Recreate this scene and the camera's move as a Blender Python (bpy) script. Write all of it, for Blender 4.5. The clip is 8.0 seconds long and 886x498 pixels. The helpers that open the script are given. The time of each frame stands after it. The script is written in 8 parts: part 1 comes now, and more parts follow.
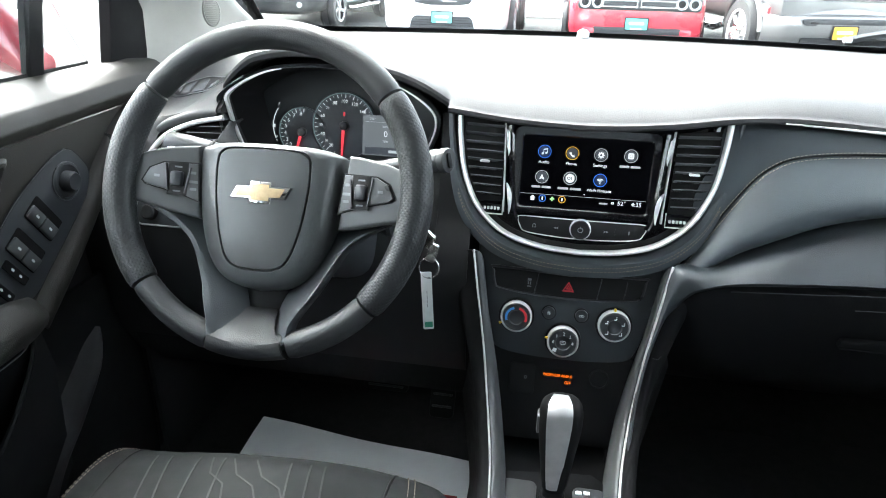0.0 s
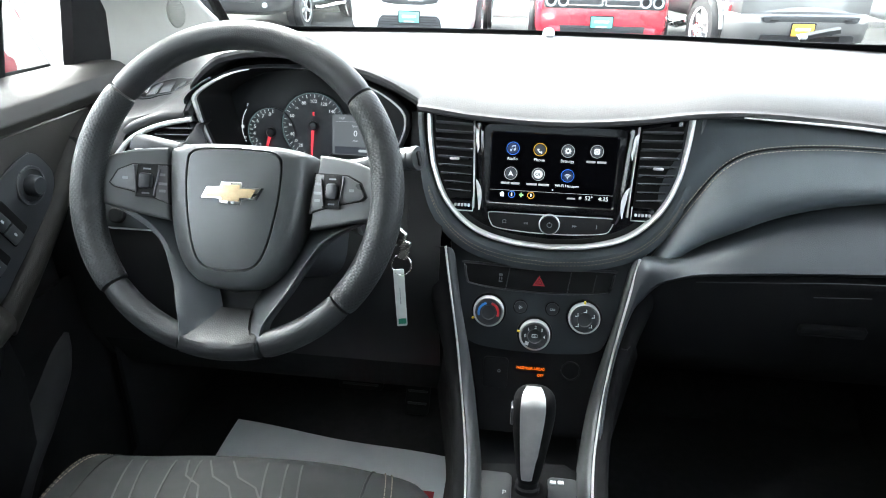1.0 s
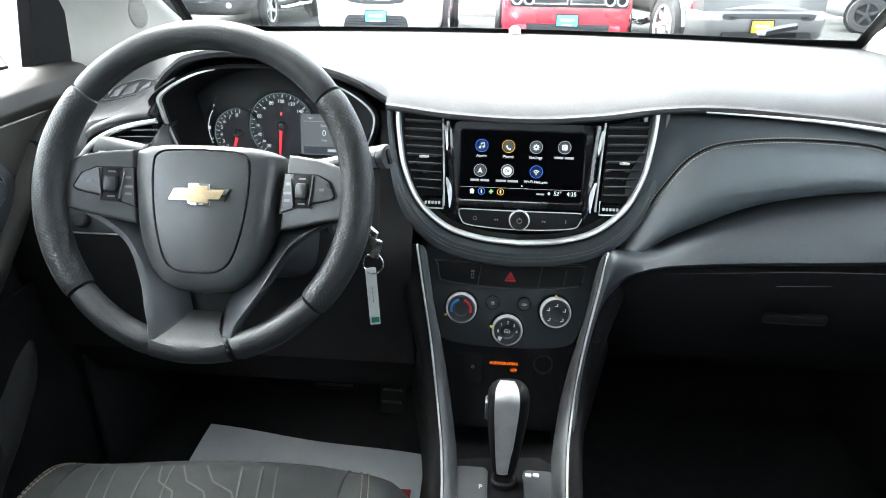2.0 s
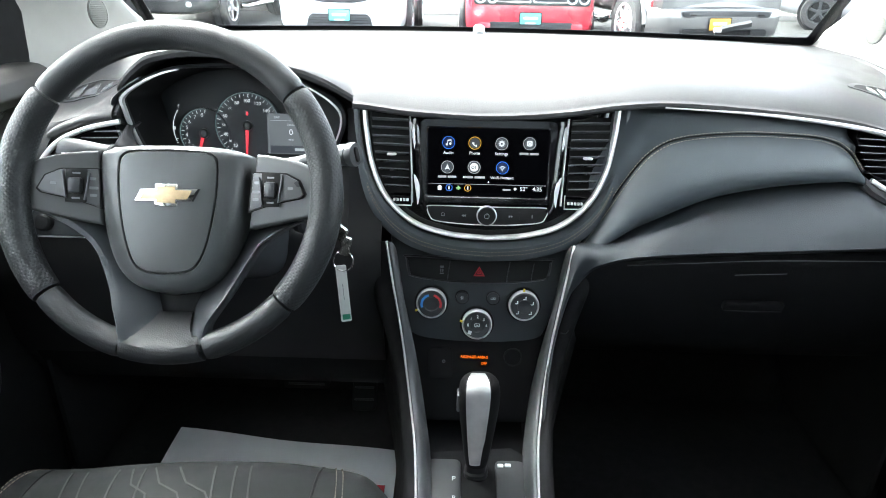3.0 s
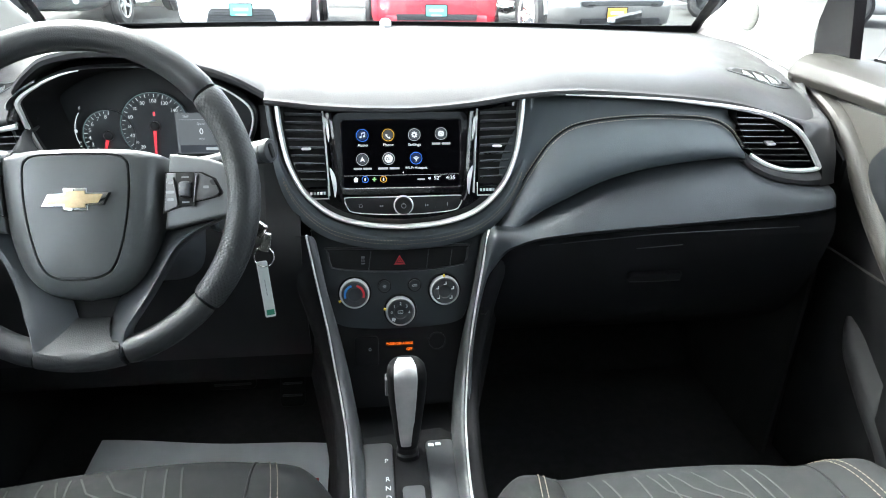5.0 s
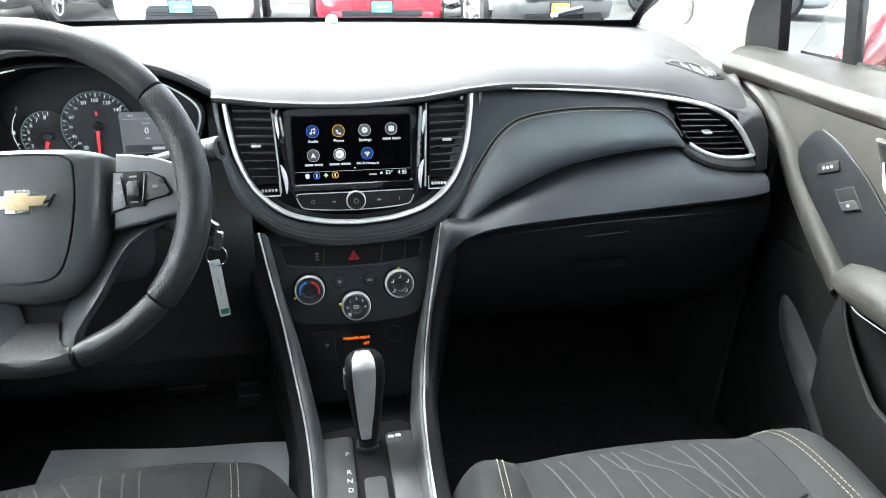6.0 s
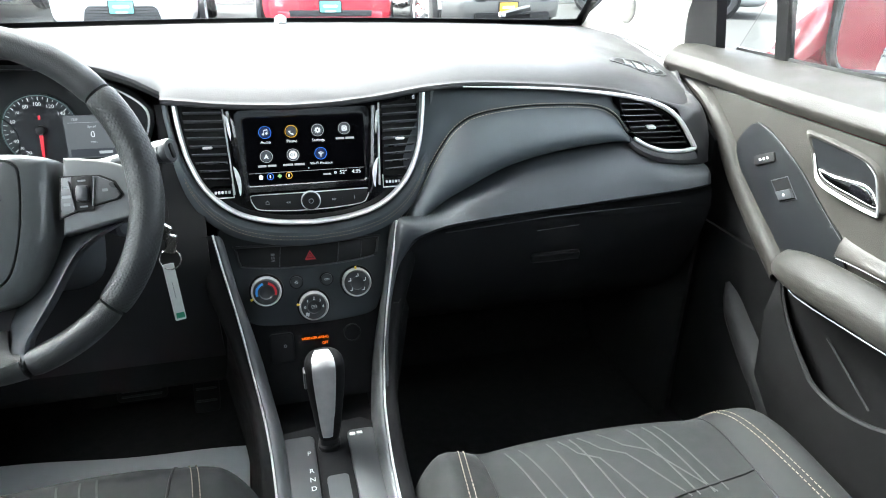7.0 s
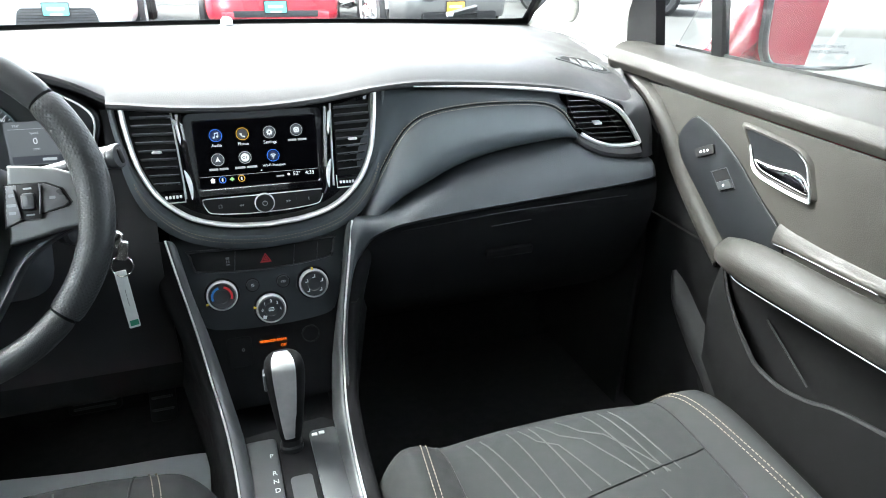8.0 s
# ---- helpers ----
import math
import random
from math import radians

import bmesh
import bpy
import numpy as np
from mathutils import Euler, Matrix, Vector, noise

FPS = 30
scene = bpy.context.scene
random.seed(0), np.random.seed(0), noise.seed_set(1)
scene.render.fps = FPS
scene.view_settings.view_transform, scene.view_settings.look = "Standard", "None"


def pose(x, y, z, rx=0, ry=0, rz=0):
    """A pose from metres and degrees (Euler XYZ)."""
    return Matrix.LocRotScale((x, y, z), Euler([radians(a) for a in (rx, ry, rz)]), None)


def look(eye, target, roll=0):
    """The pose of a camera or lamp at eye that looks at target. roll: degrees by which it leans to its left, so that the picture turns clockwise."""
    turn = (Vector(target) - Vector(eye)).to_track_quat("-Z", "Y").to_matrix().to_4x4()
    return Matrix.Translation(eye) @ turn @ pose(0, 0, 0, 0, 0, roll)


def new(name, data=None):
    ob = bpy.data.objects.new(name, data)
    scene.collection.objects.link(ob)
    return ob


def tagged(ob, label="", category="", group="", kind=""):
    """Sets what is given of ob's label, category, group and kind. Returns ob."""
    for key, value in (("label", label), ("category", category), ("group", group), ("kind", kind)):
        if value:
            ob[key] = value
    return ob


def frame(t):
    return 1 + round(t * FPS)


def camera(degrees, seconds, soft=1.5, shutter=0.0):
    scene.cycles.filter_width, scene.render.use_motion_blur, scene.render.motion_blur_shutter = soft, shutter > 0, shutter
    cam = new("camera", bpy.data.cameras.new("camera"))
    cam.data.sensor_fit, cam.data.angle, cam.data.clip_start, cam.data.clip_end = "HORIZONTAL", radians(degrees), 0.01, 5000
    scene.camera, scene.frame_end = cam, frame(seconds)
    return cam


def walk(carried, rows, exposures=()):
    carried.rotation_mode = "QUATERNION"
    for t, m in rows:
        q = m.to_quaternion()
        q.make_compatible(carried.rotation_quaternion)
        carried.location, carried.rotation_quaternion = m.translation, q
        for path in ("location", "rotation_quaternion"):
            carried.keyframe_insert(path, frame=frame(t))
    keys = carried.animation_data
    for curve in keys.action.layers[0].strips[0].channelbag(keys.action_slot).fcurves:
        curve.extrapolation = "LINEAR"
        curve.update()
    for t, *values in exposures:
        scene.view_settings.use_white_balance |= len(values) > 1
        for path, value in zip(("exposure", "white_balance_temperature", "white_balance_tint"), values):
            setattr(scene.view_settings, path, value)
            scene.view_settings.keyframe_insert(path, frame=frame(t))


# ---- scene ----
cam = camera(68.1, 8.0, soft=1.0)

PATH = [
    (0, (-0.043, -0.847, 1.238), (-0.34, 0.949, 0.411), 1.2),
    (0.5, (-0.042, -0.853, 1.238), (-0.299, 0.95, 0.411), 1.1),
    (1, (-0.041, -0.857, 1.239), (-0.254, 0.951, 0.412), 1.1),
    (1.5, (-0.04, -0.858, 1.238), (-0.211, 0.955, 0.412), 1.0),
    (3, (-0.04, -0.873, 1.24), (-0.072, 0.946, 0.41), 1.1),
    (3.5, (-0.04, -0.879, 1.241), (-0.018, 0.941, 0.412), 1.1),
    (4, (-0.04, -0.886, 1.242), (0.043, 0.93, 0.409), 1.1),
    (4.5, (-0.04, -0.893, 1.244), (0.105, 0.916, 0.405), 1.0),
    (6, (-0.043, -0.914, 1.246), (0.309, 0.86, 0.394), 1.1),
    (6.5, (-0.046, -0.919, 1.247), (0.376, 0.841, 0.395), 1.2),
    (7, (-0.046, -0.927, 1.248), (0.437, 0.817, 0.397), 1.3),
    (7.5, (-0.046, -0.934, 1.25), (0.498, 0.792, 0.399), 1.2),
    (8, (-0.051, -0.939, 1.251), (0.563, 0.764, 0.401), 1.3),
]
# stops, kelvin and tint of the picture
LOOK = [(0.0, 4.2, 6230, 4), (8.0, 4.2, 6230, 4)]
walk(cam, [(t, look(eye, target, roll)) for t, eye, target, roll in PATH], LOOK)

# ---- world, sun and exposure ----
world = bpy.data.worlds.new("overcast_sky")
scene.world = world
world.use_nodes = True
wn = world.node_tree
for n in list(wn.nodes):
    wn.nodes.remove(n)
w_out = wn.nodes.new("ShaderNodeOutputWorld")
w_bg = wn.nodes.new("ShaderNodeBackground")
w_hsv = wn.nodes.new("ShaderNodeHueSaturation")
w_sky = wn.nodes.new("ShaderNodeTexSky")
w_sky.sky_type = "NISHITA"
w_sky.sun_disc = False
w_sky.sun_elevation = radians(46)
w_sky.sun_rotation = radians(-52)
w_sky.dust_density = 4.0
w_hsv.inputs["Saturation"].default_value = 0.30
w_bg.inputs["Strength"].default_value = 0.135
wn.links.new(w_sky.outputs[0], w_hsv.inputs["Color"])
wn.links.new(w_hsv.outputs[0], w_bg.inputs["Color"])
wn.links.new(w_bg.outputs[0], w_out.inputs["Surface"])
sun_data = bpy.data.lights.new("sun", "SUN")
sun_data.energy = 0.75
sun_data.angle = radians(32)
sun_data.color = (1.0, 0.985, 0.96)
sun = new("sun", sun_data)
sun.matrix_world = look((-5.5, 4.3, 7.2), (0, 0, 0))

# ---- materials ----


def mat(name, color, rough=0.5, metal=0.0, vary=0.15, scale=40.0, bump=0.0, bump_scale=400.0, wear=0.0, spec=0.5, coat=0.0, rand=0.0, pattern="noise"):
    """A surface with large mottling, fine grain relief and uneven gloss."""
    m = bpy.data.materials.new(name)
    m.use_nodes = True
    t = m.node_tree
    b = t.nodes["Principled BSDF"]
    b.inputs["Metallic"].default_value = metal
    b.inputs["Specular IOR Level"].default_value = spec
    b.inputs["Coat Weight"].default_value = coat
    b.inputs["Coat Roughness"].default_value = 0.06
    co = t.nodes.new("ShaderNodeTexCoord")
    big = t.nodes.new("ShaderNodeTexNoise")
    big.inputs["Scale"].default_value = scale
    big.inputs["Detail"].default_value = 6.0
    t.links.new(co.outputs["Object"], big.inputs["Vector"])
    lo = [c * (1 - vary) for c in color]
    hi = [min(1.0, c * (1 + vary)) for c in color]
    ramp = t.nodes.new("ShaderNodeValToRGB")
    ramp.color_ramp.elements[0].position, ramp.color_ramp.elements[1].position = 0.3, 0.7
    ramp.color_ramp.elements[0].color, ramp.color_ramp.elements[1].color = (*lo, 1), (*hi, 1)
    t.links.new(big.outputs["Fac"], ramp.inputs["Fac"])
    out = ramp.outputs["Color"]
    if rand:
        info = t.nodes.new("ShaderNodeObjectInfo")
        hsv = t.nodes.new("ShaderNodeHueSaturation")
        mr = t.nodes.new("ShaderNodeMapRange")
        mr.inputs["To Min"].default_value, mr.inputs["To Max"].default_value = 1 - rand, 1 + rand
        t.links.new(info.outputs["Random"], mr.inputs["Value"])
        t.links.new(mr.outputs[0], hsv.inputs["Value"])
        t.links.new(out, hsv.inputs["Color"])
        out = hsv.outputs["Color"]
    t.links.new(out, b.inputs["Base Color"])
    rr = t.nodes.new("ShaderNodeMapRange")
    rr.inputs["From Min"].default_value, rr.inputs["From Max"].default_value = 0.3, 0.7
    rr.inputs["To Min"].default_value, rr.inputs["To Max"].default_value = max(0.02, rough * (0.9 - wear)), min(1, rough * (1.1 + wear))
    t.links.new(big.outputs["Fac"], rr.inputs["Value"])
    t.links.new(rr.outputs[0], b.inputs["Roughness"])
    if bump:
        if pattern == "noise":
            fine = t.nodes.new("ShaderNodeTexNoise")
            fine.inputs["Detail"].default_value = 3.0
            src = fine.outputs["Fac"]
        else:
            fine = t.nodes.new("ShaderNodeTexVoronoi")
            src = fine.outputs["Distance"]
            if pattern == "even":
                fine.inputs["Randomness"].default_value = 0.15
        fine.inputs["Scale"].default_value = bump_scale
        t.links.new(co.outputs["Object"], fine.inputs["Vector"])
        bp = t.nodes.new("ShaderNodeBump")
        bp.inputs["Strength"].default_value = bump
        bp.inputs["Distance"].default_value = 0.0006 * 400 / bump_scale
        t.links.new(src, bp.inputs["Height"])
        t.links.new(bp.outputs[0], b.inputs["Normal"])
    return m


GLOW = 0.07


def glow(name, color, strength):
    m = bpy.data.materials.new(name)
    m.use_nodes = True
    b = m.node_tree.nodes["Principled BSDF"]
    b.inputs["Base Color"].default_value = (*[c * 0.3 for c in color], 1)
    b.inputs["Emission Color"].default_value = (*color, 1)
    b.inputs["Emission Strength"].default_value = strength
    return m


def glass(name, tint=(1, 1, 1), rough=0.0):
    m = bpy.data.materials.new(name)
    m.use_nodes = True
    b = m.node_tree.nodes["Principled BSDF"]
    b.inputs["Base Color"].default_value = (*tint, 1)
    b.inputs["Transmission Weight"].default_value = 1.0
    b.inputs["Roughness"].default_value = rough
    b.inputs["IOR"].default_value = 1.45
    return m


M_DASH = mat("grained_black_plastic", (0.025, 0.0295, 0.0335), 0.46, vary=0.12, scale=25, bump=0.5, bump_scale=900, wear=0.05, pattern="voronoi")
M_TOP = mat("dash_top_soft_plastic", (0.029, 0.029, 0.030), 0.52, spec=0.45, vary=0.1, scale=12, bump=0.4, bump_scale=800, wear=0.06, pattern="voronoi")
M_PAD = mat("stitched_black_leatherette", (0.052, 0.062, 0.069), 0.42, vary=0.10, scale=18, bump=0.3, bump_scale=900, wear=0.06, pattern="voronoi")
M_SMOOTH = mat("satin_black_plastic", (0.021, 0.023, 0.025), 0.34, vary=0.1, scale=20, bump=0.15, bump_scale=1500, wear=0.05)
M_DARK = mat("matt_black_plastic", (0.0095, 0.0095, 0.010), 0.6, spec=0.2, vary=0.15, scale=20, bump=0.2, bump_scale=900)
M_GLOSS = mat("piano_black", (0.004, 0.004, 0.005), 0.06, vary=0.1, scale=15, wear=0.2)
M_GRIP = mat("dimpled_black_grip", (0.0112, 0.0122, 0.0133), 0.44, vary=0.1, scale=25, spec=0.42)
gt = M_GRIP.node_tree
g_uv = gt.nodes.new("ShaderNodeUVMap")
g_sep = gt.nodes.new("ShaderNodeSeparateXYZ")
gt.links.new(g_uv.outputs[0], g_sep.inputs[0])
g_mul = gt.nodes.new("ShaderNodeMath")
g_mul.operation = "MULTIPLY"
for k in (0, 1):
    a_ = gt.nodes.new("ShaderNodeMath")
    a_.operation = "MULTIPLY"
    a_.inputs[1].default_value = 2 * math.pi / 0.0054
    b_ = gt.nodes.new("ShaderNodeMath")
    b_.operation = "SINE"
    gt.links.new(g_sep.outputs[k], a_.inputs[0])
    gt.links.new(a_.outputs[0], b_.inputs[0])
    gt.links.new(b_.outputs[0], g_mul.inputs[k])
g_max = gt.nodes.new("ShaderNodeMath")
g_max.operation = "MAXIMUM"
g_max.inputs[1].default_value = 0.0
gt.links.new(g_mul.outputs[0], g_max.inputs[0])
g_b = gt.nodes.new("ShaderNodeBump")
g_b.invert = True
g_b.inputs["Strength"].default_value = 0.45
g_b.inputs["Distance"].default_value = 0.0007
gt.links.new(g_max.outputs[0], g_b.inputs["Height"])
gt.links.new(g_b.outputs[0], gt.nodes["Principled BSDF"].inputs["Normal"])
M_RIM = mat("smooth_wheel_rubber", (0.0112, 0.0122, 0.0133), 0.46, vary=0.1, scale=25, bump=0.55, bump_scale=760, wear=0.08, spec=0.42, pattern="voronoi")
M_SILVER = mat("satin_silver_trim", (0.74, 0.74, 0.73), 0.36, metal=0.5, vary=0.02, scale=30, wear=0.03)
M_RING = mat("bright_ring", (0.80, 0.80, 0.80), 0.2, metal=0.35, vary=0.02, scale=30)
M_HUB = mat("satin_wheel_plastic", (0.053, 0.057, 0.058), 0.36, vary=0.1, scale=20, bump=0.2, bump_scale=1300, wear=0.06)
M_CHROME = mat("chrome", (0.8, 0.8, 0.8), 0.08, metal=1.0, vary=0.03, scale=30)
M_BRUSHED = mat("worn_brushed_silver", (0.42, 0.42, 0.42), 0.36, metal=0.7, vary=0.12, scale=55, bump=0.1, bump_scale=1200, wear=0.15)
M_GOLD = mat("gold_emblem", (0.50, 0.385, 0.225), 0.38, metal=0.25, vary=0.12, scale=200, bump=0.2, bump_scale=900)
M_DOOR = mat("door_panel_plastic", (0.0190, 0.0176, 0.0152), 0.54, vary=0.14, scale=14, bump=0.4, bump_scale=620, wear=0.08, spec=0.30, pattern="voronoi")
M_ARM = mat("coarse_grained_armrest", (0.0170, 0.0160, 0.0142), 0.56, vary=0.16, scale=18, bump=0.5, bump_scale=620, wear=0.1, spec=0.26, pattern="voronoi")
# door plastic darkened: shade low on the doors is put into the colour
M_DOOR_LOW = mat("shaded_lower_door_plastic", (0.0046, 0.0046, 0.0048), 0.7, vary=0.15, scale=30, bump=0.3, bump_scale=700, spec=0.1)
M_HEAD = mat("pale_grey_trim_cloth", (0.66, 0.66, 0.63), 0.8, vary=0.05, scale=30, bump=0.25, bump_scale=900)
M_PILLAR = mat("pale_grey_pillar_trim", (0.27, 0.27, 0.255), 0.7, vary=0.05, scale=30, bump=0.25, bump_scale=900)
M_SEAT = mat("charcoal_seat_cloth", (0.0118, 0.0130, 0.0131), 0.85, vary=0.15, scale=60, bump=0.7, bump_scale=1600, spec=0.3)
M_SEAT_SIDE = mat("ribbed_bolster_cloth", (0.0100, 0.0110, 0.0112), 0.8, vary=0.15, scale=60, bump=0.6, bump_scale=1300, spec=0.3)
M_LINE = mat("woven_seat_line", (0.036, 0.038, 0.037), 0.85, vary=0.12, scale=90)
M_STITCH = mat("tan_thread", (0.38, 0.33, 0.26), 0.75, vary=0.2, scale=400)
M_STITCH_DARK = mat("dark_tan_thread", (0.20, 0.17, 0.13), 0.75, vary=0.2, scale=400)
# on slats, the grey stands in for light caught by black plastic
M_SLAT = mat("satin_grey_black_slat", (0.105, 0.11, 0.115), 0.25, vary=0.08, scale=60)
M_BTN = mat("grey_black_button", (0.060, 0.062, 0.064), 0.3, vary=0.08, scale=60)
# near-black for black trim, and for shade put into hollows and undersides
M_CAVE = mat("deep_black_trim_and_shade", (0.0075, 0.0075, 0.008), 0.8, vary=0.2, scale=60, bump=0.3, bump_scale=500, spec=0.1)
# satin black darkened, to hold down the light on the passenger's door
M_PLATE = mat("satin_black_dimmed", (0.0065, 0.0072, 0.0082), 0.42, vary=0.1, scale=20, bump=0.15, bump_scale=1500, spec=0.16)
M_CHEEK = mat("satin_charcoal_plastic", (0.054, 0.058, 0.060), 0.42, vary=0.1, scale=25, bump=0.25, bump_scale=1200, wear=0.06)
M_GATE = mat("satin_grey_gate_panel", (0.036, 0.039, 0.041), 0.45, vary=0.1, scale=25, bump=0.25, bump_scale=1200, wear=0.06)
M_SEAL = mat("grey_rubber_seal", (0.030, 0.030, 0.030), 0.6, vary=0.1, scale=40)
M_CARPET = mat("black_carpet", (0.022, 0.022, 0.023), 0.95, vary=0.3, scale=60, bump=1.0, bump_scale=700, spec=0.2)
M_PAPER = mat("paper_mat", (0.76, 0.79, 0.82), 0.8, vary=0.04, scale=15, bump=0.15, bump_scale=250)
M_RED_INK = mat("red_ink", (0.35, 0.02, 0.03), 0.7)
M_TAG = mat("white_card_tag", (0.55, 0.57, 0.56), 0.6, vary=0.06, scale=90)
M_GREEN_INK = mat("green_ink", (0.02, 0.22, 0.13), 0.6)
M_STEEL = mat("key_steel", (0.55, 0.55, 0.53), 0.25, metal=1.0, vary=0.1, scale=200)
M_WHITE_INK = mat("white_print", (0.62, 0.64, 0.65), 0.6, vary=0.03)
M_DIM_INK = mat("grey_print", (0.16, 0.17, 0.18), 0.6, vary=0.03)
M_DIAL = mat("dial_face", (0.016, 0.018, 0.021), 0.5, vary=0.1, scale=80)
M_GAUGE = mat("gauge_face", (0.034, 0.038, 0.044), 0.5, vary=0.1, scale=80)
M_LCD = glow("cluster_display", (0.11, 0.12, 0.13), GLOW)
M_LCD_TEXT = glow("cluster_display_text", (0.42, 0.46, 0.48), GLOW)
M_NEEDLE = glow("red_needle", (0.75, 0.05, 0.07), GLOW)
M_TEAL = glow("gauge_ring_glow", (0.17, 0.27, 0.28), GLOW)
M_SCREEN = glow("screen_black", (0.0008, 0.0008, 0.0012), GLOW)
M_SCREEN.node_tree.nodes["Principled BSDF"].inputs["Roughness"].default_value = 0.2
M_SCREEN.node_tree.nodes["Principled BSDF"].inputs["Specular IOR Level"].default_value = 0.02
M_LIT_INK = glow("lit_dial_print", (0.62, 0.66, 0.68), GLOW)
M_S_WHITE = glow("screen_white", (0.75, 0.78, 0.80), GLOW)
M_S_GREY = glow("screen_grey", (0.33, 0.34, 0.35), GLOW)
M_S_DARK = glow("screen_dark_grey", (0.035, 0.04, 0.05), GLOW)
M_S_BLUE = glow("screen_blue", (0.04, 0.16, 0.62), GLOW)
M_S_NAVY = glow("screen_navy", (0.003, 0.010, 0.045), GLOW)
M_S_AMBER = glow("screen_amber", (0.62, 0.33, 0.03), GLOW)
M_S_GREEN = glow("screen_green", (0.25, 0.45, 0.20), GLOW)
M_AMBER_LED = glow("amber_led", (1.0, 0.17, 0.004), 1.15 * GLOW)
M_RED_PRINT = mat("red_print", (0.50, 0.02, 0.03), 0.5)
M_BLUE_PRINT = mat("blue_print", (0.03, 0.18, 0.50), 0.5)
M_YELLOW_PRINT = mat("yellow_pointer", (0.75, 0.52, 0.03), 0.5)
M_GLASS = glass("window_glass", (0.97, 0.99, 0.98))
M_TINT = glass("privacy_glass", (0.12, 0.125, 0.125))
M_FRIT = mat("black_glass_border", (0.006, 0.006, 0.007), 0.2, vary=0.05)
M_MIRROR = mat("mirror_silver", (0.92, 0.93, 0.93), 0.02, metal=1.0, vary=0.0)
M_PAINT_RED = mat("deep_red_paint", (0.20, 0.012, 0.024), 0.25, vary=0.06, scale=3, coat=1.0)


def paint(name, color):
    return mat(name, color, 0.3, vary=0.06, scale=2.5, coat=1.0, wear=0.1)


M_P_WHITE = paint("white_car_paint", (0.72, 0.73, 0.73))
M_P_RED = paint("bright_red_car_paint", (0.50, 0.022, 0.045))
M_P_BLACK = paint("black_car_paint", (0.012, 0.014, 0.017))
M_P_SILVER = mat("silver_car_paint", (0.19, 0.19, 0.19), 0.30, metal=0.7, vary=0.06, scale=2.5, coat=1.0)
M_P_GREY = mat("pale_silver_car_paint", (0.38, 0.39, 0.40), 0.32, metal=0.4, vary=0.06, scale=2.5, coat=1.0)
M_TYRE = mat("tyre_rubber", (0.022, 0.022, 0.023), 0.8, vary=0.2, scale=20, bump=0.4, bump_scale=200)
M_ALLOY = mat("alloy_wheel", (0.55, 0.55, 0.56), 0.3, metal=0.9, vary=0.08, scale=20)
M_CAR_GLASS = mat("dark_car_glass", (0.012, 0.016, 0.018), 0.05, vary=0.1, scale=2, coat=1.0)
M_GRILLE = mat("grille_black", (0.025, 0.027, 0.03), 0.5, vary=0.2, scale=30, bump=0.5, bump_scale=120)
M_LAMP = mat("headlamp_lens", (0.5, 0.52, 0.54), 0.12, metal=0.5, vary=0.25, scale=25, coat=1.0)
M_PLATE_TEAL = mat("teal_dealer_plate", (0.13, 0.48, 0.46), 0.45, vary=0.08, scale=30)
M_PLATE_ORANGE = mat("orange_dealer_plate", (0.62, 0.34, 0.03), 0.45, vary=0.08, scale=30)
M_GROUND = mat("pale_concrete_lot", (0.046, 0.047, 0.045), 0.9, vary=0.16, scale=0.8, bump=0.4, bump_scale=60, spec=0.1)
M_KERB = mat("concrete_kerb", (0.42, 0.41, 0.39), 0.85, vary=0.12, scale=4, bump=0.4, bump_scale=80)

# ---- building helpers ----


def spl(pts, n=8, closed=False):
    """A smooth curve through the points, n steps between neighbours."""
    p = [Vector(q) for q in pts]
    k = len(p)
    out = []
    for i in range(k if closed else k - 1):
        a, b = p[i], p[(i + 1) % k]
        z = p[i - 1] if (closed or i > 0) else a * 2 - b
        c = p[(i + 2) % k] if (closed or i + 2 < k) else b * 2 - a
        for j in range(n):
            t = j / n
            out.append(0.5 * (2 * a + (b - z) * t + (2 * z - 5 * a + 4 * b - c) * t * t + (3 * a - z - 3 * b + c) * t ** 3))
    if not closed:
        out.append(p[-1])
    return out


def fn(pts, n=12):
    """A smooth function of one number through (x, value) pairs."""
    c = spl(pts, n)
    xs, ys = [q[0] for q in c], [q[1] for q in c]
    return lambda x: float(np.interp(x, xs, ys))


def face_frame(x, y, z, slope):
    """Local x right, y up along the leaning face, z out towards the cabin."""
    up = Vector((0, slope, 1)).normalized()
    out = Vector((0, -1, slope)).normalized()
    m = Matrix((Vector((1, 0, 0)), up, out)).transposed().to_4x4()
    m.translation = (x, y, z)
    return m


def rrect(w, h, r, n=5, cx=0.0, cy=0.0):
    out = []
    for sx, sy, a0 in ((1, 1, 0), (-1, 1, 90), (-1, -1, 180), (1, -1, 270)):
        for i in range(n + 1):
            a = radians(a0 + 90 * i / n)
            out.append(Vector((cx + sx * (w / 2 - r) + r * math.cos(a), cy + sy * (h / 2 - r) + r * math.sin(a))))
    return out


def circle(r, n=32, cx=0.0, cy=0.0):
    return [Vector((cx + r * math.cos(2 * math.pi * i / n), cy + r * math.sin(2 * math.pi * i / n))) for i in range(n)]


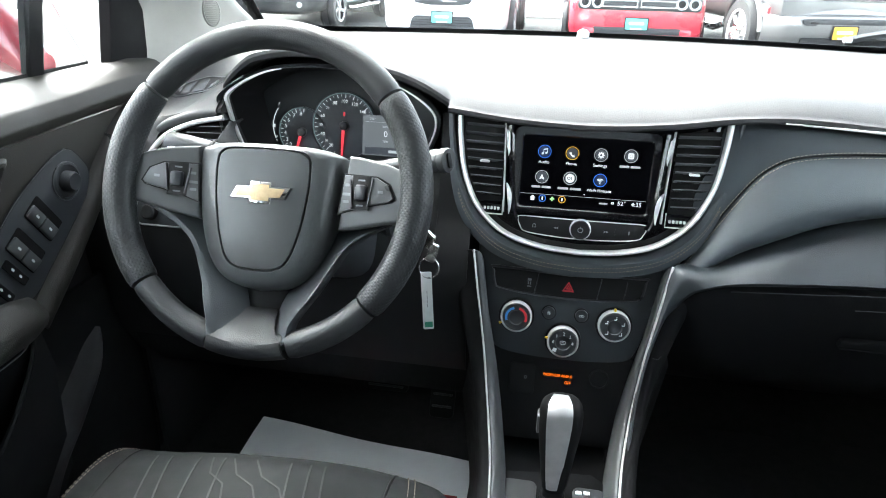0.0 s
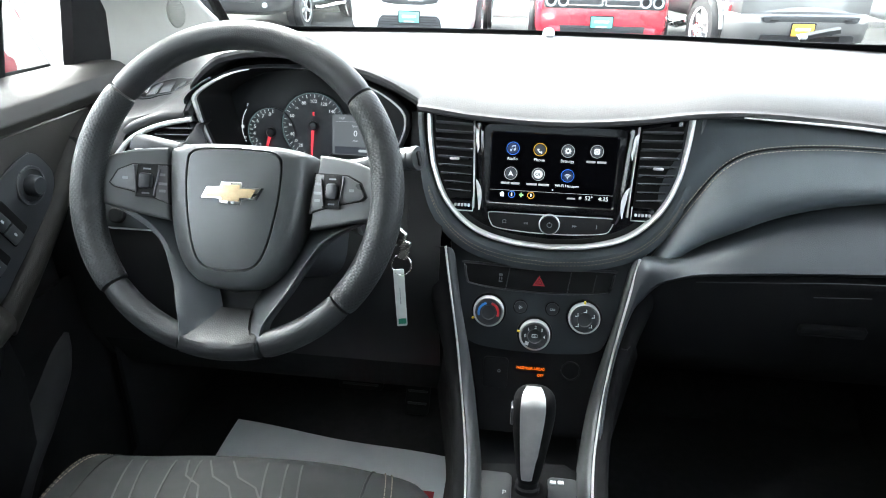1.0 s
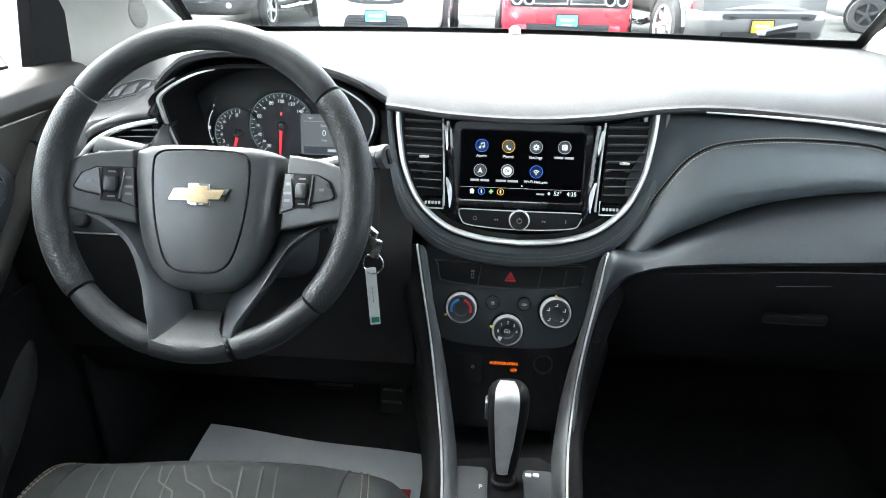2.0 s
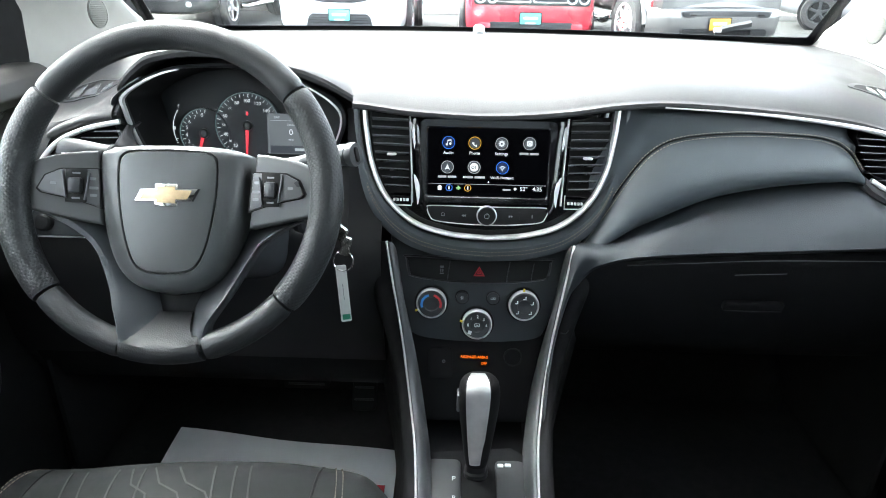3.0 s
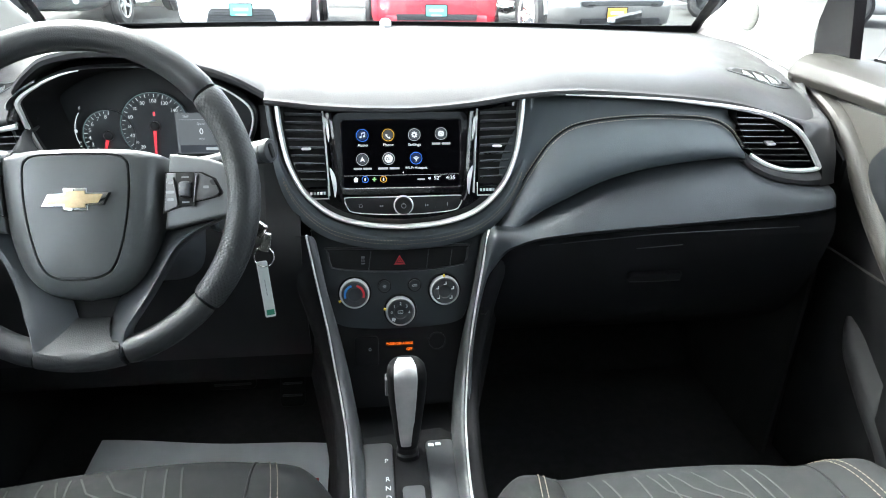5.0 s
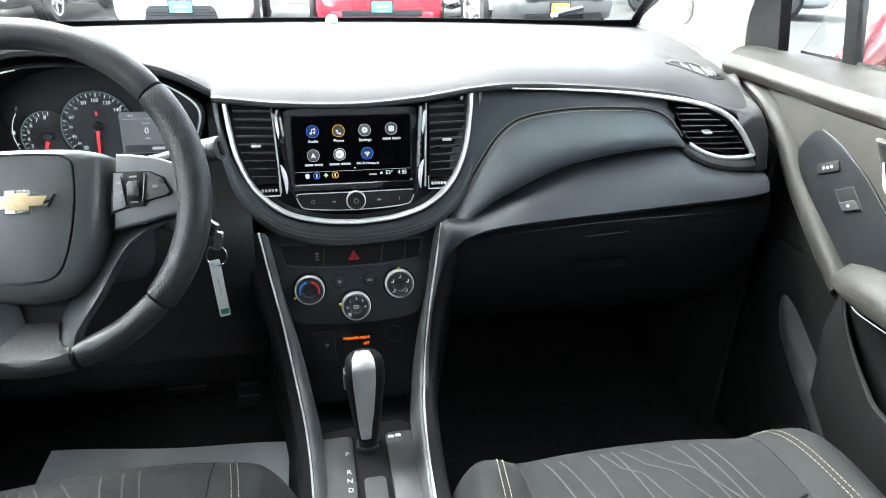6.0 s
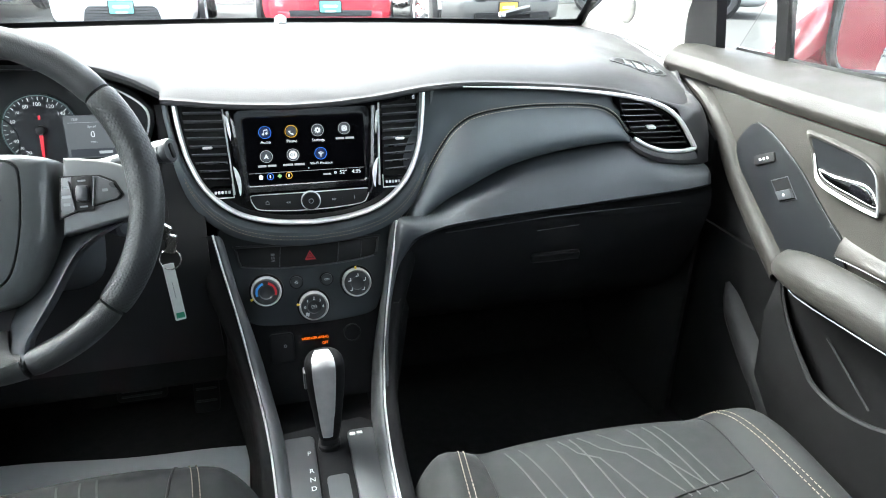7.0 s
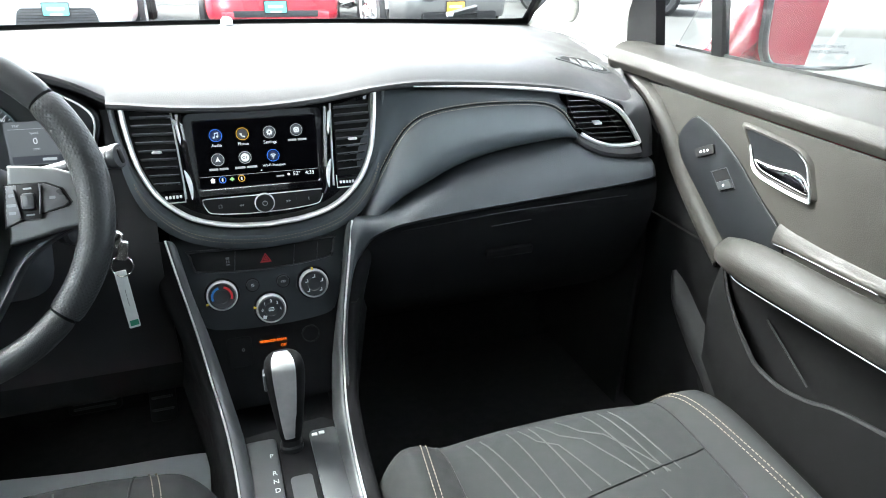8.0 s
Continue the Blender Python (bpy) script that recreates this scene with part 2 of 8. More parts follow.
def slab(outline, depth, m=Matrix(), bevel=0.0, seg=2, dome=0.0, bm=None):
    """A flat piece: the outline pulled out along local z, front edge rounded, front pushed out in the middle by dome."""
    own = bmesh.new()
    front = [own.verts.new((p[0], p[1], depth)) for p in outline]
    back = [own.verts.new((p[0], p[1], 0)) for p in outline]
    k = len(outline)
    f = own.faces.new(front)
    own.faces.new(list(reversed(back)))
    for i in range(k):
        own.faces.new((front[i], back[i], back[(i + 1) % k], front[(i + 1) % k]))
    if dome:
        c = own.verts.new((sum(p[0] for p in outline) / k, sum(p[1] for p in outline) / k, depth + dome))
        mid = []
        own.faces.remove(f)
        for p in outline:
            mid.append(own.verts.new((c.co.x + (p[0] - c.co.x) * 0.6, c.co.y + (p[1] - c.co.y) * 0.6, depth + dome * 0.8)))
        for i in range(k):
            own.faces.new((front[i], front[(i + 1) % k], mid[(i + 1) % k], mid[i]))
            own.faces.new((mid[i], mid[(i + 1) % k], c))
    if bevel:
        edges = [e for e in own.edges if all(abs(v.co.z - depth) < 1e-7 for v in e.verts) and any(abs(g.normal.z) < 0.3 for g in e.link_faces)]
        own.normal_update()
        edges = [e for e in own.edges if e.verts[0] in front and e.verts[1] in front]
        bmesh.ops.bevel(own, geom=edges, offset=bevel, segments=seg, affect="EDGES", profile=0.5, clamp_overlap=True)
    own.transform(m)
    return join(bm, own)


def join(bm, own):
    if bm is None:
        return own
    tmp = bpy.data.meshes.new("tmp")
    own.to_mesh(tmp)
    own.free()
    bm.from_mesh(tmp)
    bpy.data.meshes.remove(tmp)
    return bm


def frame_slab(outer, inner, depth, m=Matrix(), bevel=0.0, bm=None):
    """A flat ring between two outlines of the same number of points."""
    own = bmesh.new()
    k = len(outer)
    rings = []
    for loop, z in ((outer, 0), (outer, depth - bevel), ([o + (i - o) * min(0.4, bevel / max(1e-6, (i - o).length)) for o, i in zip(outer, inner)], depth),
                    ([i + (o - i) * min(0.4, bevel / max(1e-6, (i - o).length)) for o, i in zip(outer, inner)], depth), (inner, depth - bevel), (inner, 0)):
        rings.append([own.verts.new((p[0], p[1], z)) for p in loop])
    for a, b in zip(rings, rings[1:] + rings[:1]):
        for i in range(k):
            own.faces.new((a[i], a[(i + 1) % k], b[(i + 1) % k], b[i]))
    own.transform(m)
    return join(bm, own)


def box(sx, sy, sz, m=Matrix(), bevel=0.003, seg=2, bm=None):
    own = bmesh.new()
    bmesh.ops.create_cube(own, size=1, matrix=Matrix.Diagonal((sx, sy, sz, 1)))
    if bevel:
        bmesh.ops.bevel(own, geom=own.edges[:], offset=min(bevel, 0.45 * min(sx, sy, sz)), segments=seg, affect="EDGES", profile=0.5)
    own.transform(m)
    return join(bm, own)


def lathe(profile, m=Matrix(), segs=32, bm=None):
    """Profile points (radius, height) turned round local z."""
    own = bmesh.new()
    rings = []
    for r, z in profile:
        if r < 1e-6:
            rings.append([own.verts.new((0, 0, z))])
        else:
            rings.append([own.verts.new((r * math.cos(2 * math.pi * i / segs), r * math.sin(2 * math.pi * i / segs), z)) for i in range(segs)])
    for a, b in zip(rings, rings[1:]):
        for i in range(segs):
            j = (i + 1) % segs
            if len(a) == 1 and len(b) > 1:
                own.faces.new((a[0], b[j], b[i]))
            elif len(b) == 1 and len(a) > 1:
                own.faces.new((a[i], a[j], b[0]))
            elif len(a) > 1:
                own.faces.new((a[i], a[j], b[j], b[i]))
    own.transform(m)
    return join(bm, own)


def loft(rings, caps=True, closed=True, bm=None):
    own = bmesh.new()
    vs = [[own.verts.new(p) for p in ring] for ring in rings]
    k = len(rings[0])
    for a, b in zip(vs, vs[1:]):
        for i in range(k if closed else k - 1):
            own.faces.new((a[i], a[(i + 1) % k], b[(i + 1) % k], b[i]))
    if caps and closed:
        own.faces.new(list(reversed(vs[0])))
        own.faces.new(vs[-1])
    return join(bm, own)


def sweep(path, prof, up, closed=False, scale=None, bm=None):
    """A profile (sideways, upwards) carried along a path; up: the upward way, one vector or one for each point."""
    p = [Vector(q) for q in path]
    k = len(p)
    rings = []
    for i in range(k):
        a = p[i - 1] if (closed or i > 0) else p[0]
        b = p[(i + 1) % k] if (closed or i < k - 1) else p[-1]
        t = (b - a).normalized()
        u = Vector(up[i] if isinstance(up, list) else up)
        u = (u - t * u.dot(t)).normalized()
        side = t.cross(u)
        f = scale[i] if scale else 1.0
        rings.append([p[i] + side * (x * f) + u * (y * f) for x, y in prof])
    if closed:
        rings.append(rings[0])
        own = bmesh.new()
        vs = [[own.verts.new(q) for q in ring] for ring in rings[:-1]]
        n = len(prof)
        for i in range(k):
            for j in range(n):
                own.faces.new((vs[i][j], vs[i][(j + 1) % n], vs[(i + 1) % k][(j + 1) % n], vs[(i + 1) % k][j]))
        return join(bm, own)
    return loft(rings, bm=bm)


def tube(path, r, segs=10, up=(0, 0.01, 1), closed=False, scale=None, bm=None):
    return sweep(path, [(r * math.cos(2 * math.pi * i / segs), r * math.sin(2 * math.pi * i / segs)) for i in range(segs)], up, closed, scale, bm)


def skin(rows, thick, bm=None):
    """A sheet through rows of points, given thickness along the rows' own turn (front: rows to the right, points going up)."""
    own = bmesh.new()
    n, k = len(rows), len(rows[0])
    pts = [[Vector(p) for p in r] for r in rows]
    front, back = [], []
    for i in range(n):
        fr, bk = [], []
        for j in range(k):
            a = pts[min(i + 1, n - 1)][j] - pts[max(i - 1, 0)][j]
            b = pts[i][min(j + 1, k - 1)] - pts[i][max(j - 1, 0)]
            nor = a.cross(b)
            nor = nor.normalized() if nor.length > 1e-12 else Vector((0, 0, 1))
            fr.append(own.verts.new(pts[i][j]))
            bk.append(own.verts.new(pts[i][j] + nor * thick))
        front.append(fr)
        back.append(bk)
    for i in range(n - 1):
        for j in range(k - 1):
            own.faces.new((front[i][j], front[i + 1][j], front[i + 1][j + 1], front[i][j + 1]))
            own.faces.new((back[i][j], back[i][j + 1], back[i + 1][j + 1], back[i + 1][j]))
        for j in (0, k - 1):
            own.faces.new((front[i][j], back[i][j], back[i + 1][j], front[i + 1][j]))
    for j in range(k - 1):
        for i in (0, n - 1):
            own.faces.new((front[i][j], front[i][j + 1], back[i][j + 1], back[i][j]))
    return join(bm, own)


def stitches(path, normal, length=0.0030, gap=0.0018, r=0.0004, bm=None):
    """A row of single thread stitches along a path."""
    p = [Vector(q) for q in path]
    own = bm or bmesh.new()
    acc, nxt = 0.0, 0.0
    for a, b in zip(p, p[1:]):
        seg = (b - a).length
        while nxt <= acc + seg and seg > 1e-9:
            c = a + (b - a) * ((nxt - acc) / seg)
            t = (b - a).normalized()
            n = Vector(normal)
            n = (n - t * n.dot(t)).normalized()
            m = Matrix((t, n.cross(t), n)).transposed().to_4x4()
            m.translation = c + n * r * 0.6
            bmesh.ops.create_cube(own, size=1, matrix=m @ Matrix.Diagonal((length, r * 2, r * 1.6, 1)))
            nxt += length + gap
        acc += seg
    return own


def thing(name, at, label, category, group="", kind=""):
    ob = new(name)
    ob.location = at
    ob.empty_display_size = 0.05
    return tagged(ob, label, category, group, kind)


def finish(name, bm, material, smooth=35):
    bmesh.ops.remove_doubles(bm, verts=bm.verts[:], dist=1e-6)
    bmesh.ops.recalc_face_normals(bm, faces=bm.faces[:])
    me = bpy.data.meshes.new(name)
    bm.to_mesh(me)
    bm.free()
    me.materials.append(material)
    if smooth:
        me.shade_smooth()
        me.set_sharp_from_angle(angle=radians(smooth))
    return me


def hang(ob, parent):
    """Puts ob, built in world places, under its thing or part."""
    ob.parent = parent
    if parent.type == "EMPTY":
        ob.matrix_parent_inverse = Matrix.Translation(-parent.location)
    return ob


def part(name, bm, material, parent, label="", smooth=35):
    ob = hang(new(name, finish(name, bm, material, smooth)), parent)
    if label:
        ob["label"] = label
    return ob


def solid(name, bm, material, label, category, kind="", group="", smooth=35):
    """A thing, or a piece of the setting, of one mesh."""
    return tagged(new(name, finish(name, bm, material, smooth)), label, category, group, kind)


def print_on(text, size, m, material, parent, name="lettering", thick=0.0002, align="CENTER"):
    """Raised or printed characters in the built-in font, in the local xy plane of m."""
    cu = bpy.data.curves.new("text", "FONT")
    cu.body, cu.size, cu.align_x, cu.align_y, cu.extrude = text, size, align, "CENTER", thick
    cu.resolution_u = 3
    tmp = bpy.data.objects.new("text", cu)
    me = bpy.data.meshes.new_from_object(tmp)
    me.transform(m)
    me.materials.clear()
    me.materials.append(material)
    bpy.data.objects.remove(tmp)
    bpy.data.curves.remove(cu)
    me.name = name
    return hang(new(name, me), parent)


def T(x, y, z=0.0):
    return Matrix.Translation((x, y, z))

# ---- setting: ground outside, cabin shell ----
GZ = -0.15
g = bmesh.new()
bmesh.ops.create_grid(g, x_segments=40, y_segments=40, size=400)
bmesh.ops.translate(g, verts=g.verts[:], vec=(0, 0, GZ))
solid("ground", g, M_GROUND, "pale concrete car lot under a white overcast sky", "ground", "structure")
kerb = box(60, 0.3, 0.26, T(0, 15.8, GZ + 0.02), 0.03)
solid("kerb", kerb, M_KERB, "low pale concrete kerb behind the parked row", "kerb", "structure")

fl = bmesh.new()
fl = box(1.64, 2.6, 0.03, T(0, -0.7, 0.345), 0.004)
solid("floor", fl, M_CARPET, "black carpeted car floor", "floor", "structure")
fw = skin([[Vector((x, y, z)) for x in np.linspace(-0.82, 0.82, 9)] for y, z in ((0.30, 0.36), (0.42, 0.45), (0.46, 0.62), (0.46, 0.95), (0.5, 1.04))], 0.02)
solid("wall_front", fw, M_CARPET, "black carpeted bulkhead below the dashboard", "bulkhead", "structure")
roof_rows = [[Vector((x, y, z - 0.10 * (x / 0.62) ** 4 * 0.6 - 0.02 * (x / 0.62) ** 2)) for x in np.linspace(-0.62, 0.62, 13)] for y, z in ((-0.16, 1.535), (-0.4, 1.575), (-0.9, 1.585), (-1.5, 1.57), (-1.95, 1.52))]
solid("ceiling", skin(roof_rows, 0.03), M_HEAD, "pale grey cloth headliner", "headliner", "structure")
for s, nm in ((-1, "wall_left"), (1, "wall_right")):
    b = box(0.04, 1.0, 0.75, T(s * 0.75, -1.5, 0.70), 0.01)
    box(0.05, 0.12, 0.55, T(s * 0.70, -1.02, 1.30) @ pose(0, 0, 0, 0, -s * 9, 0), 0.01, bm=b)
    box(0.05, 0.18, 0.55, T(s * 0.69, -1.9, 1.30) @ pose(0, 0, 0, 0, -s * 9, 0), 0.01, bm=b)
    box(0.04, 1.7, 0.07, T(s * 0.635, -1.05, 1.52), 0.01, bm=b)
    solid(nm, b, M_CARPET, "dark grey rear side trim with window openings", "side trim", "structure")
b = box(1.46, 0.04, 0.75, T(0, -2.0, 0.70), 0.01)
box(0.14, 0.05, 0.5, T(-0.62, -1.97, 1.30), 0.01, bm=b)
box(0.14, 0.05, 0.5, T(0.62, -1.97, 1.30), 0.01, bm=b)
box(1.2, 0.05, 0.05, T(0, -1.95, 1.51), 0.01, bm=b)
solid("wall_rear", b, M_CARPET, "dark grey tailgate trim with a rear window opening", "tailgate", "structure")


rear_glass = thing("rear_windows", (0, -1.6, 1.1), "dark tinted privacy glass round the rear cabin", "window", kind="structure")
for s in (-1, 1):
    rows = [[Vector((s * (0.755 - 0.11 * k), y, 1.07 + 0.44 * k)) for y in np.linspace(-1.02, -1.95, 6)] for k in np.linspace(0, 1, 5)]
    tp = part("tinted_pane", skin(rows, 0.004), M_TINT, rear_glass)
    tp.visible_shadow = True
part("tinted_pane", skin([[Vector((x, -2.0 + 0.06 * k, 1.07 + 0.44 * k)) for x in np.linspace(-0.66, 0.66, 6)] for k in np.linspace(0, 1, 5)], 0.004), M_TINT, rear_glass)


def glass_pt(u, v):
    """The windscreen: u across from -1 to 1, v up from its base to the roof."""
    x0, x1 = 0.665 * u, 0.60 * u
    base = Vector((x0, 0.572 - 0.15 * x0 * x0, 1.090 - 0.006 * u * u))
    top = Vector((x1, -0.10 - 0.12 * x1 * x1, 1.535 - 0.03 * u * u))
    p = base.lerp(top, v)
    p.z += 0.05 * math.sin(math.pi * v) * 0.6
    return p


screen_glass = thing("windscreen", (0, 0.56, 1.09), "clear windscreen with a black border along its edge", "windscreen", kind="structure")
wg = part("pane", skin([[glass_pt(u, v) for u in np.linspace(-1, 1, 21)] for v in np.linspace(0, 1, 13)], 0.004), M_GLASS, screen_glass, "clear glass")
wg.visible_shadow = False
inward = Vector((0, -0.004, -0.003))
part("lower_border", skin([[glass_pt(u, v * (1 + 1.2 * abs(u) ** 6)) + inward for u in np.linspace(-1, 1, 41)] for v in (-0.03, -0.01, 0.005, 0.014)], 0.001), M_FRIT, screen_glass, "black ceramic border")
for s in (-1, 1):
    part("side_border", skin([[glass_pt(s * u, v) + inward for u in (1.0, 0.985, 0.968)] for v in np.linspace(0, 1, 14)], 0.001), M_FRIT, screen_glass, "black ceramic border")

# ---- dashboard ----
dash = thing("dashboard", (0, 0.2, 0.8), "black grained plastic dashboard with a stitched leatherette pad", "dashboard")
lip_z = fn([(-0.76, 1.0), (-0.684, 0.985), (-0.679, 0.968), (-0.672, 0.962), (-0.662, 0.965), (-0.645, 0.974), (-0.62, 0.986), (-0.59, 1.001), (-0.5, 1.03), (-0.36, 1.045), (-0.2, 1.05), (-0.1, 1.040), (0.006, 1.036), (0.1, 1.043), (0.18, 1.055), (0.26, 1.059), (0.4, 1.050), (0.49, 1.039), (0.55, 1.023), (0.59, 1.005), (0.62, 0.990), (0.645, 0.978), (0.662, 0.969), (0.672, 0.966), (0.679, 0.972), (0.684, 0.990), (0.76, 1.0)])
hood_z = fn([(-0.500, 1.068), (-0.495, 1.075), (-0.485, 1.085), (-0.471, 1.097), (-0.45, 1.109), (-0.4, 1.118), (-0.342, 1.116), (-0.30, 1.106), (-0.263, 1.097), (-0.241, 1.091), (-0.214, 1.080), (-0.194, 1.069), (-0.182, 1.062), (-0.168, 1.054)])
hood_back = fn([(-0.500, 1.068), (-0.495, 1.075), (-0.485, 1.085), (-0.471, 1.097), (-0.45, 1.109), (-0.4, 1.118), (-0.342, 1.116), (-0.263, 1.102), (-0.205, 1.087), (-0.186, 1.077), (-0.176, 1.067), (-0.168, 1.053)])


def back_y(x):
    return 0.565 - 0.15 * x * x


crease_y = fn([(0.19, 0.425), (0.24, 0.458), (0.31, 0.475), (0.40, 0.468), (0.48, 0.440), (0.55, 0.385), (0.60, 0.330), (0.70, 0.20)])


def top_at(x, y):
    """Height of the dashboard's top."""
    s = max(0.0, min(1.0, y / back_y(x)))
    lo = lip_z(x)
    swell = 1.0 - 0.85 * max(0.0, min(1.0, (-x - 0.50) / 0.07))
    roll = 0.028 * math.exp(-max(0.0, y) / 0.032) * swell
    dip = 0.0022 * math.exp(-((y - crease_y(x)) / 0.010) ** 2) * max(0.0, min(1.0, (x - 0.20) / 0.05)) if x > 0.2 else 0.0
    power = 3.0 - (1.2 if x < 0 else 1.0) * max(0.0, min(1.0, (abs(x) - 0.48) / 0.10))
    return lo - dip + (1.086 - 0.006 * (x / 0.66) ** 2 - lo) * (1 - (1 - s) ** power) + 0.0285 * swell * (1 - s) ** 1.8 - roll


# the front edge swings back round the dashboard's ends
end_y = fn([(0.0, 0.0), (0.50, 0.0), (0.55, 0.001), (0.59, 0.006), (0.62, 0.016), (0.645, 0.034), (0.662, 0.060), (0.672, 0.090), (0.679, 0.130), (0.684, 0.180), (0.76, 0.20)], 4)
rows = []
for x in [-0.684, -0.679, -0.672, -0.662, -0.645, -0.62, -0.60, -0.58, -0.54, -0.515, -0.5010, -0.5005] + list(np.linspace(-0.49, -0.19, 16)) + [-0.18, -0.17, -0.15] + list(np.linspace(-0.12, 0.58, 37)) + [0.60, 0.62, 0.635, 0.645, 0.655, 0.662, 0.668, 0.672, 0.676, 0.679, 0.684]:
    y0 = 0.135 if -0.5008 < x < -0.185 else end_y(abs(x))
    row = []
    zl = top_at(x, y0 + 0.004)
    if y0 != 0.135:
        row += [Vector((x, y0 + 0.014, zl - 0.010)), Vector((x, y0 + 0.003, zl - 0.0095)), Vector((x, y0 - 0.001, zl - 0.006)), Vector((x, y0 - 0.0005, zl - 0.0015))]
    else:
        row += [Vector((x, y0, 0.99)), Vector((x, y0, 1.02)), Vector((x, y0, 1.03)), Vector((x, y0, 1.04))]
    for s in np.linspace(0, 1, 64) ** 1.4:
        y = y0 + 0.004 + (back_y(x) - y0 - 0.004) * s
        row.append(Vector((x, y, top_at(x, y))))
    rows.append(row)
part("top_pad", skin(rows, -0.002), M_TOP, dash, "sunlit soft black dashboard top")

# hood over the instruments
rows = []
for y, f, drop in ((0.045, 1.0, 0.016), (0.020, 1.0, 0.0145), (0.0125, 1.0, 0.012), (0.0105, 1.0, 0.006), (0.0120, 1.0, 0.0015), (0.017, 1.0, 0.0), (0.024, 1.01, 0), (0.04, 0.97, 0), (0.07, 0.86, 0), (0.11, 0.68, 0), (0.16, 0.46, 0), (0.22, 0.25, 0), (0.29, 0.08, 0), (0.36, -0.02, 0), (0.42, -0.08, 0)):
    row = []
    for x in np.linspace(-0.500, -0.168, 50):
        base = top_at(x, y)
        end = min(1.0, max(0.0, (-0.168 - x) / 0.05)) ** 0.8 if y > 0.03 else 1.0
        crest = hood_z(x) + (hood_back(x) - hood_z(x)) * min(1.0, max(0.0, (y - 0.012) / 0.045))
        row.append(Vector((x, y, base + max(0.0, crest - base) * f * end - drop - (0.012 if f < 0.1 else 0))))
    rows.append(row)
part("instrument_hood", skin(rows, 0.004), M_TOP, dash, "arched black hood over the instruments")

# facing on the passenger's side, with its sewn pad
stitch_z = fn([(0.115, 0.822), (0.125, 0.835), (0.142, 0.862), (0.17, 0.912), (0.203, 0.967), (0.23, 0.999), (0.264, 1.015), (0.33, 1.023), (0.401, 1.023), (0.455, 1.018), (0.488, 1.003), (0.512, 0.976), (0.524, 0.962), (0.545, 0.946), (0.58, 0.936), (0.74, 0.930)])
crease_z = fn([(0.115, 0.79), (0.13, 0.815), (0.187, 0.870), (0.25, 0.907), (0.314, 0.935), (0.4, 0.953), (0.50, 0.960), (0.53, 0.944), (0.56, 0.930), (0.61, 0.920), (0.74, 0.914)])
vent_edge = fn([(0.90, 0.60), (0.955, 0.527), (0.970, 0.519), (0.985, 0.512), (1.000, 0.504), (1.015, 0.496), (1.030, 0.487), (1.06, 0.470)])


def face_profile(x):
    """Upper facing and sewn pad at x, as (y, z); beyond the outer vent's edge the facing steps back behind the duct."""
    lo, st, cr = lip_z(x), stitch_z(x), crease_z(x)
    cr = min(cr, st - 0.012)
    h = st - cr
    up = [(0.020, lo - 0.010), (0.012, lo - (lo - st) * 0.30), (0.006, lo - (lo - st) * 0.60), (0.002, st + 0.004), (0.001, st), (-0.003, st - 0.004)]
    up = [(y + 0.045 * max(0.0, min(1.0, (x - vent_edge(z)) / 0.005)), z) for y, z in up]
    pad = [(-0.008 - 0.10 * h, st - 0.25 * h), (-0.012 - 0.22 * h, st - 0.55 * h), (-0.012 - 0.24 * h, st - 0.8 * h), (-0.008 - 0.12 * h, cr + 0.003), (-0.004, cr)]
    fwd = 0.010 * max(0.0, min(1.0, (0.215 - x) / 0.05))
    up = up[:2] + [(y - fwd, z) for y, z in up[2:]]
    pad = [(y - fwd + 0.040 * max(0.0, min(1.0, (x - 0.524) / 0.012)), z) for y, z in pad]
    return up, pad


xs = list(np.linspace(0.113, 0.155, 14)) + list(np.linspace(0.16, 0.27, 18)) + list(np.linspace(0.28, 0.46, 16)) + list(np.linspace(0.466, 0.545, 28)) + list(np.linspace(0.55, 0.652, 8))
for idx, nm in enumerate(("upper_facing", "sewn_pad")):
    rows = []
    for x in xs:
        prof = face_profile(x)
        pts = prof[idx] if idx == 0 else [prof[0][-1]] + prof[1]
        rows.append([Vector((x, p[0], p[1])) for p in spl([Vector((a, b)) for a, b in pts], 4)])
    part(nm, skin(rows, 0.005), M_PAD, dash)
# lower facing: from the pad's crease to a rounded lower edge, narrowing into a horn beside the console's strip
face_in = spl([Vector(q) for q in ((0.086, -0.150, 0.648), (0.095, -0.099, 0.685), (0.105, -0.073, 0.740), (0.1185, -0.052, 0.812), (0.1285, -0.040, 0.868), (0.150, -0.022, 0.868), (0.187, -0.006, 0.872), (0.25, -0.004, 0.907), (0.314, -0.004, 0.935), (0.40, -0.004, 0.953), (0.50, -0.004, 0.960), (0.53, -0.010, 0.944), (0.56, -0.014, 0.930), (0.61, -0.016, 0.920), (0.655, -0.010, 0.915), (0.668, 0.020, 0.914))], 6)
face_out = spl([Vector(q) for q in ((0.093, -0.140, 0.650), (0.1025, -0.088, 0.687), (0.1135, -0.062, 0.743), (0.1295, -0.053, 0.808), (0.148, -0.058, 0.842), (0.171, -0.064, 0.857), (0.20, -0.066, 0.866), (0.25, -0.067, 0.872), (0.314, -0.067, 0.877), (0.40, -0.067, 0.882), (0.50, -0.066, 0.888), (0.545, -0.065, 0.890), (0.58, -0.064, 0.892), (0.62, -0.061, 0.894), (0.655, -0.048, 0.896), (0.672, -0.005, 0.898))], 6)
rows = []
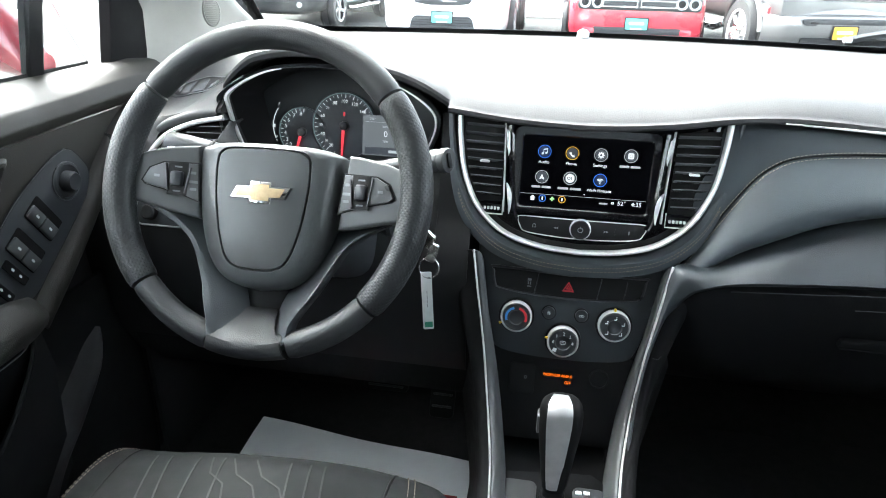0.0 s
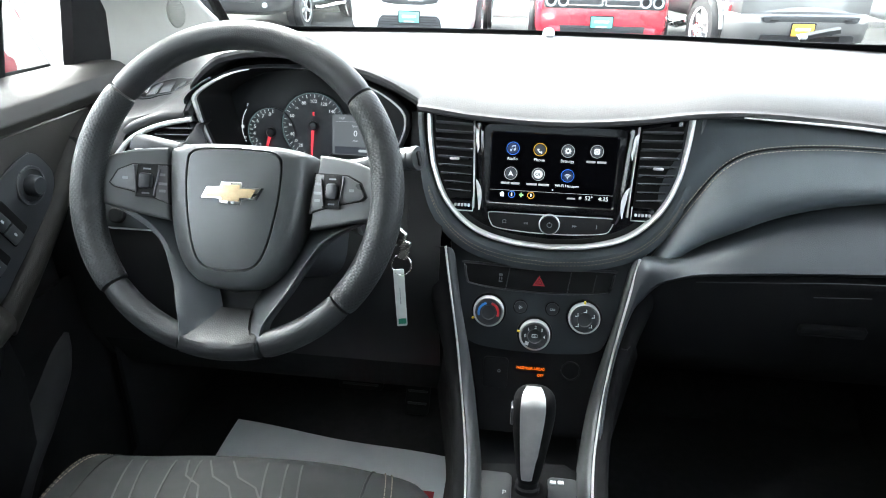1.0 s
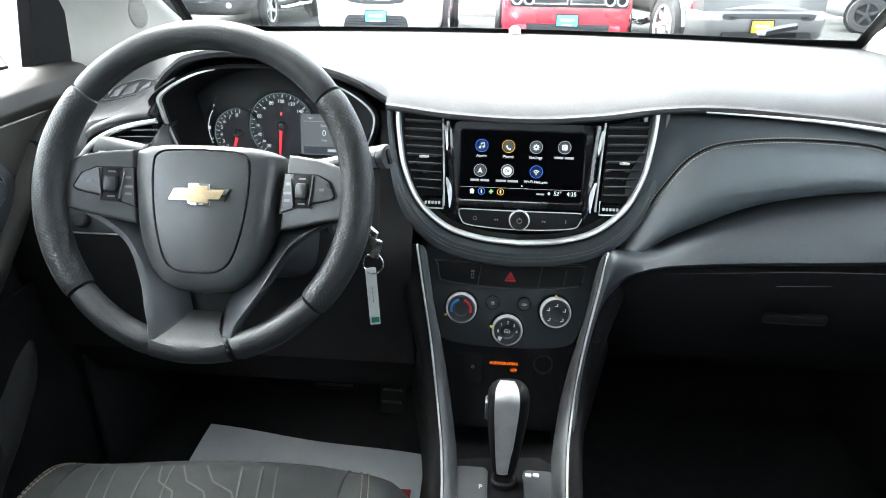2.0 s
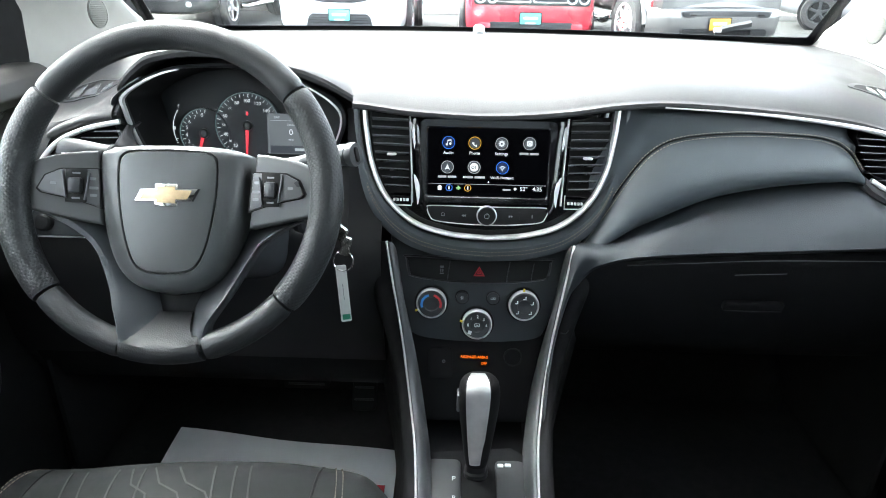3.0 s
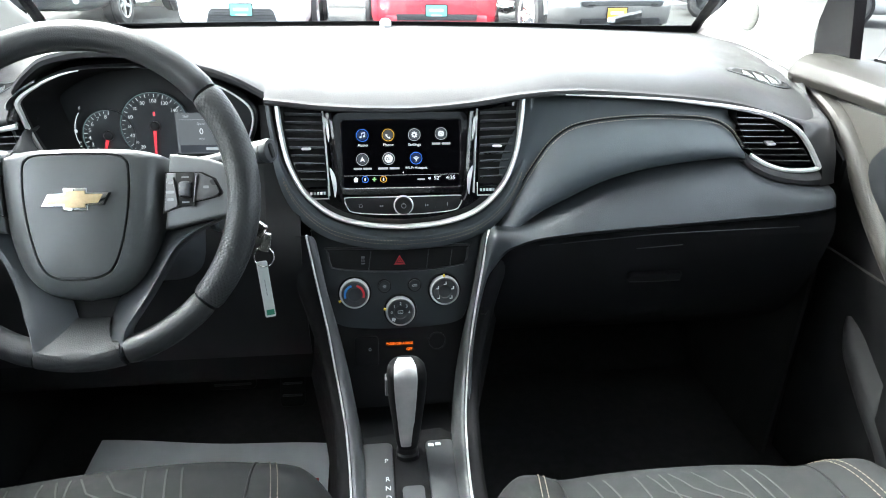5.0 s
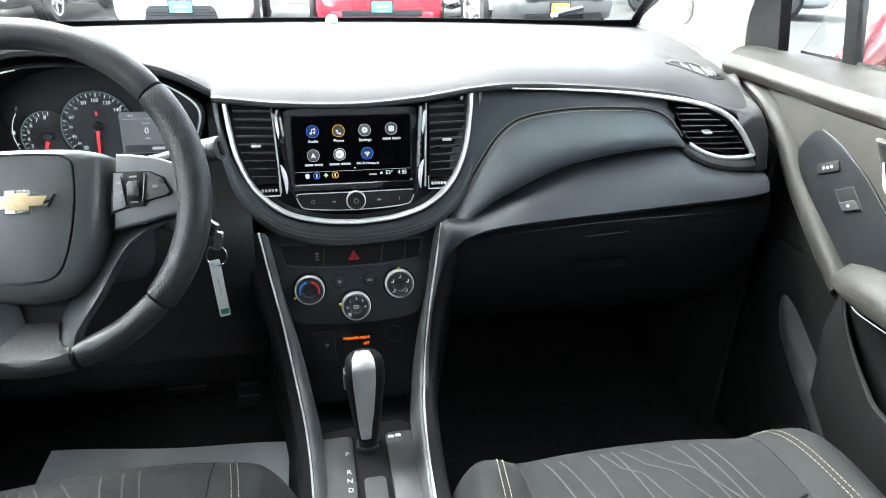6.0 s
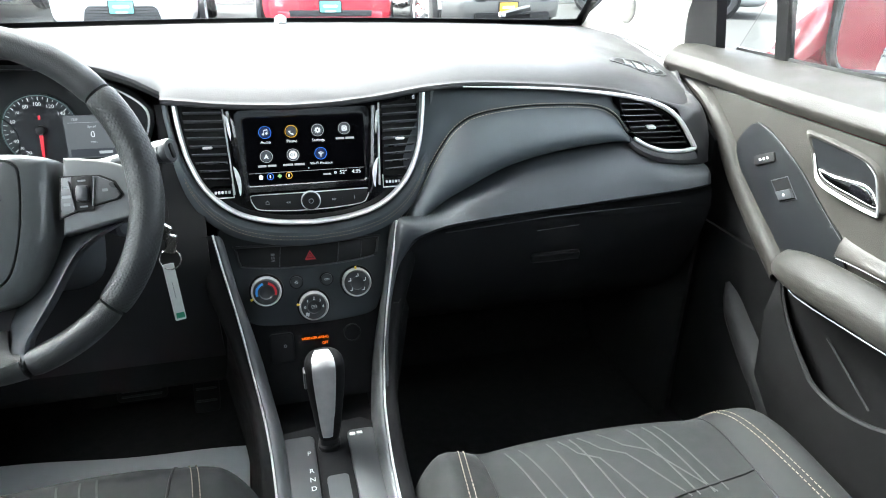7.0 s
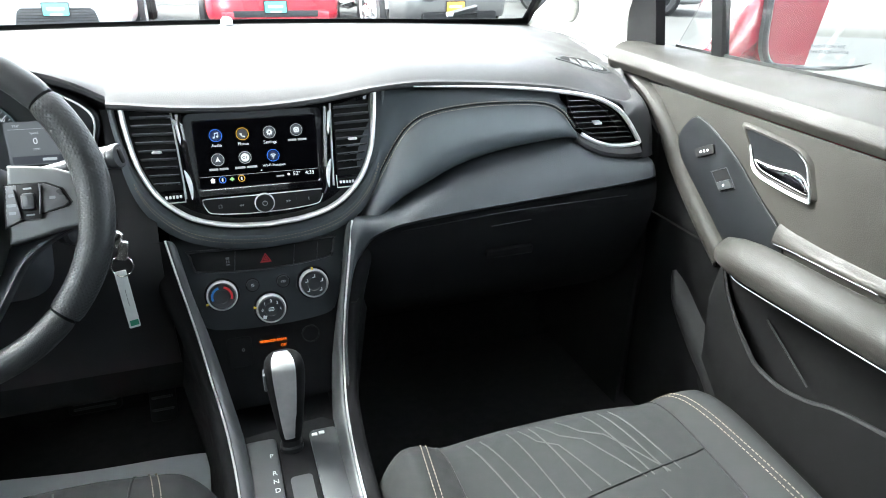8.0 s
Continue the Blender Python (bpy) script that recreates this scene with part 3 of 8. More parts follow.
for i, (a, b) in enumerate(zip(face_in, face_out)):
    t = (face_out[min(i + 1, len(face_out) - 1)] - face_out[max(i - 1, 0)]).normalized()
    away = (b - a) - t * (b - a).dot(t)
    away = Vector((away.x, 0, away.z)).normalized()
    row = [a.lerp(b, k) + Vector((0, -0.5, 0.5)) * 0.014 * math.sin(math.pi * k) for k in (0.0, 0.12, 0.28, 0.46, 0.64, 0.8, 0.92)]
    row += [b + Vector((0, -0.0005, 0)), b + away * 0.005 + Vector((0, 0.003, 0)), b + away * 0.009 + Vector((0, 0.010, 0)), b + away * 0.012 + Vector((0, 0.024, 0)), b + away * 0.013 + Vector((0, 0.060, 0))]
    rows.append(row)
part("lower_facing", skin(rows, 0.004), M_DASH, dash, "grained black lower facing")
part("facing_joint", tube([(0.1135, -0.0785, 0.752), (0.1205, -0.0815, 0.753), (0.1260, -0.0720, 0.753)], 0.0008, 6), M_DARK, dash)
seam = spl([Vector((x, face_profile(x)[0][4][0] - 0.0015, stitch_z(x))) for x in np.linspace(0.135, 0.517, 60)], 2)
part("seam", tube(seam, 0.0011, 6), M_DARK, dash)
for off, nm in ((0.0027, "stitching"), (-0.0027, "stitching")):
    line = []
    for p, q in zip(seam, seam[1:]):
        t = (q - p).normalized()
        nrm = Vector((-t.z, 0, t.x))
        line.append(p + nrm * off + Vector((0, -0.0014 if off > 0 else -0.0044, 0)))
    part(nm, stitches(line, (0, -1, 0.2)), M_STITCH, dash, "tan double stitching", smooth=0)

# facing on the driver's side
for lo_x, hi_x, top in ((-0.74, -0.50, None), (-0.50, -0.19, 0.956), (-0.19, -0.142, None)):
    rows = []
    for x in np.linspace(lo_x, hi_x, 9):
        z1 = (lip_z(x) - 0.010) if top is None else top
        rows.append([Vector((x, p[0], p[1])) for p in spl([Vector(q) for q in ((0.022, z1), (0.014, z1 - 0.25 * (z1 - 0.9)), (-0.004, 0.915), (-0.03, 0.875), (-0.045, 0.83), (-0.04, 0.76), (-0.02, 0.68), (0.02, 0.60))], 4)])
    # darker than the passenger's facing: shade under the column is put into the colour
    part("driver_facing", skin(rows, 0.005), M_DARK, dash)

# sewn band below the centre pod
POD = face_frame(0.006, 0.0, 1.0, 0.22)
pod_half = [(0.0, 0.030), (0.08, 0.034), (0.13, 0.042), (0.1765, 0.052), (0.1735, 0.013), (0.165, -0.035), (0.144, -0.080), (0.106, -0.114), (0.056, -0.130), (0.0, -0.135)]
u_right = spl([Vector(p) for p in pod_half[3:]], 8)
u_path = [Vector((p.x, p.y, 0)) for p in u_right] + [Vector((-p.x, p.y, 0)) for p in reversed(u_right[:-1])]
band = [POD @ (Vector((p.x * 1.05 + 0.001, p.y * 1.02 - 0.012 * max(0, -p.y / 0.135) ** 0.5, -0.010))) for p in u_path]
part("pod_band", sweep(band, [(-0.016, -0.02), (-0.016, 0.002), (-0.008, 0.009), (0.004, 0.011), (0.012, 0.006), (0.016, -0.02)], POD.to_3x3() @ Vector((0, 0, 1)), scale=[0.25 + 0.75 * max(0.0, min(1.0, -p.y / 0.10)) for p in u_path]), M_PAD, dash, "padded black band with stitching")
for k in (0.0, 0.0055):
    line = [POD @ (Vector((p.x * 1.05 + 0.001, p.y * 1.02 - 0.012 * max(0, -p.y / 0.135) ** 0.5 - 0.001 - k, 0.0015 - 0.35 * k))) for p in u_path[18:-18]]
    part("stitching", stitches(line, POD.to_3x3() @ Vector((0, 0, 1))), M_STITCH_DARK, dash, smooth=0)

# side demister slits on the dashboard's corners
for s in (-1, 1):
    vent = thing("demister_vent", (s * 0.61, 0.15, 1.05), "black leaf-shaped demister vent in the dashboard top", "air vent", "demister vents")
    outer = spl([Vector(p) for p in ((0.522, 0.100), (0.560, 0.146), (0.602, 0.174), (0.640, 0.172), (0.660, 0.146), (0.657, 0.130), (0.636, 0.113), (0.606, 0.103), (0.570, 0.097), (0.540, 0.095))], 4, True)
    c = Vector((0.606, 0.134))
    inner = [c + (p - c) * 0.86 for p in outer]
    near = spl([Vector(p) for p in ((0.548, 0.104), (0.575, 0.103), (0.606, 0.110), (0.632, 0.121), (0.646, 0.138))], 4)
    far = spl([Vector(p) for p in ((0.553, 0.122), (0.580, 0.144), (0.608, 0.157), (0.632, 0.160), (0.649, 0.148))], 4)

    def on_top(p, h=0.0, s=s):
        return Vector((s * p[0], p[1], top_at(s * p[0], p[1]) + h))

    ring = bmesh.new()
    vs = [[ring.verts.new(on_top(p, h)) for p in loop] for loop, h in ((outer, -0.006), (outer, 0.0012), (inner, 0.0014), (inner, -0.003))]
    for a, b in zip(vs, vs[1:]):
        for i in range(len(a)):
            ring.faces.new((a[i], a[(i + 1) % len(a)], b[(i + 1) % len(a)], b[i]))
    part("rim", ring, M_SMOOTH, vent)
    bed = bmesh.new()
    bed.faces.new([bed.verts.new(on_top(p, 0.0008)) for p in inner])
    bmesh.ops.triangulate(bed, faces=bed.faces[:])
    part("opening", bed, M_DARK, vent)
    for k in range(4):
        i, n = 1 + 4 * k, len(near) - 1
        quad = [near[i], near[min(i + 3, n)], far[min(i + 3, n)].lerp(near[min(i + 3, n)], 0.55), far[min(i + 1, n)].lerp(near[min(i + 1, n)], 0.12)]
        blade = bmesh.new()
        lo, hi = [[blade.verts.new(on_top(q, h + (0.0016 if j > 1 else 0.0))) for j, q in enumerate(quad)] for h in (0.0010, 0.0022)]
        blade.faces.new(hi)
        blade.faces.new(lo[::-1])
        for j in range(4):
            blade.faces.new((lo[j], lo[(j + 1) % 4], hi[(j + 1) % 4], hi[j]))
        bmesh.ops.recalc_face_normals(blade, faces=blade.faces[:])
        # lighter than the rim: sky light on the black slats, as colour
        part("slat", blade, M_SLAT, vent, smooth=0)

# round sensor at the foot of the windscreen
bead = thing("light_sensor", (0, 0.545, 1.08), "small round clear light sensor on the dashboard top", "sensor")
part("base", lathe([(0, 0), (0.016, 0), (0.016, 0.004), (0.013, 0.006), (0, 0.006)], T(0, 0.535, 1.082), 24), M_SMOOTH, bead)
part("dome", lathe([(0.0125, 0.0), (0.0125, 0.006), (0.011, 0.012), (0.007, 0.016), (0, 0.018)], T(0, 0.535, 1.086), 24), M_LAMP, bead, "glossy clear dome")

def tuck(x):
    """Draws the outer ends of the vents inwards."""
    return x - 0.013 * max(0.0, min(1.0, (x - 0.545) / 0.095))


# chrome strip along the facing into the passenger's vent
strip = spl([(0.235, -0.001, 1.0555), (0.32, -0.002, 1.052), (0.4, -0.003, 1.0465), (0.486, -0.004, 1.036), (0.545, -0.006, 1.024), (0.592, -0.008, 1.006), (0.622, -0.010, 0.982), (0.648, -0.012, 0.950), (0.646, -0.013, 0.943), (0.62, -0.014, 0.941), (0.585, -0.014, 0.943), (0.548, -0.013, 0.953), (0.523, -0.011, 0.966)], 6)
strip = [Vector((tuck(p.x), p.y, p.z)) for p in strip]
wide = [0.25 + 0.75 * min(1, i / 22) for i in range(len(strip))]
part("chrome_strip", sweep(strip, [(-0.0036, -0.002), (0.0036, -0.002), (0.0028, 0.003), (0, 0.004), (-0.0028, 0.003)], (0, -1, 0.25), scale=wide), M_SILVER, dash, "satin silver strip")
part("chrome_strip", sweep([Vector((-p.x, p.y + 0.002, p.z - 0.014)) for p in strip[19:]], [(-0.0036, -0.002), (0.0036, -0.002), (0.0028, 0.003), (0, 0.004), (-0.0028, 0.003)], (0, -1, 0.25)), M_SILVER, dash, "satin silver strip")


def slat(a, b2, depth=0.012, thick=0.0016, tilt=0.25):
    return sweep([a, b2], [(-thick / 2, -depth / 2), (thick / 2, -depth / 2), (thick / 2, depth / 2), (-thick / 2, depth / 2)], (0, -1, tilt))


def side_vent(s):
    """The leaf-shaped outer vent; s: -1 driver, 1 passenger."""
    dy, dz = (0.0, 0.0) if s > 0 else (0.002, -0.014)
    v = thing("air_vent", (s * 0.58, dy, 0.95), "black slatted outer air vent framed by satin silver", "air vent", "air vents")
    out = spl([Vector(p) for p in ((0.492, 1.030), (0.545, 1.018), (0.588, 1.001), (0.617, 0.978), (0.641, 0.949), (0.60, 0.947), (0.553, 0.957), (0.527, 0.971), (0.512, 0.992))], 3, True)
    cav = bmesh.new()
    a = [cav.verts.new((s * tuck(p.x), dy - 0.004, p.y + dz)) for p in out]
    b2 = [cav.verts.new((s * tuck(0.57 + (p.x - 0.57) * 0.9), dy + 0.030, dz + 0.985 + (p.y - 0.985) * 0.9)) for p in out]
    for i in range(len(a)):
        cav.faces.new((a[i], a[(i + 1) % len(a)], b2[(i + 1) % len(a)], b2[i]))
    cav.faces.new(b2)
    part("duct", cav, M_DARK, v)
    for k in range(8):
        z = 0.9535 + 0.0095 * k
        xl = max(0.497, 0.530 - 0.0055 * k if k else 0.548)
        xr = tuck(0.638 - 0.0070 * k - 0.0011 * k * k)
        part("slat", slat((s * xl, dy + 0.001, z + dz), (s * xr, dy - 0.001, z - 0.001 + dz), thick=0.0013), M_SLAT, v)
    tab = box(0.014, 0.012, 0.004, T(s * 0.552, dy - 0.008, 0.983 + dz) @ pose(0, 0, 0, 10, 0, 0), 0.002)
    part("tab", tab, M_SILVER, v, "small silver tab")
    return v


side_vent(1)
side_vent(-1)
# rounded ends of the dashboard outside the vents, and the black lip under each vent
for s in (-1, 1):
    dy, dz = (0.0, 0.0) if s > 0 else (0.002, -0.014)
    near = spl([Vector(q) for q in ((0.545, -0.004, 1.025), (0.575, -0.005, 1.014), (0.600, -0.006, 1.001), (0.622, -0.007, 0.983), (0.638, -0.009, 0.965), (0.650, -0.011, 0.950), (0.656, -0.012, 0.938), (0.658, -0.012, 0.915))], 5)
    rim = [Vector((x, end_y(x) + 0.004, top_at(x, end_y(x) + 0.004) - 0.001)) for x in (0.552, 0.592, 0.625, 0.650, 0.668)]
    far = spl(rim + [Vector(q) for q in ((0.681, 0.082, 0.995), (0.684, 0.045, 0.960), (0.682, 0.012, 0.914))], 5)
    rows = []
    for i, (a, b) in enumerate(zip(near, far)):
        a = b.lerp(Vector((tuck(a.x), a.y, a.z)), 0.03 + 0.97 * min(1.0, i / 14) ** 1.5)
        row = []
        for k in np.linspace(0, 1, 10):
            q = a.lerp(b, k) + Vector((0.5, -0.75, 0.25)) * (0.22 * (b - a).length * math.sin(math.pi * k) ** 1.0)
            row.append(Vector((s * q.x, q.y + dy, q.z + (dz * (1 - k)))))
        row.append(row[-1] + Vector((-s * 0.004, 0.012, -0.03)) * min(1.0, max(0.0, (b - a).length - 0.01) / 0.04))
        rows.append(row)
    part("end_pad", skin(rows, 0.003 * s), M_TOP, dash, "rounded black end of the dashboard")
    hi = spl([Vector(q) for q in ((0.516, -0.008, 0.970), (0.527, -0.010, 0.962), (0.550, -0.012, 0.951), (0.588, -0.013, 0.942), (0.622, -0.013, 0.939), (0.652, -0.011, 0.941))], 5)
    lo_ = spl([Vector(q) for q in ((0.509, -0.012, 0.957), (0.526, -0.014, 0.942), (0.555, -0.016, 0.929), (0.588, -0.017, 0.922), (0.622, -0.018, 0.918), (0.658, -0.011, 0.915))], 5)
    rows = []
    for a, b in zip(hi, lo_):
        row = [a + Vector((0, 0.012, 0.001)), a, a.lerp(b, 0.2) + Vector((0, -0.006, 0)), a.lerp(b, 0.5) + Vector((0, -0.009, 0)), a.lerp(b, 0.8) + Vector((0, -0.007, 0)), b, b + Vector((0, 0.016, -0.002))]
        rows.append([Vector((s * tuck(q.x), q.y + dy, q.z + dz)) for q in row])
    part("vent_lip", skin(rows, 0.003 * s), M_TOP, dash)
    back = slab([Vector(p) for p in ((0.505, 0.93), (0.66, 0.925), (0.66, 0.96), (0.62, 0.995), (0.56, 1.02), (0.49, 1.035))], 0.004, Matrix(((s, 0, 0, 0), (0, 0, -1, dy + 0.042), (0, 1, 0, dz), (0, 0, 0, 1))))
    part("vent_backing", back, M_DARK, dash)

# rounded shoulder between the driver's outer vent and the instruments
edge_l = spl([Vector(q) for q in ((-0.490, 0.012, 1.012), (-0.497, 0.000, 1.003), (-0.508, -0.008, 0.990), (-0.516, -0.010, 0.975), (-0.522, -0.010, 0.950))], 5)
edge_r = spl([Vector(q) for q in ((-0.487, 0.012, 1.010), (-0.484, 0.000, 1.002), (-0.476, -0.010, 0.990), (-0.471, -0.012, 0.977), (-0.465, -0.012, 0.950))], 5)
rows = []
for a, b in zip(edge_l, edge_r):
    row = [a + Vector((0.001, 0.024, 0))] + [a.lerp(b, k) + Vector((-0.3, -0.8, 0.5)) * 0.009 * math.sin(math.pi * k) ** 0.8 for k in np.linspace(0, 1, 9)] + [b + Vector((-0.003, 0.008, 0))]
    rows.append(row[::-1])
part("vent_shoulder", skin(rows, 0.003), M_TOP, dash, "rounded dark shoulder beside the instruments")

# rolled edge of the dashboard top above the driver's outer vent
roll_z = fn([(0.48, 1.0300), (0.49, 1.0290), (0.537, 1.0225), (0.573, 1.0110), (0.60, 0.9985), (0.63, 0.980)], 6)
rows = []
for x in np.linspace(0.5065, 0.612, 16):
    y0, z0 = end_y(x) - 0.001, roll_z(x)
    z1 = top_at(-x, y0 + 0.034) + 0.0008
    rows.append(spl([Vector((-x, y0 + 0.034, z1)), Vector((-x, y0 + 0.020, z1 + (z0 + 0.004 - z1) * 0.40)), Vector((-x, y0 + 0.008, z1 + (z0 + 0.004 - z1) * 0.80)), Vector((-x, y0, z0 + 0.003)), Vector((-x, y0 - 0.002, z0 - 0.001)), Vector((-x, y0 + 0.002, z0 - 0.005)), Vector((-x, y0 + 0.012, z0 - 0.007))], 3))
part("edge_roll", skin(rows, 0.003), M_TOP, dash)

# glove box
glove = thing("glove_box", (0.39, 0.0, 0.66), "closed black glove box below the dashboard pad", "glove box")
rows = []
for x in np.linspace(0.145, 0.662, 18):
    k = 0.004 * math.cos((x - 0.39) * 6)
    e = max(0.0, min(1.0, (x - 0.30) / 0.10))
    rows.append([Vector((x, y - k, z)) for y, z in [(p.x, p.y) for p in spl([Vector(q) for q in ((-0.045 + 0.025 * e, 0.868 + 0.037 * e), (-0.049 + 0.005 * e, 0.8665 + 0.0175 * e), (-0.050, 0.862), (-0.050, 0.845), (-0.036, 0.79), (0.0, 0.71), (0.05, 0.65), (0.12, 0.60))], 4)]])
# door colour is near-black for the shade under the dashboard pad
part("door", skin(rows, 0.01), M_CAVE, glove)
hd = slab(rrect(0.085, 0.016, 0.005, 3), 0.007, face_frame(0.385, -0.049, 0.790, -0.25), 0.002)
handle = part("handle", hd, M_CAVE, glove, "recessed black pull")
part("handle_lip", tube([(0.345, -0.0555, 0.783), (0.385, -0.0565, 0.783), (0.425, -0.0555, 0.783)], 0.0008, 6), M_DARK, handle)
part("upper_line", tube(spl([(0.20, -0.0545, 0.849), (0.3, -0.0555, 0.856), (0.395, -0.0555, 0.862), (0.6, -0.054, 0.866)], 6), 0.0007, 6), M_SMOOTH, glove)
part("handle_line", tube(spl([(0.35, -0.0535, 0.838), (0.42, -0.0535, 0.842)], 6), 0.0006, 6), M_SMOOTH, glove)

# ---- centre pod: screen, vents, controls ----
pod = thing("infotainment_unit", (0.006, 0.0, 0.87), "gloss black pod with lit touchscreen menu and silver surround", "infotainment")
full = [Vector((p.x, p.y)) for p in u_right]
full = [Vector((0.0, 0.034)), Vector((0.08, 0.037)), Vector((0.13, 0.043))] + full
outline = full + [Vector((-p.x, p.y)) for p in reversed(full[1:-1])]
inner = [Vector((p.x * 0.965, p.y * 0.965)) for p in outline]
part("fascia", slab(inner, 0.020, POD @ T(0, 0, -0.030), 0.002), M_GLOSS, pod, "gloss black fascia")
trim_path = [POD @ Vector((p.x * 0.972, p.y * 0.968, 0.0)) for p in u_path]
part("silver_trim", sweep(trim_path, [(-0.0029, -0.016), (-0.0029, 0.001), (-0.0018, 0.004), (0.0, 0.005), (0.0018, 0.004), (0.0029, 0.001), (0.0029, -0.016)], POD.to_3x3() @ Vector((0, 0, 1))), M_SILVER, pod, "satin silver surround")

# touchscreen
part("screen_bezel", frame_slab(rrect(0.190, 0.118, 0.010, cx=-0.002, cy=-0.025), rrect(0.166, 0.094, 0.003, cx=-0.002, cy=-0.026), 0.006, POD @ T(0, 0, -0.010), 0.002), M_GLOSS, pod)
display = part("display", slab(rrect(0.166, 0.094, 0.003, cx=-0.002, cy=-0.026), 0.004, POD @ T(0, 0, -0.0105)), M_SCREEN, pod, "lit touchscreen with round icons on black")
SC = POD @ T(0, 0, -0.0062)


def icon(u, v, ring, fill, r=0.0088):
    part("icon_ring", frame_slab(circle(r, 28, u, v), circle(r - 0.0009, 28, u, v), 0.0003, SC), ring, display)
    part("icon_disc", slab(circle(r - 0.0017, 28, u, v), 0.0002, SC), fill, display)


icon(-0.0565, 0.001, M_S_BLUE, M_S_NAVY)
icon(-0.0205, 0.001, M_S_AMBER, M_S_DARK)
icon(0.0165, 0.001, M_S_GREY, M_S_DARK)
icon(0.0545, 0.002, M_S_GREY, M_S_DARK)
icon(-0.0575, -0.0325, M_S_GREY, M_S_DARK)
icon(-0.0205, -0.032, M_S_GREY, M_S_DARK)
icon(0.0185, -0.032, M_S_BLUE, M_S_NAVY)
IC = SC @ T(0, 0, 0.0004)
sym = slab(circle(0.0015, 12, -0.0590, -0.0015), 0.0002, IC)
slab(circle(0.0015, 12, -0.0543, -0.0005), 0.0002, IC, bm=sym)
slab(rrect(0.0007, 0.006, 0.0002, cx=-0.0578, cy=0.0015), 0.0002, IC, bm=sym)
slab(rrect(0.0007, 0.006, 0.0002, cx=-0.0531, cy=0.0025), 0.0002, IC, bm=sym)
slab([Vector((-0.0581, 0.003)), Vector((-0.0528, 0.004)), Vector((-0.0528, 0.0055)), Vector((-0.0581, 0.0045))], 0.0002, IC, bm=sym)
part("note_symbol", sym, M_S_WHITE, display)
ph = sweep([IC @ Vector((-0.0205 + 0.0048 * math.cos(a) * 0.8 + 0.0015, 0.0010 + 0.0048 * math.sin(a) + 0.001, 0.0002)) for a in np.linspace(math.pi * 1.0, math.pi * 1.62, 9)], [(-0.0009, 0), (0.0009, 0), (0.0009, 0.0002), (-0.0009, 0.0002)], IC.to_3x3() @ Vector((0, 0, 1)), scale=[1.6, 1.7, 1, 0.9, 0.9, 0.9, 1, 1.7, 1.6])
part("handset_symbol", ph, M_S_WHITE, display)
gear = frame_slab(circle(0.0034, 24, 0.0165, 0.001), circle(0.0014, 24, 0.0165, 0.001), 0.0002, IC)
for k in range(8):
    a = math.pi * k / 4
    slab(rrect(0.0013, 0.0013, 0.0002, 2, 0.0165 + 0.0038 * math.cos(a), 0.001 + 0.0038 * math.sin(a)), 0.0002, IC, bm=gear)
part("cog_symbol", gear, M_S_WHITE, display)
part("tile_symbol", slab(rrect(0.0076, 0.0076, 0.002, cx=0.0545, cy=0.002), 0.0002, IC), M_S_WHITE, display)
part("tile_ring", frame_slab(circle(0.0024, 20, 0.0545, 0.002), circle(0.0015, 20, 0.0545, 0.002), 0.0002, IC @ T(0, 0, 0.0003)), M_S_GREY, display)
part("arrow_symbol", slab([Vector((-0.0575, -0.0285)), Vector((-0.0540, -0.0360)), Vector((-0.0575, -0.0345)), Vector((-0.0610, -0.0360))], 0.0002, IC), M_S_WHITE, display)
part("badge_symbol", slab(circle(0.0058, 24, -0.0205, -0.032), 0.0002, IC), M_S_WHITE, display)
badge = frame_slab(circle(0.0022, 18, -0.0222, -0.032), circle(0.0013, 18, -0.0222, -0.032), 0.0002, IC @ T(0, 0, 0.0003))
slab(rrect(0.001, 0.004, 0.0003, 2, -0.0187, -0.032), 0.0002, IC @ T(0, 0, 0.0003), bm=badge)
part("badge_mark", badge, M_S_DARK, display)
for k, r in enumerate((0.0018, 0.0036, 0.0054)):
    arc = [IC @ Vector((0.0185 + r * math.cos(a), -0.0355 + r * math.sin(a), 0.0002)) for a in np.linspace(math.pi * 0.25, math.pi * 0.75, 9)]
    part("signal_arc", sweep(arc, [(-0.0005, 0), (0.0005, 0), (0.0005, 0.0002), (-0.0005, 0.0002)], IC.to_3x3() @ Vector((0, 0, 1))), M_S_WHITE, display)
part("signal_dot", slab(circle(0.0008, 10, 0.0185, -0.0358), 0.0002, IC), M_S_WHITE, display)
print_on("Audio", 0.0058, IC @ T(-0.0565, -0.0128), M_S_WHITE, display)
print_on("Phone", 0.0058, IC @ T(-0.0205, -0.0128), M_S_WHITE, display)
print_on("Settings", 0.0058, IC @ T(0.0165, -0.0128), M_S_WHITE, display)
print_on("Wi-Fi Hotspot", 0.0054, IC @ T(0.0185, -0.0458), M_S_WHITE, display)
for u, v, w in ((0.0545, -0.0120, 0.027), (-0.0575, -0.0458, 0.026), (-0.0205, -0.0458, 0.031)):
    cap = slab(rrect(w * 0.45, 0.003, 0.0004, 2, u - w * 0.26, v), 0.0002, IC)
    slab(rrect(w * 0.46, 0.003, 0.0004, 2, u + w * 0.26, v), 0.0002, IC, bm=cap)
    part("caption_bar", cap, M_S_GREY, display)
part("page_dot", slab(circle(0.001, 10, 0.0, -0.0520), 0.0002, IC), M_S_WHITE, display)
part("status_line", slab(rrect(0.164, 0.0005, 0.0002, 2, -0.002, -0.0555), 0.0002, IC), M_S_GREY, display)
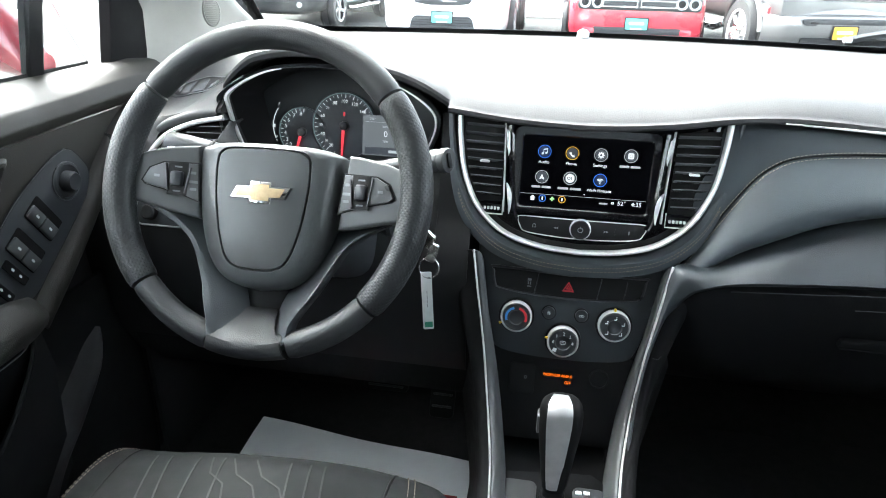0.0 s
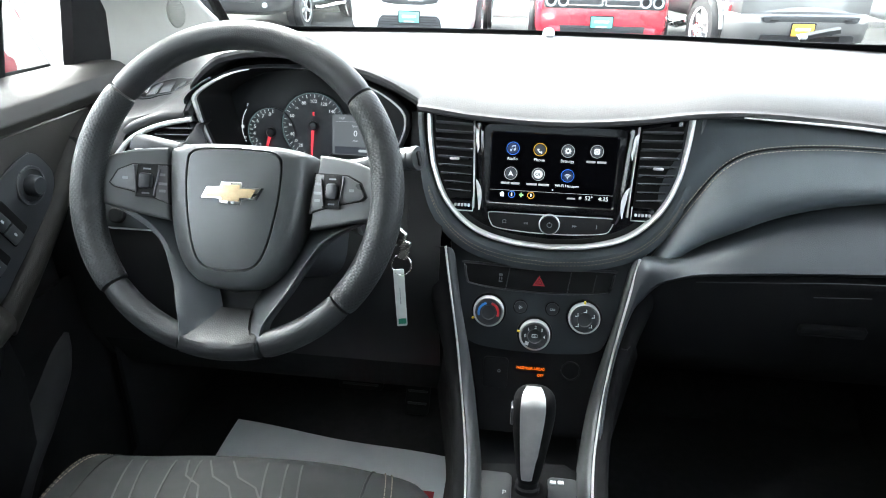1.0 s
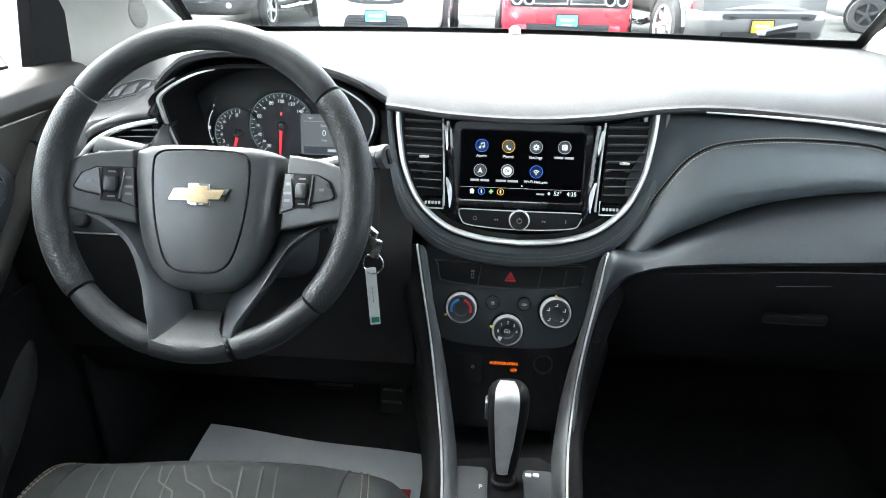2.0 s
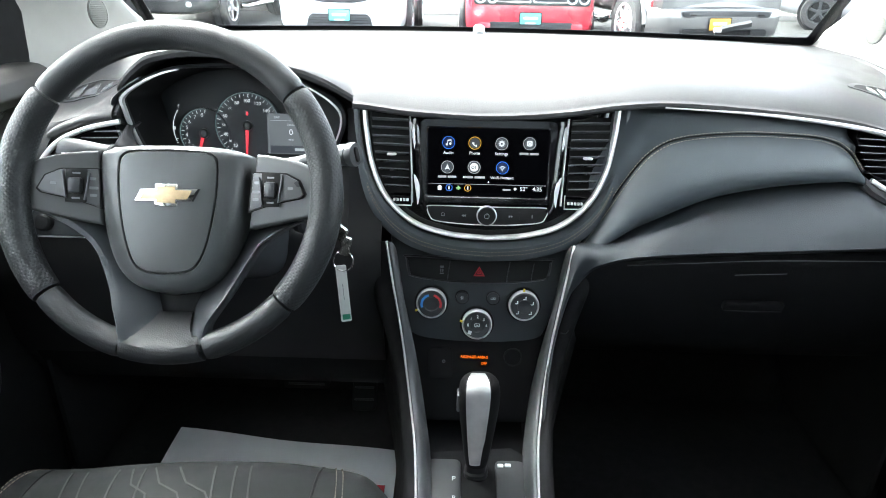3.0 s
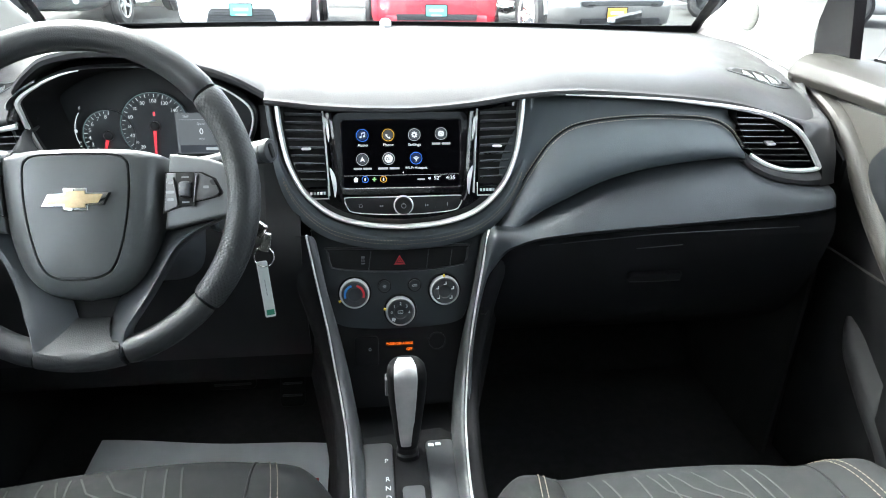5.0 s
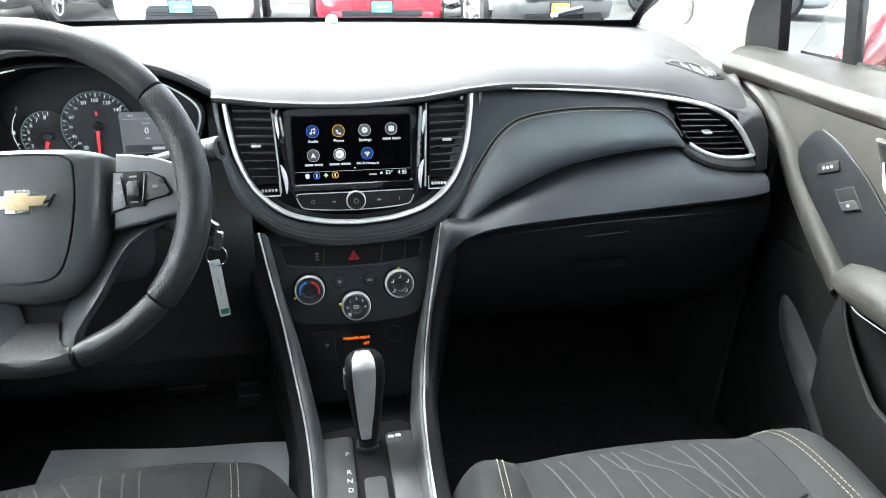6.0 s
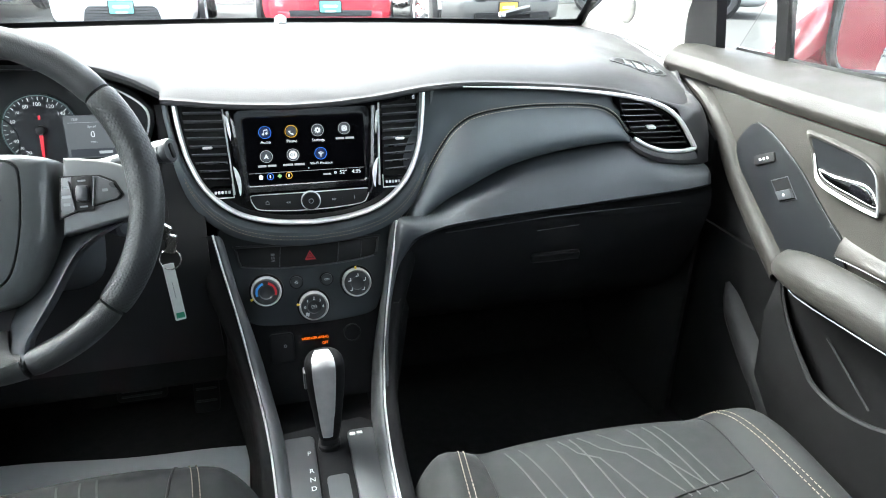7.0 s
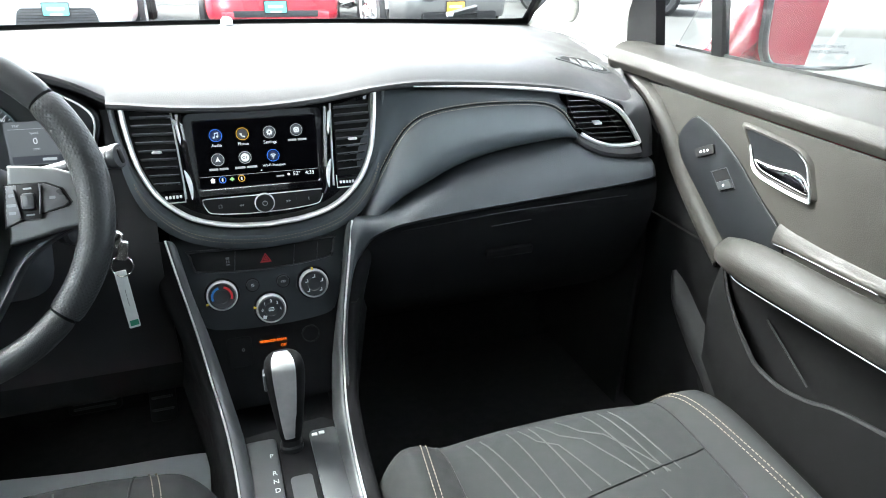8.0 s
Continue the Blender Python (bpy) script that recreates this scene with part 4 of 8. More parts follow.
home = slab([Vector((-0.0712, -0.0605)), Vector((-0.0675, -0.0573)), Vector((-0.0638, -0.0605)), Vector((-0.0650, -0.0605)), Vector((-0.0650, -0.0645)), Vector((-0.0700, -0.0645)), Vector((-0.0700, -0.0605))], 0.0002, IC)
part("home_symbol", home, M_S_WHITE, display)
for u, ring, inside in ((-0.0545, M_S_BLUE, M_S_WHITE), (-0.0285, M_S_AMBER, M_S_WHITE)):
    part("icon_ring", frame_slab(circle(0.0048, 24, u, -0.061), circle(0.0039, 24, u, -0.061), 0.0002, IC), ring, display)
    part("small_symbol", slab(rrect(0.002, 0.0045, 0.0006, 2, u, -0.061), 0.0002, IC), inside, display)
plus = slab(rrect(0.0062, 0.0022, 0.0008, 2, -0.0415, -0.061), 0.0002, IC)
slab(rrect(0.0022, 0.0062, 0.0008, 2, -0.0415, -0.061), 0.00025, IC, bm=plus)
part("plus_symbol", plus, M_S_GREEN, display)
part("network_bar", slab(rrect(0.011, 0.0022, 0.0004, 2, 0.0255, -0.0622), 0.0002, IC), M_S_GREY, display)
part("pin_symbol", frame_slab(circle(0.0018, 14, 0.0375, -0.0608), circle(0.0009, 14, 0.0375, -0.0608), 0.0002, IC), M_S_WHITE, display)
print_on("52°", 0.0078, IC @ T(0.0490, -0.0608), M_S_WHITE, display)
print_on("4:35", 0.0078, IC @ T(0.0680, -0.0608), M_S_WHITE, display)
part("lower_edge", slab(rrect(0.166, 0.0018, 0.0008, 2, -0.002, -0.0738), 0.0035, POD @ T(0, 0, -0.008)), M_CHROME, pod, "bright lower screen edge")

# polished fins beside the screen
for s in (-1, 1):
    cx = -0.002
    fin = spl([POD @ Vector((cx + s * 0.1005, 0.032, -0.006)), POD @ Vector((cx + s * 0.0975, 0.0, -0.004)), POD @ Vector((cx + s * 0.0945, -0.04, -0.003)), POD @ Vector((cx + s * 0.0905, -0.078, -0.004)), POD @ Vector((cx + s * 0.086, -0.092, -0.006))], 6)
    part("side_fin", sweep(fin, [(-0.0045, -0.004), (-0.0042, 0.003), (-0.001, 0.006), (0.003, 0.004), (0.0045, -0.004)], POD.to_3x3() @ Vector((0, 0, 1))), M_GLOSS, pod, "polished black fin")
    fin = spl([POD @ Vector((cx + s * 0.1085, 0.036, -0.008)), POD @ Vector((cx + s * 0.1065, 0.0, -0.006)), POD @ Vector((cx + s * 0.1045, -0.045, -0.005)), POD @ Vector((cx + s * 0.1035, -0.083, -0.006))], 6)
    part("edge_strip", sweep(fin, [(-0.0012, -0.004), (-0.0010, 0.003), (0.0010, 0.003), (0.0012, -0.004)], POD.to_3x3() @ Vector((0, 0, 1))), M_SILVER, pod, "thin chrome edge")

# reflections on the gloss fins, built as pale slabs
for s in (-1, 1):
    leaf = spl([Vector((s * x, y)) for x, y in ((0.1015, -0.043), (0.0955, -0.050), (0.0925, -0.062), (0.0930, -0.076), (0.0955, -0.0845), (0.0975, -0.070))], 4, True)
    part("fin_glint", slab(leaf, 0.0012, POD @ T(-0.002, 0, 0.0030), 0.0004), M_RING, pod, "leaf-shaped reflection on the fin, built as a bright piece")
    part("fin_glint", slab([Vector((s * x, y)) for x, y in ((0.1060, 0.028), (0.1020, 0.024), (0.0990, 0.000), (0.1010, -0.008), (0.1035, 0.004))], 0.0012, POD @ T(-0.002, 0, 0.0030), 0.0004), M_RING, pod, "sliver of reflection on the fin, built as a bright piece")

# strip of buttons with the round knob
strip_half = [(0.0, -0.0865), (0.05, -0.0862), (0.080, -0.0862), (0.0845, -0.0895), (0.081, -0.100), (0.072, -0.1075), (0.03, -0.1115), (0.0, -0.112)]
sh_out = spl([Vector(p) for p in strip_half], 4)
strip_out = sh_out + [Vector((-p.x, p.y)) for p in reversed(sh_out[1:-1])]
part("button_strip", slab(strip_out, 0.008, POD @ T(0, 0, -0.011), 0.0025), M_DARK, pod, "slim black button strip")
for s in (-1, 1):
    edge = [POD @ Vector((s * p.x, p.y, -0.0035)) for p in sh_out]
    part("strip_edge", tube(edge, 0.0007, 6), M_SILVER, pod, "thin chrome edge")
    part("button_gap", slab(rrect(0.0006, 0.020, 0.0002, 2, s * 0.045, -0.099), 0.0005, POD @ T(0, 0, -0.0031)), M_DARK, pod)
house = frame_slab([Vector(p) for p in ((-0.0025, -0.1), (0.0025, -0.1), (0.0025, -0.0965), (0, -0.0945), (-0.0025, -0.0965))], [Vector(p) for p in ((-0.0018, -0.0994), (0.0018, -0.0994), (0.0018, -0.0968), (0, -0.0953), (-0.0018, -0.0968))], 0.0003, POD @ T(-0.062, -0.0005, -0.0029))
part("button_symbol", house, M_DIM_INK, pod)
for s in (-1, 1):
    arrow = slab([Vector((s * 0.030, -0.0975)), Vector((s * 0.033, -0.0992)), Vector((s * 0.030, -0.1010))], 0.0003, POD @ T(0, 0, -0.0029))
    slab([Vector((s * 0.033, -0.0975)), Vector((s * 0.036, -0.0992)), Vector((s * 0.033, -0.1010))], 0.0003, POD @ T(0, 0, -0.0029), bm=arrow)
    part("button_symbol", arrow, M_DIM_INK, pod)
part("button_symbol", slab(rrect(0.0012, 0.005, 0.0005, 2, 0.0625, -0.0985), 0.0003, POD @ T(0, 0, -0.0029)), M_DIM_INK, pod)
KN = POD @ T(-0.001, -0.0985, -0.004)
knob = part("volume_knob", lathe([(0.0125, 0.0), (0.0125, 0.008), (0.0115, 0.0095), (0.0095, 0.0088), (0.0, 0.0085)], KN, 36), M_DARK, pod, "round knob with chrome ring")
part("knob_ring", lathe([(0.0143, 0.0), (0.0143, 0.004), (0.0136, 0.0060), (0.0128, 0.0064), (0.0124, 0.0)], KN, 40), M_RING, knob)
part("knob_mark", frame_slab(circle(0.0036, 24), circle(0.0028, 24), 0.0003, KN @ T(0, 0, 0.0088)), M_DIM_INK, knob)
part("knob_bar", slab(rrect(0.0007, 0.003, 0.0002, 2, 0, 0.003), 0.0003, KN @ T(0, 0, 0.0089)), M_DIM_INK, knob)


def pod_vent(s):
    """A tall slatted vent beside the screen."""
    v = thing("air_vent", tuple(POD @ Vector((s * 0.135, -0.07, 0))), "tall black slatted centre air vent with a silver tab", "air vent", "air vents")
    q = [Vector((s * x, y)) for x, y in ((0.111, 0.034), (0.163, 0.040), (0.1635, 0.010), (0.157, -0.03), (0.142, -0.070), (0.108, -0.070))]
    cav = bmesh.new()
    a = [cav.verts.new(POD @ Vector((p.x, p.y, -0.0088))) for p in q]
    c = [cav.verts.new(POD @ Vector((p.x * 0.98, p.y, -0.0086))) for p in q]
    cav.faces.new(a)
    part("duct", cav, M_DARK, v)
    for k in range(9):
        y = 0.030 - 0.0113 * k
        hi = float(np.interp(y, [-0.07, -0.03, 0.01, 0.04], [0.142, 0.157, 0.1635, 0.163])) - 0.002
        part("slat", sweep([POD @ Vector((s * 0.110, y, -0.0035)), POD @ Vector((s * hi, y + 0.0015, -0.0030))], [(-0.0007, -0.005), (0.0007, -0.005), (0.0008, 0.0042), (0, 0.0050), (-0.0008, 0.0042)], POD.to_3x3() @ Vector((0, 0.35, 1))), M_SLAT, v)
    part("tab", box(0.013, 0.0035, 0.008, POD @ T(s * 0.134, -0.016, 0.001), 0.002), M_SILVER, v, "small silver tab")
    wheel = slab([Vector((s * 0.108, -0.073)), Vector((s * 0.138, -0.073)), Vector((s * 0.130, -0.085)), Vector((s * 0.108, -0.085))], 0.006, POD @ T(0, 0, -0.0105), 0.001)
    w = part("thumbwheel_frame", wheel, M_GLOSS, v)
    for k in range(5):
        part("thumbwheel_rib", box(0.0032, 0.0042, 0.003, POD @ T(s * (0.112 + 0.0046 * k), -0.079, -0.0035), 0.0008), M_SILVER, w)
    edge = [POD @ Vector((s * 0.1065, -0.068, -0.004)), POD @ Vector((s * 0.1065, -0.0868, -0.004)), POD @ Vector((s * 0.132, -0.0868, -0.004))]
    part("frame_edge", tube(edge, 0.0010, 6), M_SILVER, v)
    return v


pod_vent(-1)
pod_vent(1)

# ---- climate panel ----
STK = face_frame(-0.003, -0.022, 0.817, 0.28)
clim = thing("climate_panel", (-0.003, -0.03, 0.70), "matt black climate control panel with three chrome-ringed dials", "climate controls")
half = [(0.0, 0.048), (0.128, 0.048), (0.121, 0.0), (0.112, -0.045), (0.100, -0.085), (0.085, -0.100), (0.04, -0.106), (0.0, -0.107)]
hs = [Vector(p) for p in half[:2]] + spl([Vector(p) for p in half[1:]], 5)[1:]
part("fascia", slab(hs + [Vector((-p.x, p.y)) for p in reversed(hs[1:-1])], 0.016, STK @ T(0, 0, -0.018), 0.004), M_DASH, clim, "soft-edged black fascia")
row_half = [(0.0, 0.015), (0.097, 0.019), (0.102, 0.014), (0.099, -0.003), (0.092, -0.0085), (0.05, -0.0135), (0.0, -0.0155)]
rs = spl([Vector(p) for p in row_half], 4)
row_out = rs + [Vector((-p.x, p.y)) for p in reversed(rs[1:-1])]
row_big = [Vector((p.x * 1.035, (p.y - 0.0) * 1.18)) for p in row_out]
part("button_frame", frame_slab(row_big, row_out, 0.004, STK @ T(0, 0, -0.0025), 0.0015), M_BTN, clim)
row = part("button_bar", slab(row_out, 0.002, STK @ T(0, 0, -0.0015), 0.0006), M_DARK, clim, "dark push button bar")
for u in (-0.043, 0.043, 0.078):
    part("button_gap", box(0.0012, 0.030 if abs(u) < 0.05 else 0.027, 0.0012, STK @ T(u, 0.001, 0.0006) @ pose(0, 0, 0, 0, 0, -8), 0.0003), M_SMOOTH, row)
tri = [Vector((0.0, 0.0085)), Vector((0.0085, -0.0060)), Vector((-0.0085, -0.0060))]
part("hazard_mark", frame_slab(tri, [p * 0.62 for p in tri], 0.0003, STK @ T(0.001, -0.0005, 0.0006)), M_RED_PRINT, row, "red warning triangle")
part("hazard_core", frame_slab([p * 0.45 for p in tri], [p * 0.15 for p in tri], 0.0003, STK @ T(0.001, -0.0005, 0.0006)), M_RED_PRINT, row)
slip = slab(rrect(0.0055, 0.0035, 0.001, 2, -0.053, 0.006), 0.0003, STK @ T(0, 0, 0.0006))
for k in (0, 1):
    slab(rrect(0.0015, 0.0045, 0.0006, 2, -0.0545 + 0.003 * k, 0.001), 0.0003, STK @ T(0, 0, 0.0006), bm=slip)
slab(rrect(0.0055, 0.0016, 0.0004, 2, -0.053, -0.0035), 0.0003, STK @ T(0, 0, 0.0006), bm=slip)
part("button_symbol", slip, M_DIM_INK, row)


def dial(u, v, pointer):
    m = STK @ T(u, v, -0.002)
    d = part("dial", lathe([(0.0188, 0.0), (0.0188, 0.015), (0.0178, 0.0165), (0.0105, 0.0160), (0.0095, 0.0148), (0.006, 0.0140), (0.0, 0.0138)], m, 40), M_SMOOTH, clim, "round black dial with chrome ring")
    part("dial_ring", lathe([(0.0222, 0.0), (0.0222, 0.009), (0.0220, 0.012), (0.0214, 0.0140), (0.0206, 0.0148), (0.0200, 0.0146), (0.0196, 0.0130), (0.0187, 0.0)], m, 44), M_RING, d, "chrome ring")
    part("dial_seat", lathe([(0.0255, 0.0), (0.0250, 0.0035), (0.0222, 0.0035)], m, 40), M_DARK, d)
    a = radians(pointer)
    part("pointer", box(0.0050, 0.0030, 0.0030, m @ pose(0.0232 * math.cos(a), 0.0232 * math.sin(a), 0.012, 0, 0, pointer), 0.0006), M_YELLOW_PRINT, d, "yellow pointer")
    return d, m @ T(0, 0, 0.0166)


d, m = dial(-0.067, -0.047, 205)
for a0, a1, mt in ((105, 200, M_BLUE_PRINT), (-20, 75, M_RED_PRINT)):
    arc = [m @ Vector((0.0138 * math.cos(radians(a)), 0.0138 * math.sin(radians(a)), 0)) for a in np.linspace(a0, a1, 14)]
    part("dial_arc", sweep(arc, [(-0.0016, -0.0002), (0.0016, -0.0002), (0.0016, 0.0003), (-0.0016, 0.0003)], m.to_3x3() @ Vector((0, 0, 1))), mt, d)
d, m = dial(0.0, -0.0765, 168)
for ch, a in (("0", 178), ("1", 133), ("2", 88), ("3", 45), ("4", 0)):
    print_on(ch, 0.0062, m @ T(0.0132 * math.cos(radians(a)), 0.0132 * math.sin(radians(a)), 0.0002), M_WHITE_INK, d, "numeral")
fan = slab(circle(0.0008, 8, -0.0105, -0.0105), 0.0004, m)
for k in range(4):
    a = math.pi / 2 * k + 0.5
    slab(circle(0.0015, 10, -0.0105 + 0.0019 * math.cos(a), -0.0105 + 0.0019 * math.sin(a)), 0.0004, m, bm=fan)
part("fan_symbol", fan, M_WHITE_INK, d)
part("window_symbol", frame_slab(rrect(0.0080, 0.0050, 0.0015, 3), rrect(0.0066, 0.0037, 0.001, 3), 0.0004, m @ T(0, 0, -0.0026)), M_WHITE_INK, d)
part("heat_symbol", slab(rrect(0.0035, 0.0008, 0.0003, 2), 0.0004, m @ T(0, 0, -0.0026)), M_WHITE_INK, d)
d, m = dial(0.067, -0.047, 92)
for a in (88, 25, 150, -45, 222):
    u, v = 0.0126 * math.cos(radians(a)), 0.0126 * math.sin(radians(a))
    fig = slab(circle(0.0008, 8, u + 0.0012, v + 0.0016), 0.0004, m)
    slab(rrect(0.0011, 0.0030, 0.0004, 2, u + 0.0012, v - 0.0008), 0.0004, m, bm=fig)
    slab(rrect(0.0030, 0.0010, 0.0004, 2, u - 0.0010, v - 0.0018), 0.00045, m, bm=fig)
    part("airflow_symbol", fig, M_WHITE_INK, d)
for u in (-0.0225, 0.0225):
    m = STK @ T(u, -0.0385, -0.002)
    bt = part("push_button", lathe([(0.0088, 0.0), (0.0086, 0.0045), (0.0076, 0.0056), (0.0, 0.0052)], m, 28), M_SMOOTH, clim, "small round push button")
    part("button_seat", lathe([(0.0105, 0.0), (0.0103, 0.0025), (0.0088, 0.0025)], m, 28), M_DARK, bt)
    if u < 0:
        sn = frame_slab(circle(0.0016, 12), circle(0.0010, 12), 0.0003, m @ T(0, 0, 0.0055))
        for k in range(6):
            a = math.pi / 3 * k
            slab(rrect(0.0008, 0.0008, 0.0002, 2, 0.0024 * math.cos(a), 0.0024 * math.sin(a)), 0.0003, m @ T(0, 0, 0.0055), bm=sn)
    else:
        sn = frame_slab(rrect(0.0075, 0.0028, 0.0013, 3), rrect(0.0064, 0.0018, 0.0008, 3), 0.0003, m @ T(0, 0, 0.0055))
        slab(circle(0.0007, 8, 0.0003, 0.0002), 0.0003, m @ T(0, 0, 0.0055), bm=sn)
    part("button_symbol", sn, M_WHITE_INK, bt)

# pocket below the dials with the lit airbag notice
pocket = thing("storage_pocket", (-0.003, -0.06, 0.64), "dark storage pocket with a lit amber airbag notice", "storage pocket")
PK = face_frame(-0.003, -0.057, 0.690, 0.30)
part("back_panel", slab(rrect(0.215, 0.135, 0.01, cy=-0.03), 0.008, PK @ T(0, 0, -0.010), 0.002), M_CAVE, pocket)
cover = part("socket_cover", slab(rrect(0.036, 0.046, 0.006, cx=-0.052, cy=-0.007), 0.003, PK @ T(0, 0, -0.002), 0.001), M_CAVE, pocket, "square socket cover")
part("socket_mark", frame_slab(circle(0.0024, 14, -0.047, -0.004), circle(0.0014, 14, -0.047, -0.004), 0.0004, PK @ T(0, 0, 0.0012)), M_DIM_INK, cover)
part("socket_ring", frame_slab(circle(0.014, 28, 0.055, 0.004), circle(0.012, 28, 0.055, 0.004), 0.002, PK @ T(0, 0, -0.002), 0.0005), M_DARK, pocket)
print_on("PASSENGER AIRBAG", 0.0058, PK @ T(-0.002, 0.003, 0.0003) @ Matrix.Diagonal((0.78, 1, 1, 1)), M_AMBER_LED, pocket)
print_on("OFF", 0.0062, PK @ T(0.0125, -0.0065, 0.0003) @ Matrix.Diagonal((0.85, 1, 1, 1)), M_AMBER_LED, pocket)

# ---- console, gear selector ----
cons = thing("centre_console", (-0.003, -0.3, 0.36), "black centre console with satin silver edge strips", "console")
rail_half = [(0.131, -0.030, 0.864), (0.1215, -0.043, 0.807), (0.108, -0.064, 0.735), (0.0985, -0.090, 0.680), (0.089, -0.135, 0.653), (0.081, -0.19, 0.641), (0.0745, -0.275, 0.630), (0.071, -0.40, 0.622), (0.07, -0.55, 0.615)]
for s in (-1, 1):
    rail = spl([(-0.003 + s * x, y, z) for x, y, z in rail_half], 6)
    rail = [q + Vector((0, -0.009, 0.005)) for q in rail]
    ups = [Vector((0, -1, 0.3)).lerp(Vector((0, -0.05, 1)), min(1, max(0, (-q.y - 0.05) / 0.12))) for q in rail]
    part("silver_strip", sweep(rail, [(-0.0014, -0.004), (-0.0013, 0.001), (0, 0.0024), (0.0013, 0.001), (0.0014, -0.004)], ups), M_SILVER, cons, "satin silver edge strip")
    # inner cheek of the console, and its outer wall
    rows = []
    for q in rail:
        k = max(0.0, min(1.0, (0.80 - q.z) / 0.11))
        rows.append(spl([q + Vector((-s * 0.0020, 0.004, -0.002)), q + Vector((-s * (0.004 + 0.002 * k), 0.004, -0.003)), q + Vector((-s * (0.007 + 0.004 * k), 0.008, -0.010)), q + Vector((-s * (0.009 + 0.006 * k), 0.016, -0.024)), q + Vector((-s * (0.010 + 0.007 * k), 0.024, -0.044))], 3))
    part("inner_cheek", skin(rows, 0.004), M_CHEEK, cons, "satin charcoal cheek inside the strip")
    rows = []
    for q in rail:
        k = max(0.0, min(1.0, (q.z - 0.66) / 0.19)) ** 1.5
        rows.append(spl([q + Vector((s * 0.0025, 0.004, -0.003)), q + Vector((s * (0.012 + 0.014 * k), 0.004 + 0.002 * k, -0.004)), q + Vector((s * (0.018 + 0.022 * k), 0.016, -0.014)), q + Vector((s * (0.020 + 0.022 * k), 0.055, -0.05)), Vector((-0.003 + s * 0.125, max(-0.6, q.y + 0.08), 0.37))], 3))
    # walls outside the strips are blackened where shade falls
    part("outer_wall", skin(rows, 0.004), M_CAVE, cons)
rows = []
for x in np.linspace(-0.078, 0.072, 13):
    e = abs((x + 0.003) / 0.075)
    rows.append([Vector((x, y, z + 0.008 * e ** 4)) for y, z in [(p.x, p.y) for p in spl([Vector(q) for q in ((-0.030, 0.62), (-0.05, 0.572), (-0.10, 0.560), (-0.145, 0.572), (-0.165, 0.598), (-0.2, 0.602), (-0.3, 0.604), (-0.42, 0.602), (-0.56, 0.60))], 4)]])
# tray colour carries the shade of the hollow between the rails
part("deck", skin(rows, 0.005), M_CAVE, cons, "black tray floor")

sel = thing("gear_selector", (-0.003, -0.21, 0.60), "automatic gear selector with a brushed silver and black grip", "gear selector")
GT = Matrix.Translation((-0.003, -0.252, 0.606)) @ pose(0, 0, 0, -1.0, 0, 0)
plate_out = [Vector(p) for p in ((-0.062, 0.085), (0.050, 0.098), (0.066, 0.085), (0.068, -0.17), (-0.068, -0.17), (-0.068, 0.07))]
gate = part("gate_plate", slab(plate_out, 0.006, GT, 0.002), M_CAVE, sel, "black gate plate")
for u_, w_ in ((-0.042, 0.044), (0.046, 0.040)):
    part("gate_panel", slab(rrect(w_, 0.235, 0.008, 3, u_, -0.050), 0.004, GT @ T(0, 0, 0.006), 0.002), M_GATE, gate, "raised satin panel")
part("slot", slab(rrect(0.038, 0.21, 0.010, cx=0.002, cy=-0.045), 0.0008, GT @ T(0, 0, 0.0061), 0.0), M_CAVE, gate)
part("slot_liner", slab(rrect(0.028, 0.150, 0.006, cx=0.004, cy=-0.09), 0.001, GT @ T(0, 0, 0.0068), 0.0), M_GATE, gate)
for ch, v in (("P", 0.030), ("R", -0.004), ("N", -0.020), ("D", -0.036)):
    print_on(ch, 0.0105, GT @ T(-0.029 + (0.03 - v) * 0.02, v, 0.0104), M_WHITE_INK, gate, "gear_letter")
mark = box(0.008, 0.006, 0.002, GT @ T(0.033, 0.056, 0.0106), 0.0012)
box(0.008, 0.006, 0.002, GT @ T(0.043, 0.057, 0.0106), 0.0012, bm=mark)
part("release_mark", mark, M_WHITE_INK, gate, "small white mark")
SX, SY = -0.003, -0.207


def grip_ring(z, w, d, y, n=24):
    z = 0.632 + (z - 0.632) * 0.955
    return [Vector((SX + w * math.copysign(abs(math.cos(a)) ** 0.8, math.cos(a)), SY + y + d * math.copysign(abs(math.sin(a)) ** 0.8, math.sin(a)), z)) for a in [2 * math.pi * i / n for i in range(n)]]


part("stem", loft([grip_ring(0.604, 0.014, 0.012, 0), grip_ring(0.64, 0.013, 0.012, 0.001)]), M_DARK, sel)
part("stem_boot", loft([grip_ring(0.607, 0.016, 0.015, 0), grip_ring(0.618, 0.0155, 0.0145, 0), grip_ring(0.62, 0.013, 0.012, 0)]), M_DARK, sel)
grip = part("grip", loft([grip_ring(z, w, d, y) for z, w, d, y in spl([Vector(q) for q in ((0.632, 0.014, 0.014, 0.0), (0.645, 0.0165, 0.016, 0.0), (0.68, 0.0205, 0.019, 0.001), (0.715, 0.0245, 0.022, 0.003), (0.738, 0.0262, 0.024, 0.004), (0.754, 0.0250, 0.023, 0.004), (0.7615, 0.0218, 0.020, 0.004), (0.7668, 0.0165, 0.015, 0.004), (0.7688, 0.0085, 0.008, 0.004))], 3)]), M_CAVE, sel, "black leatherette grip sides")
ins = []
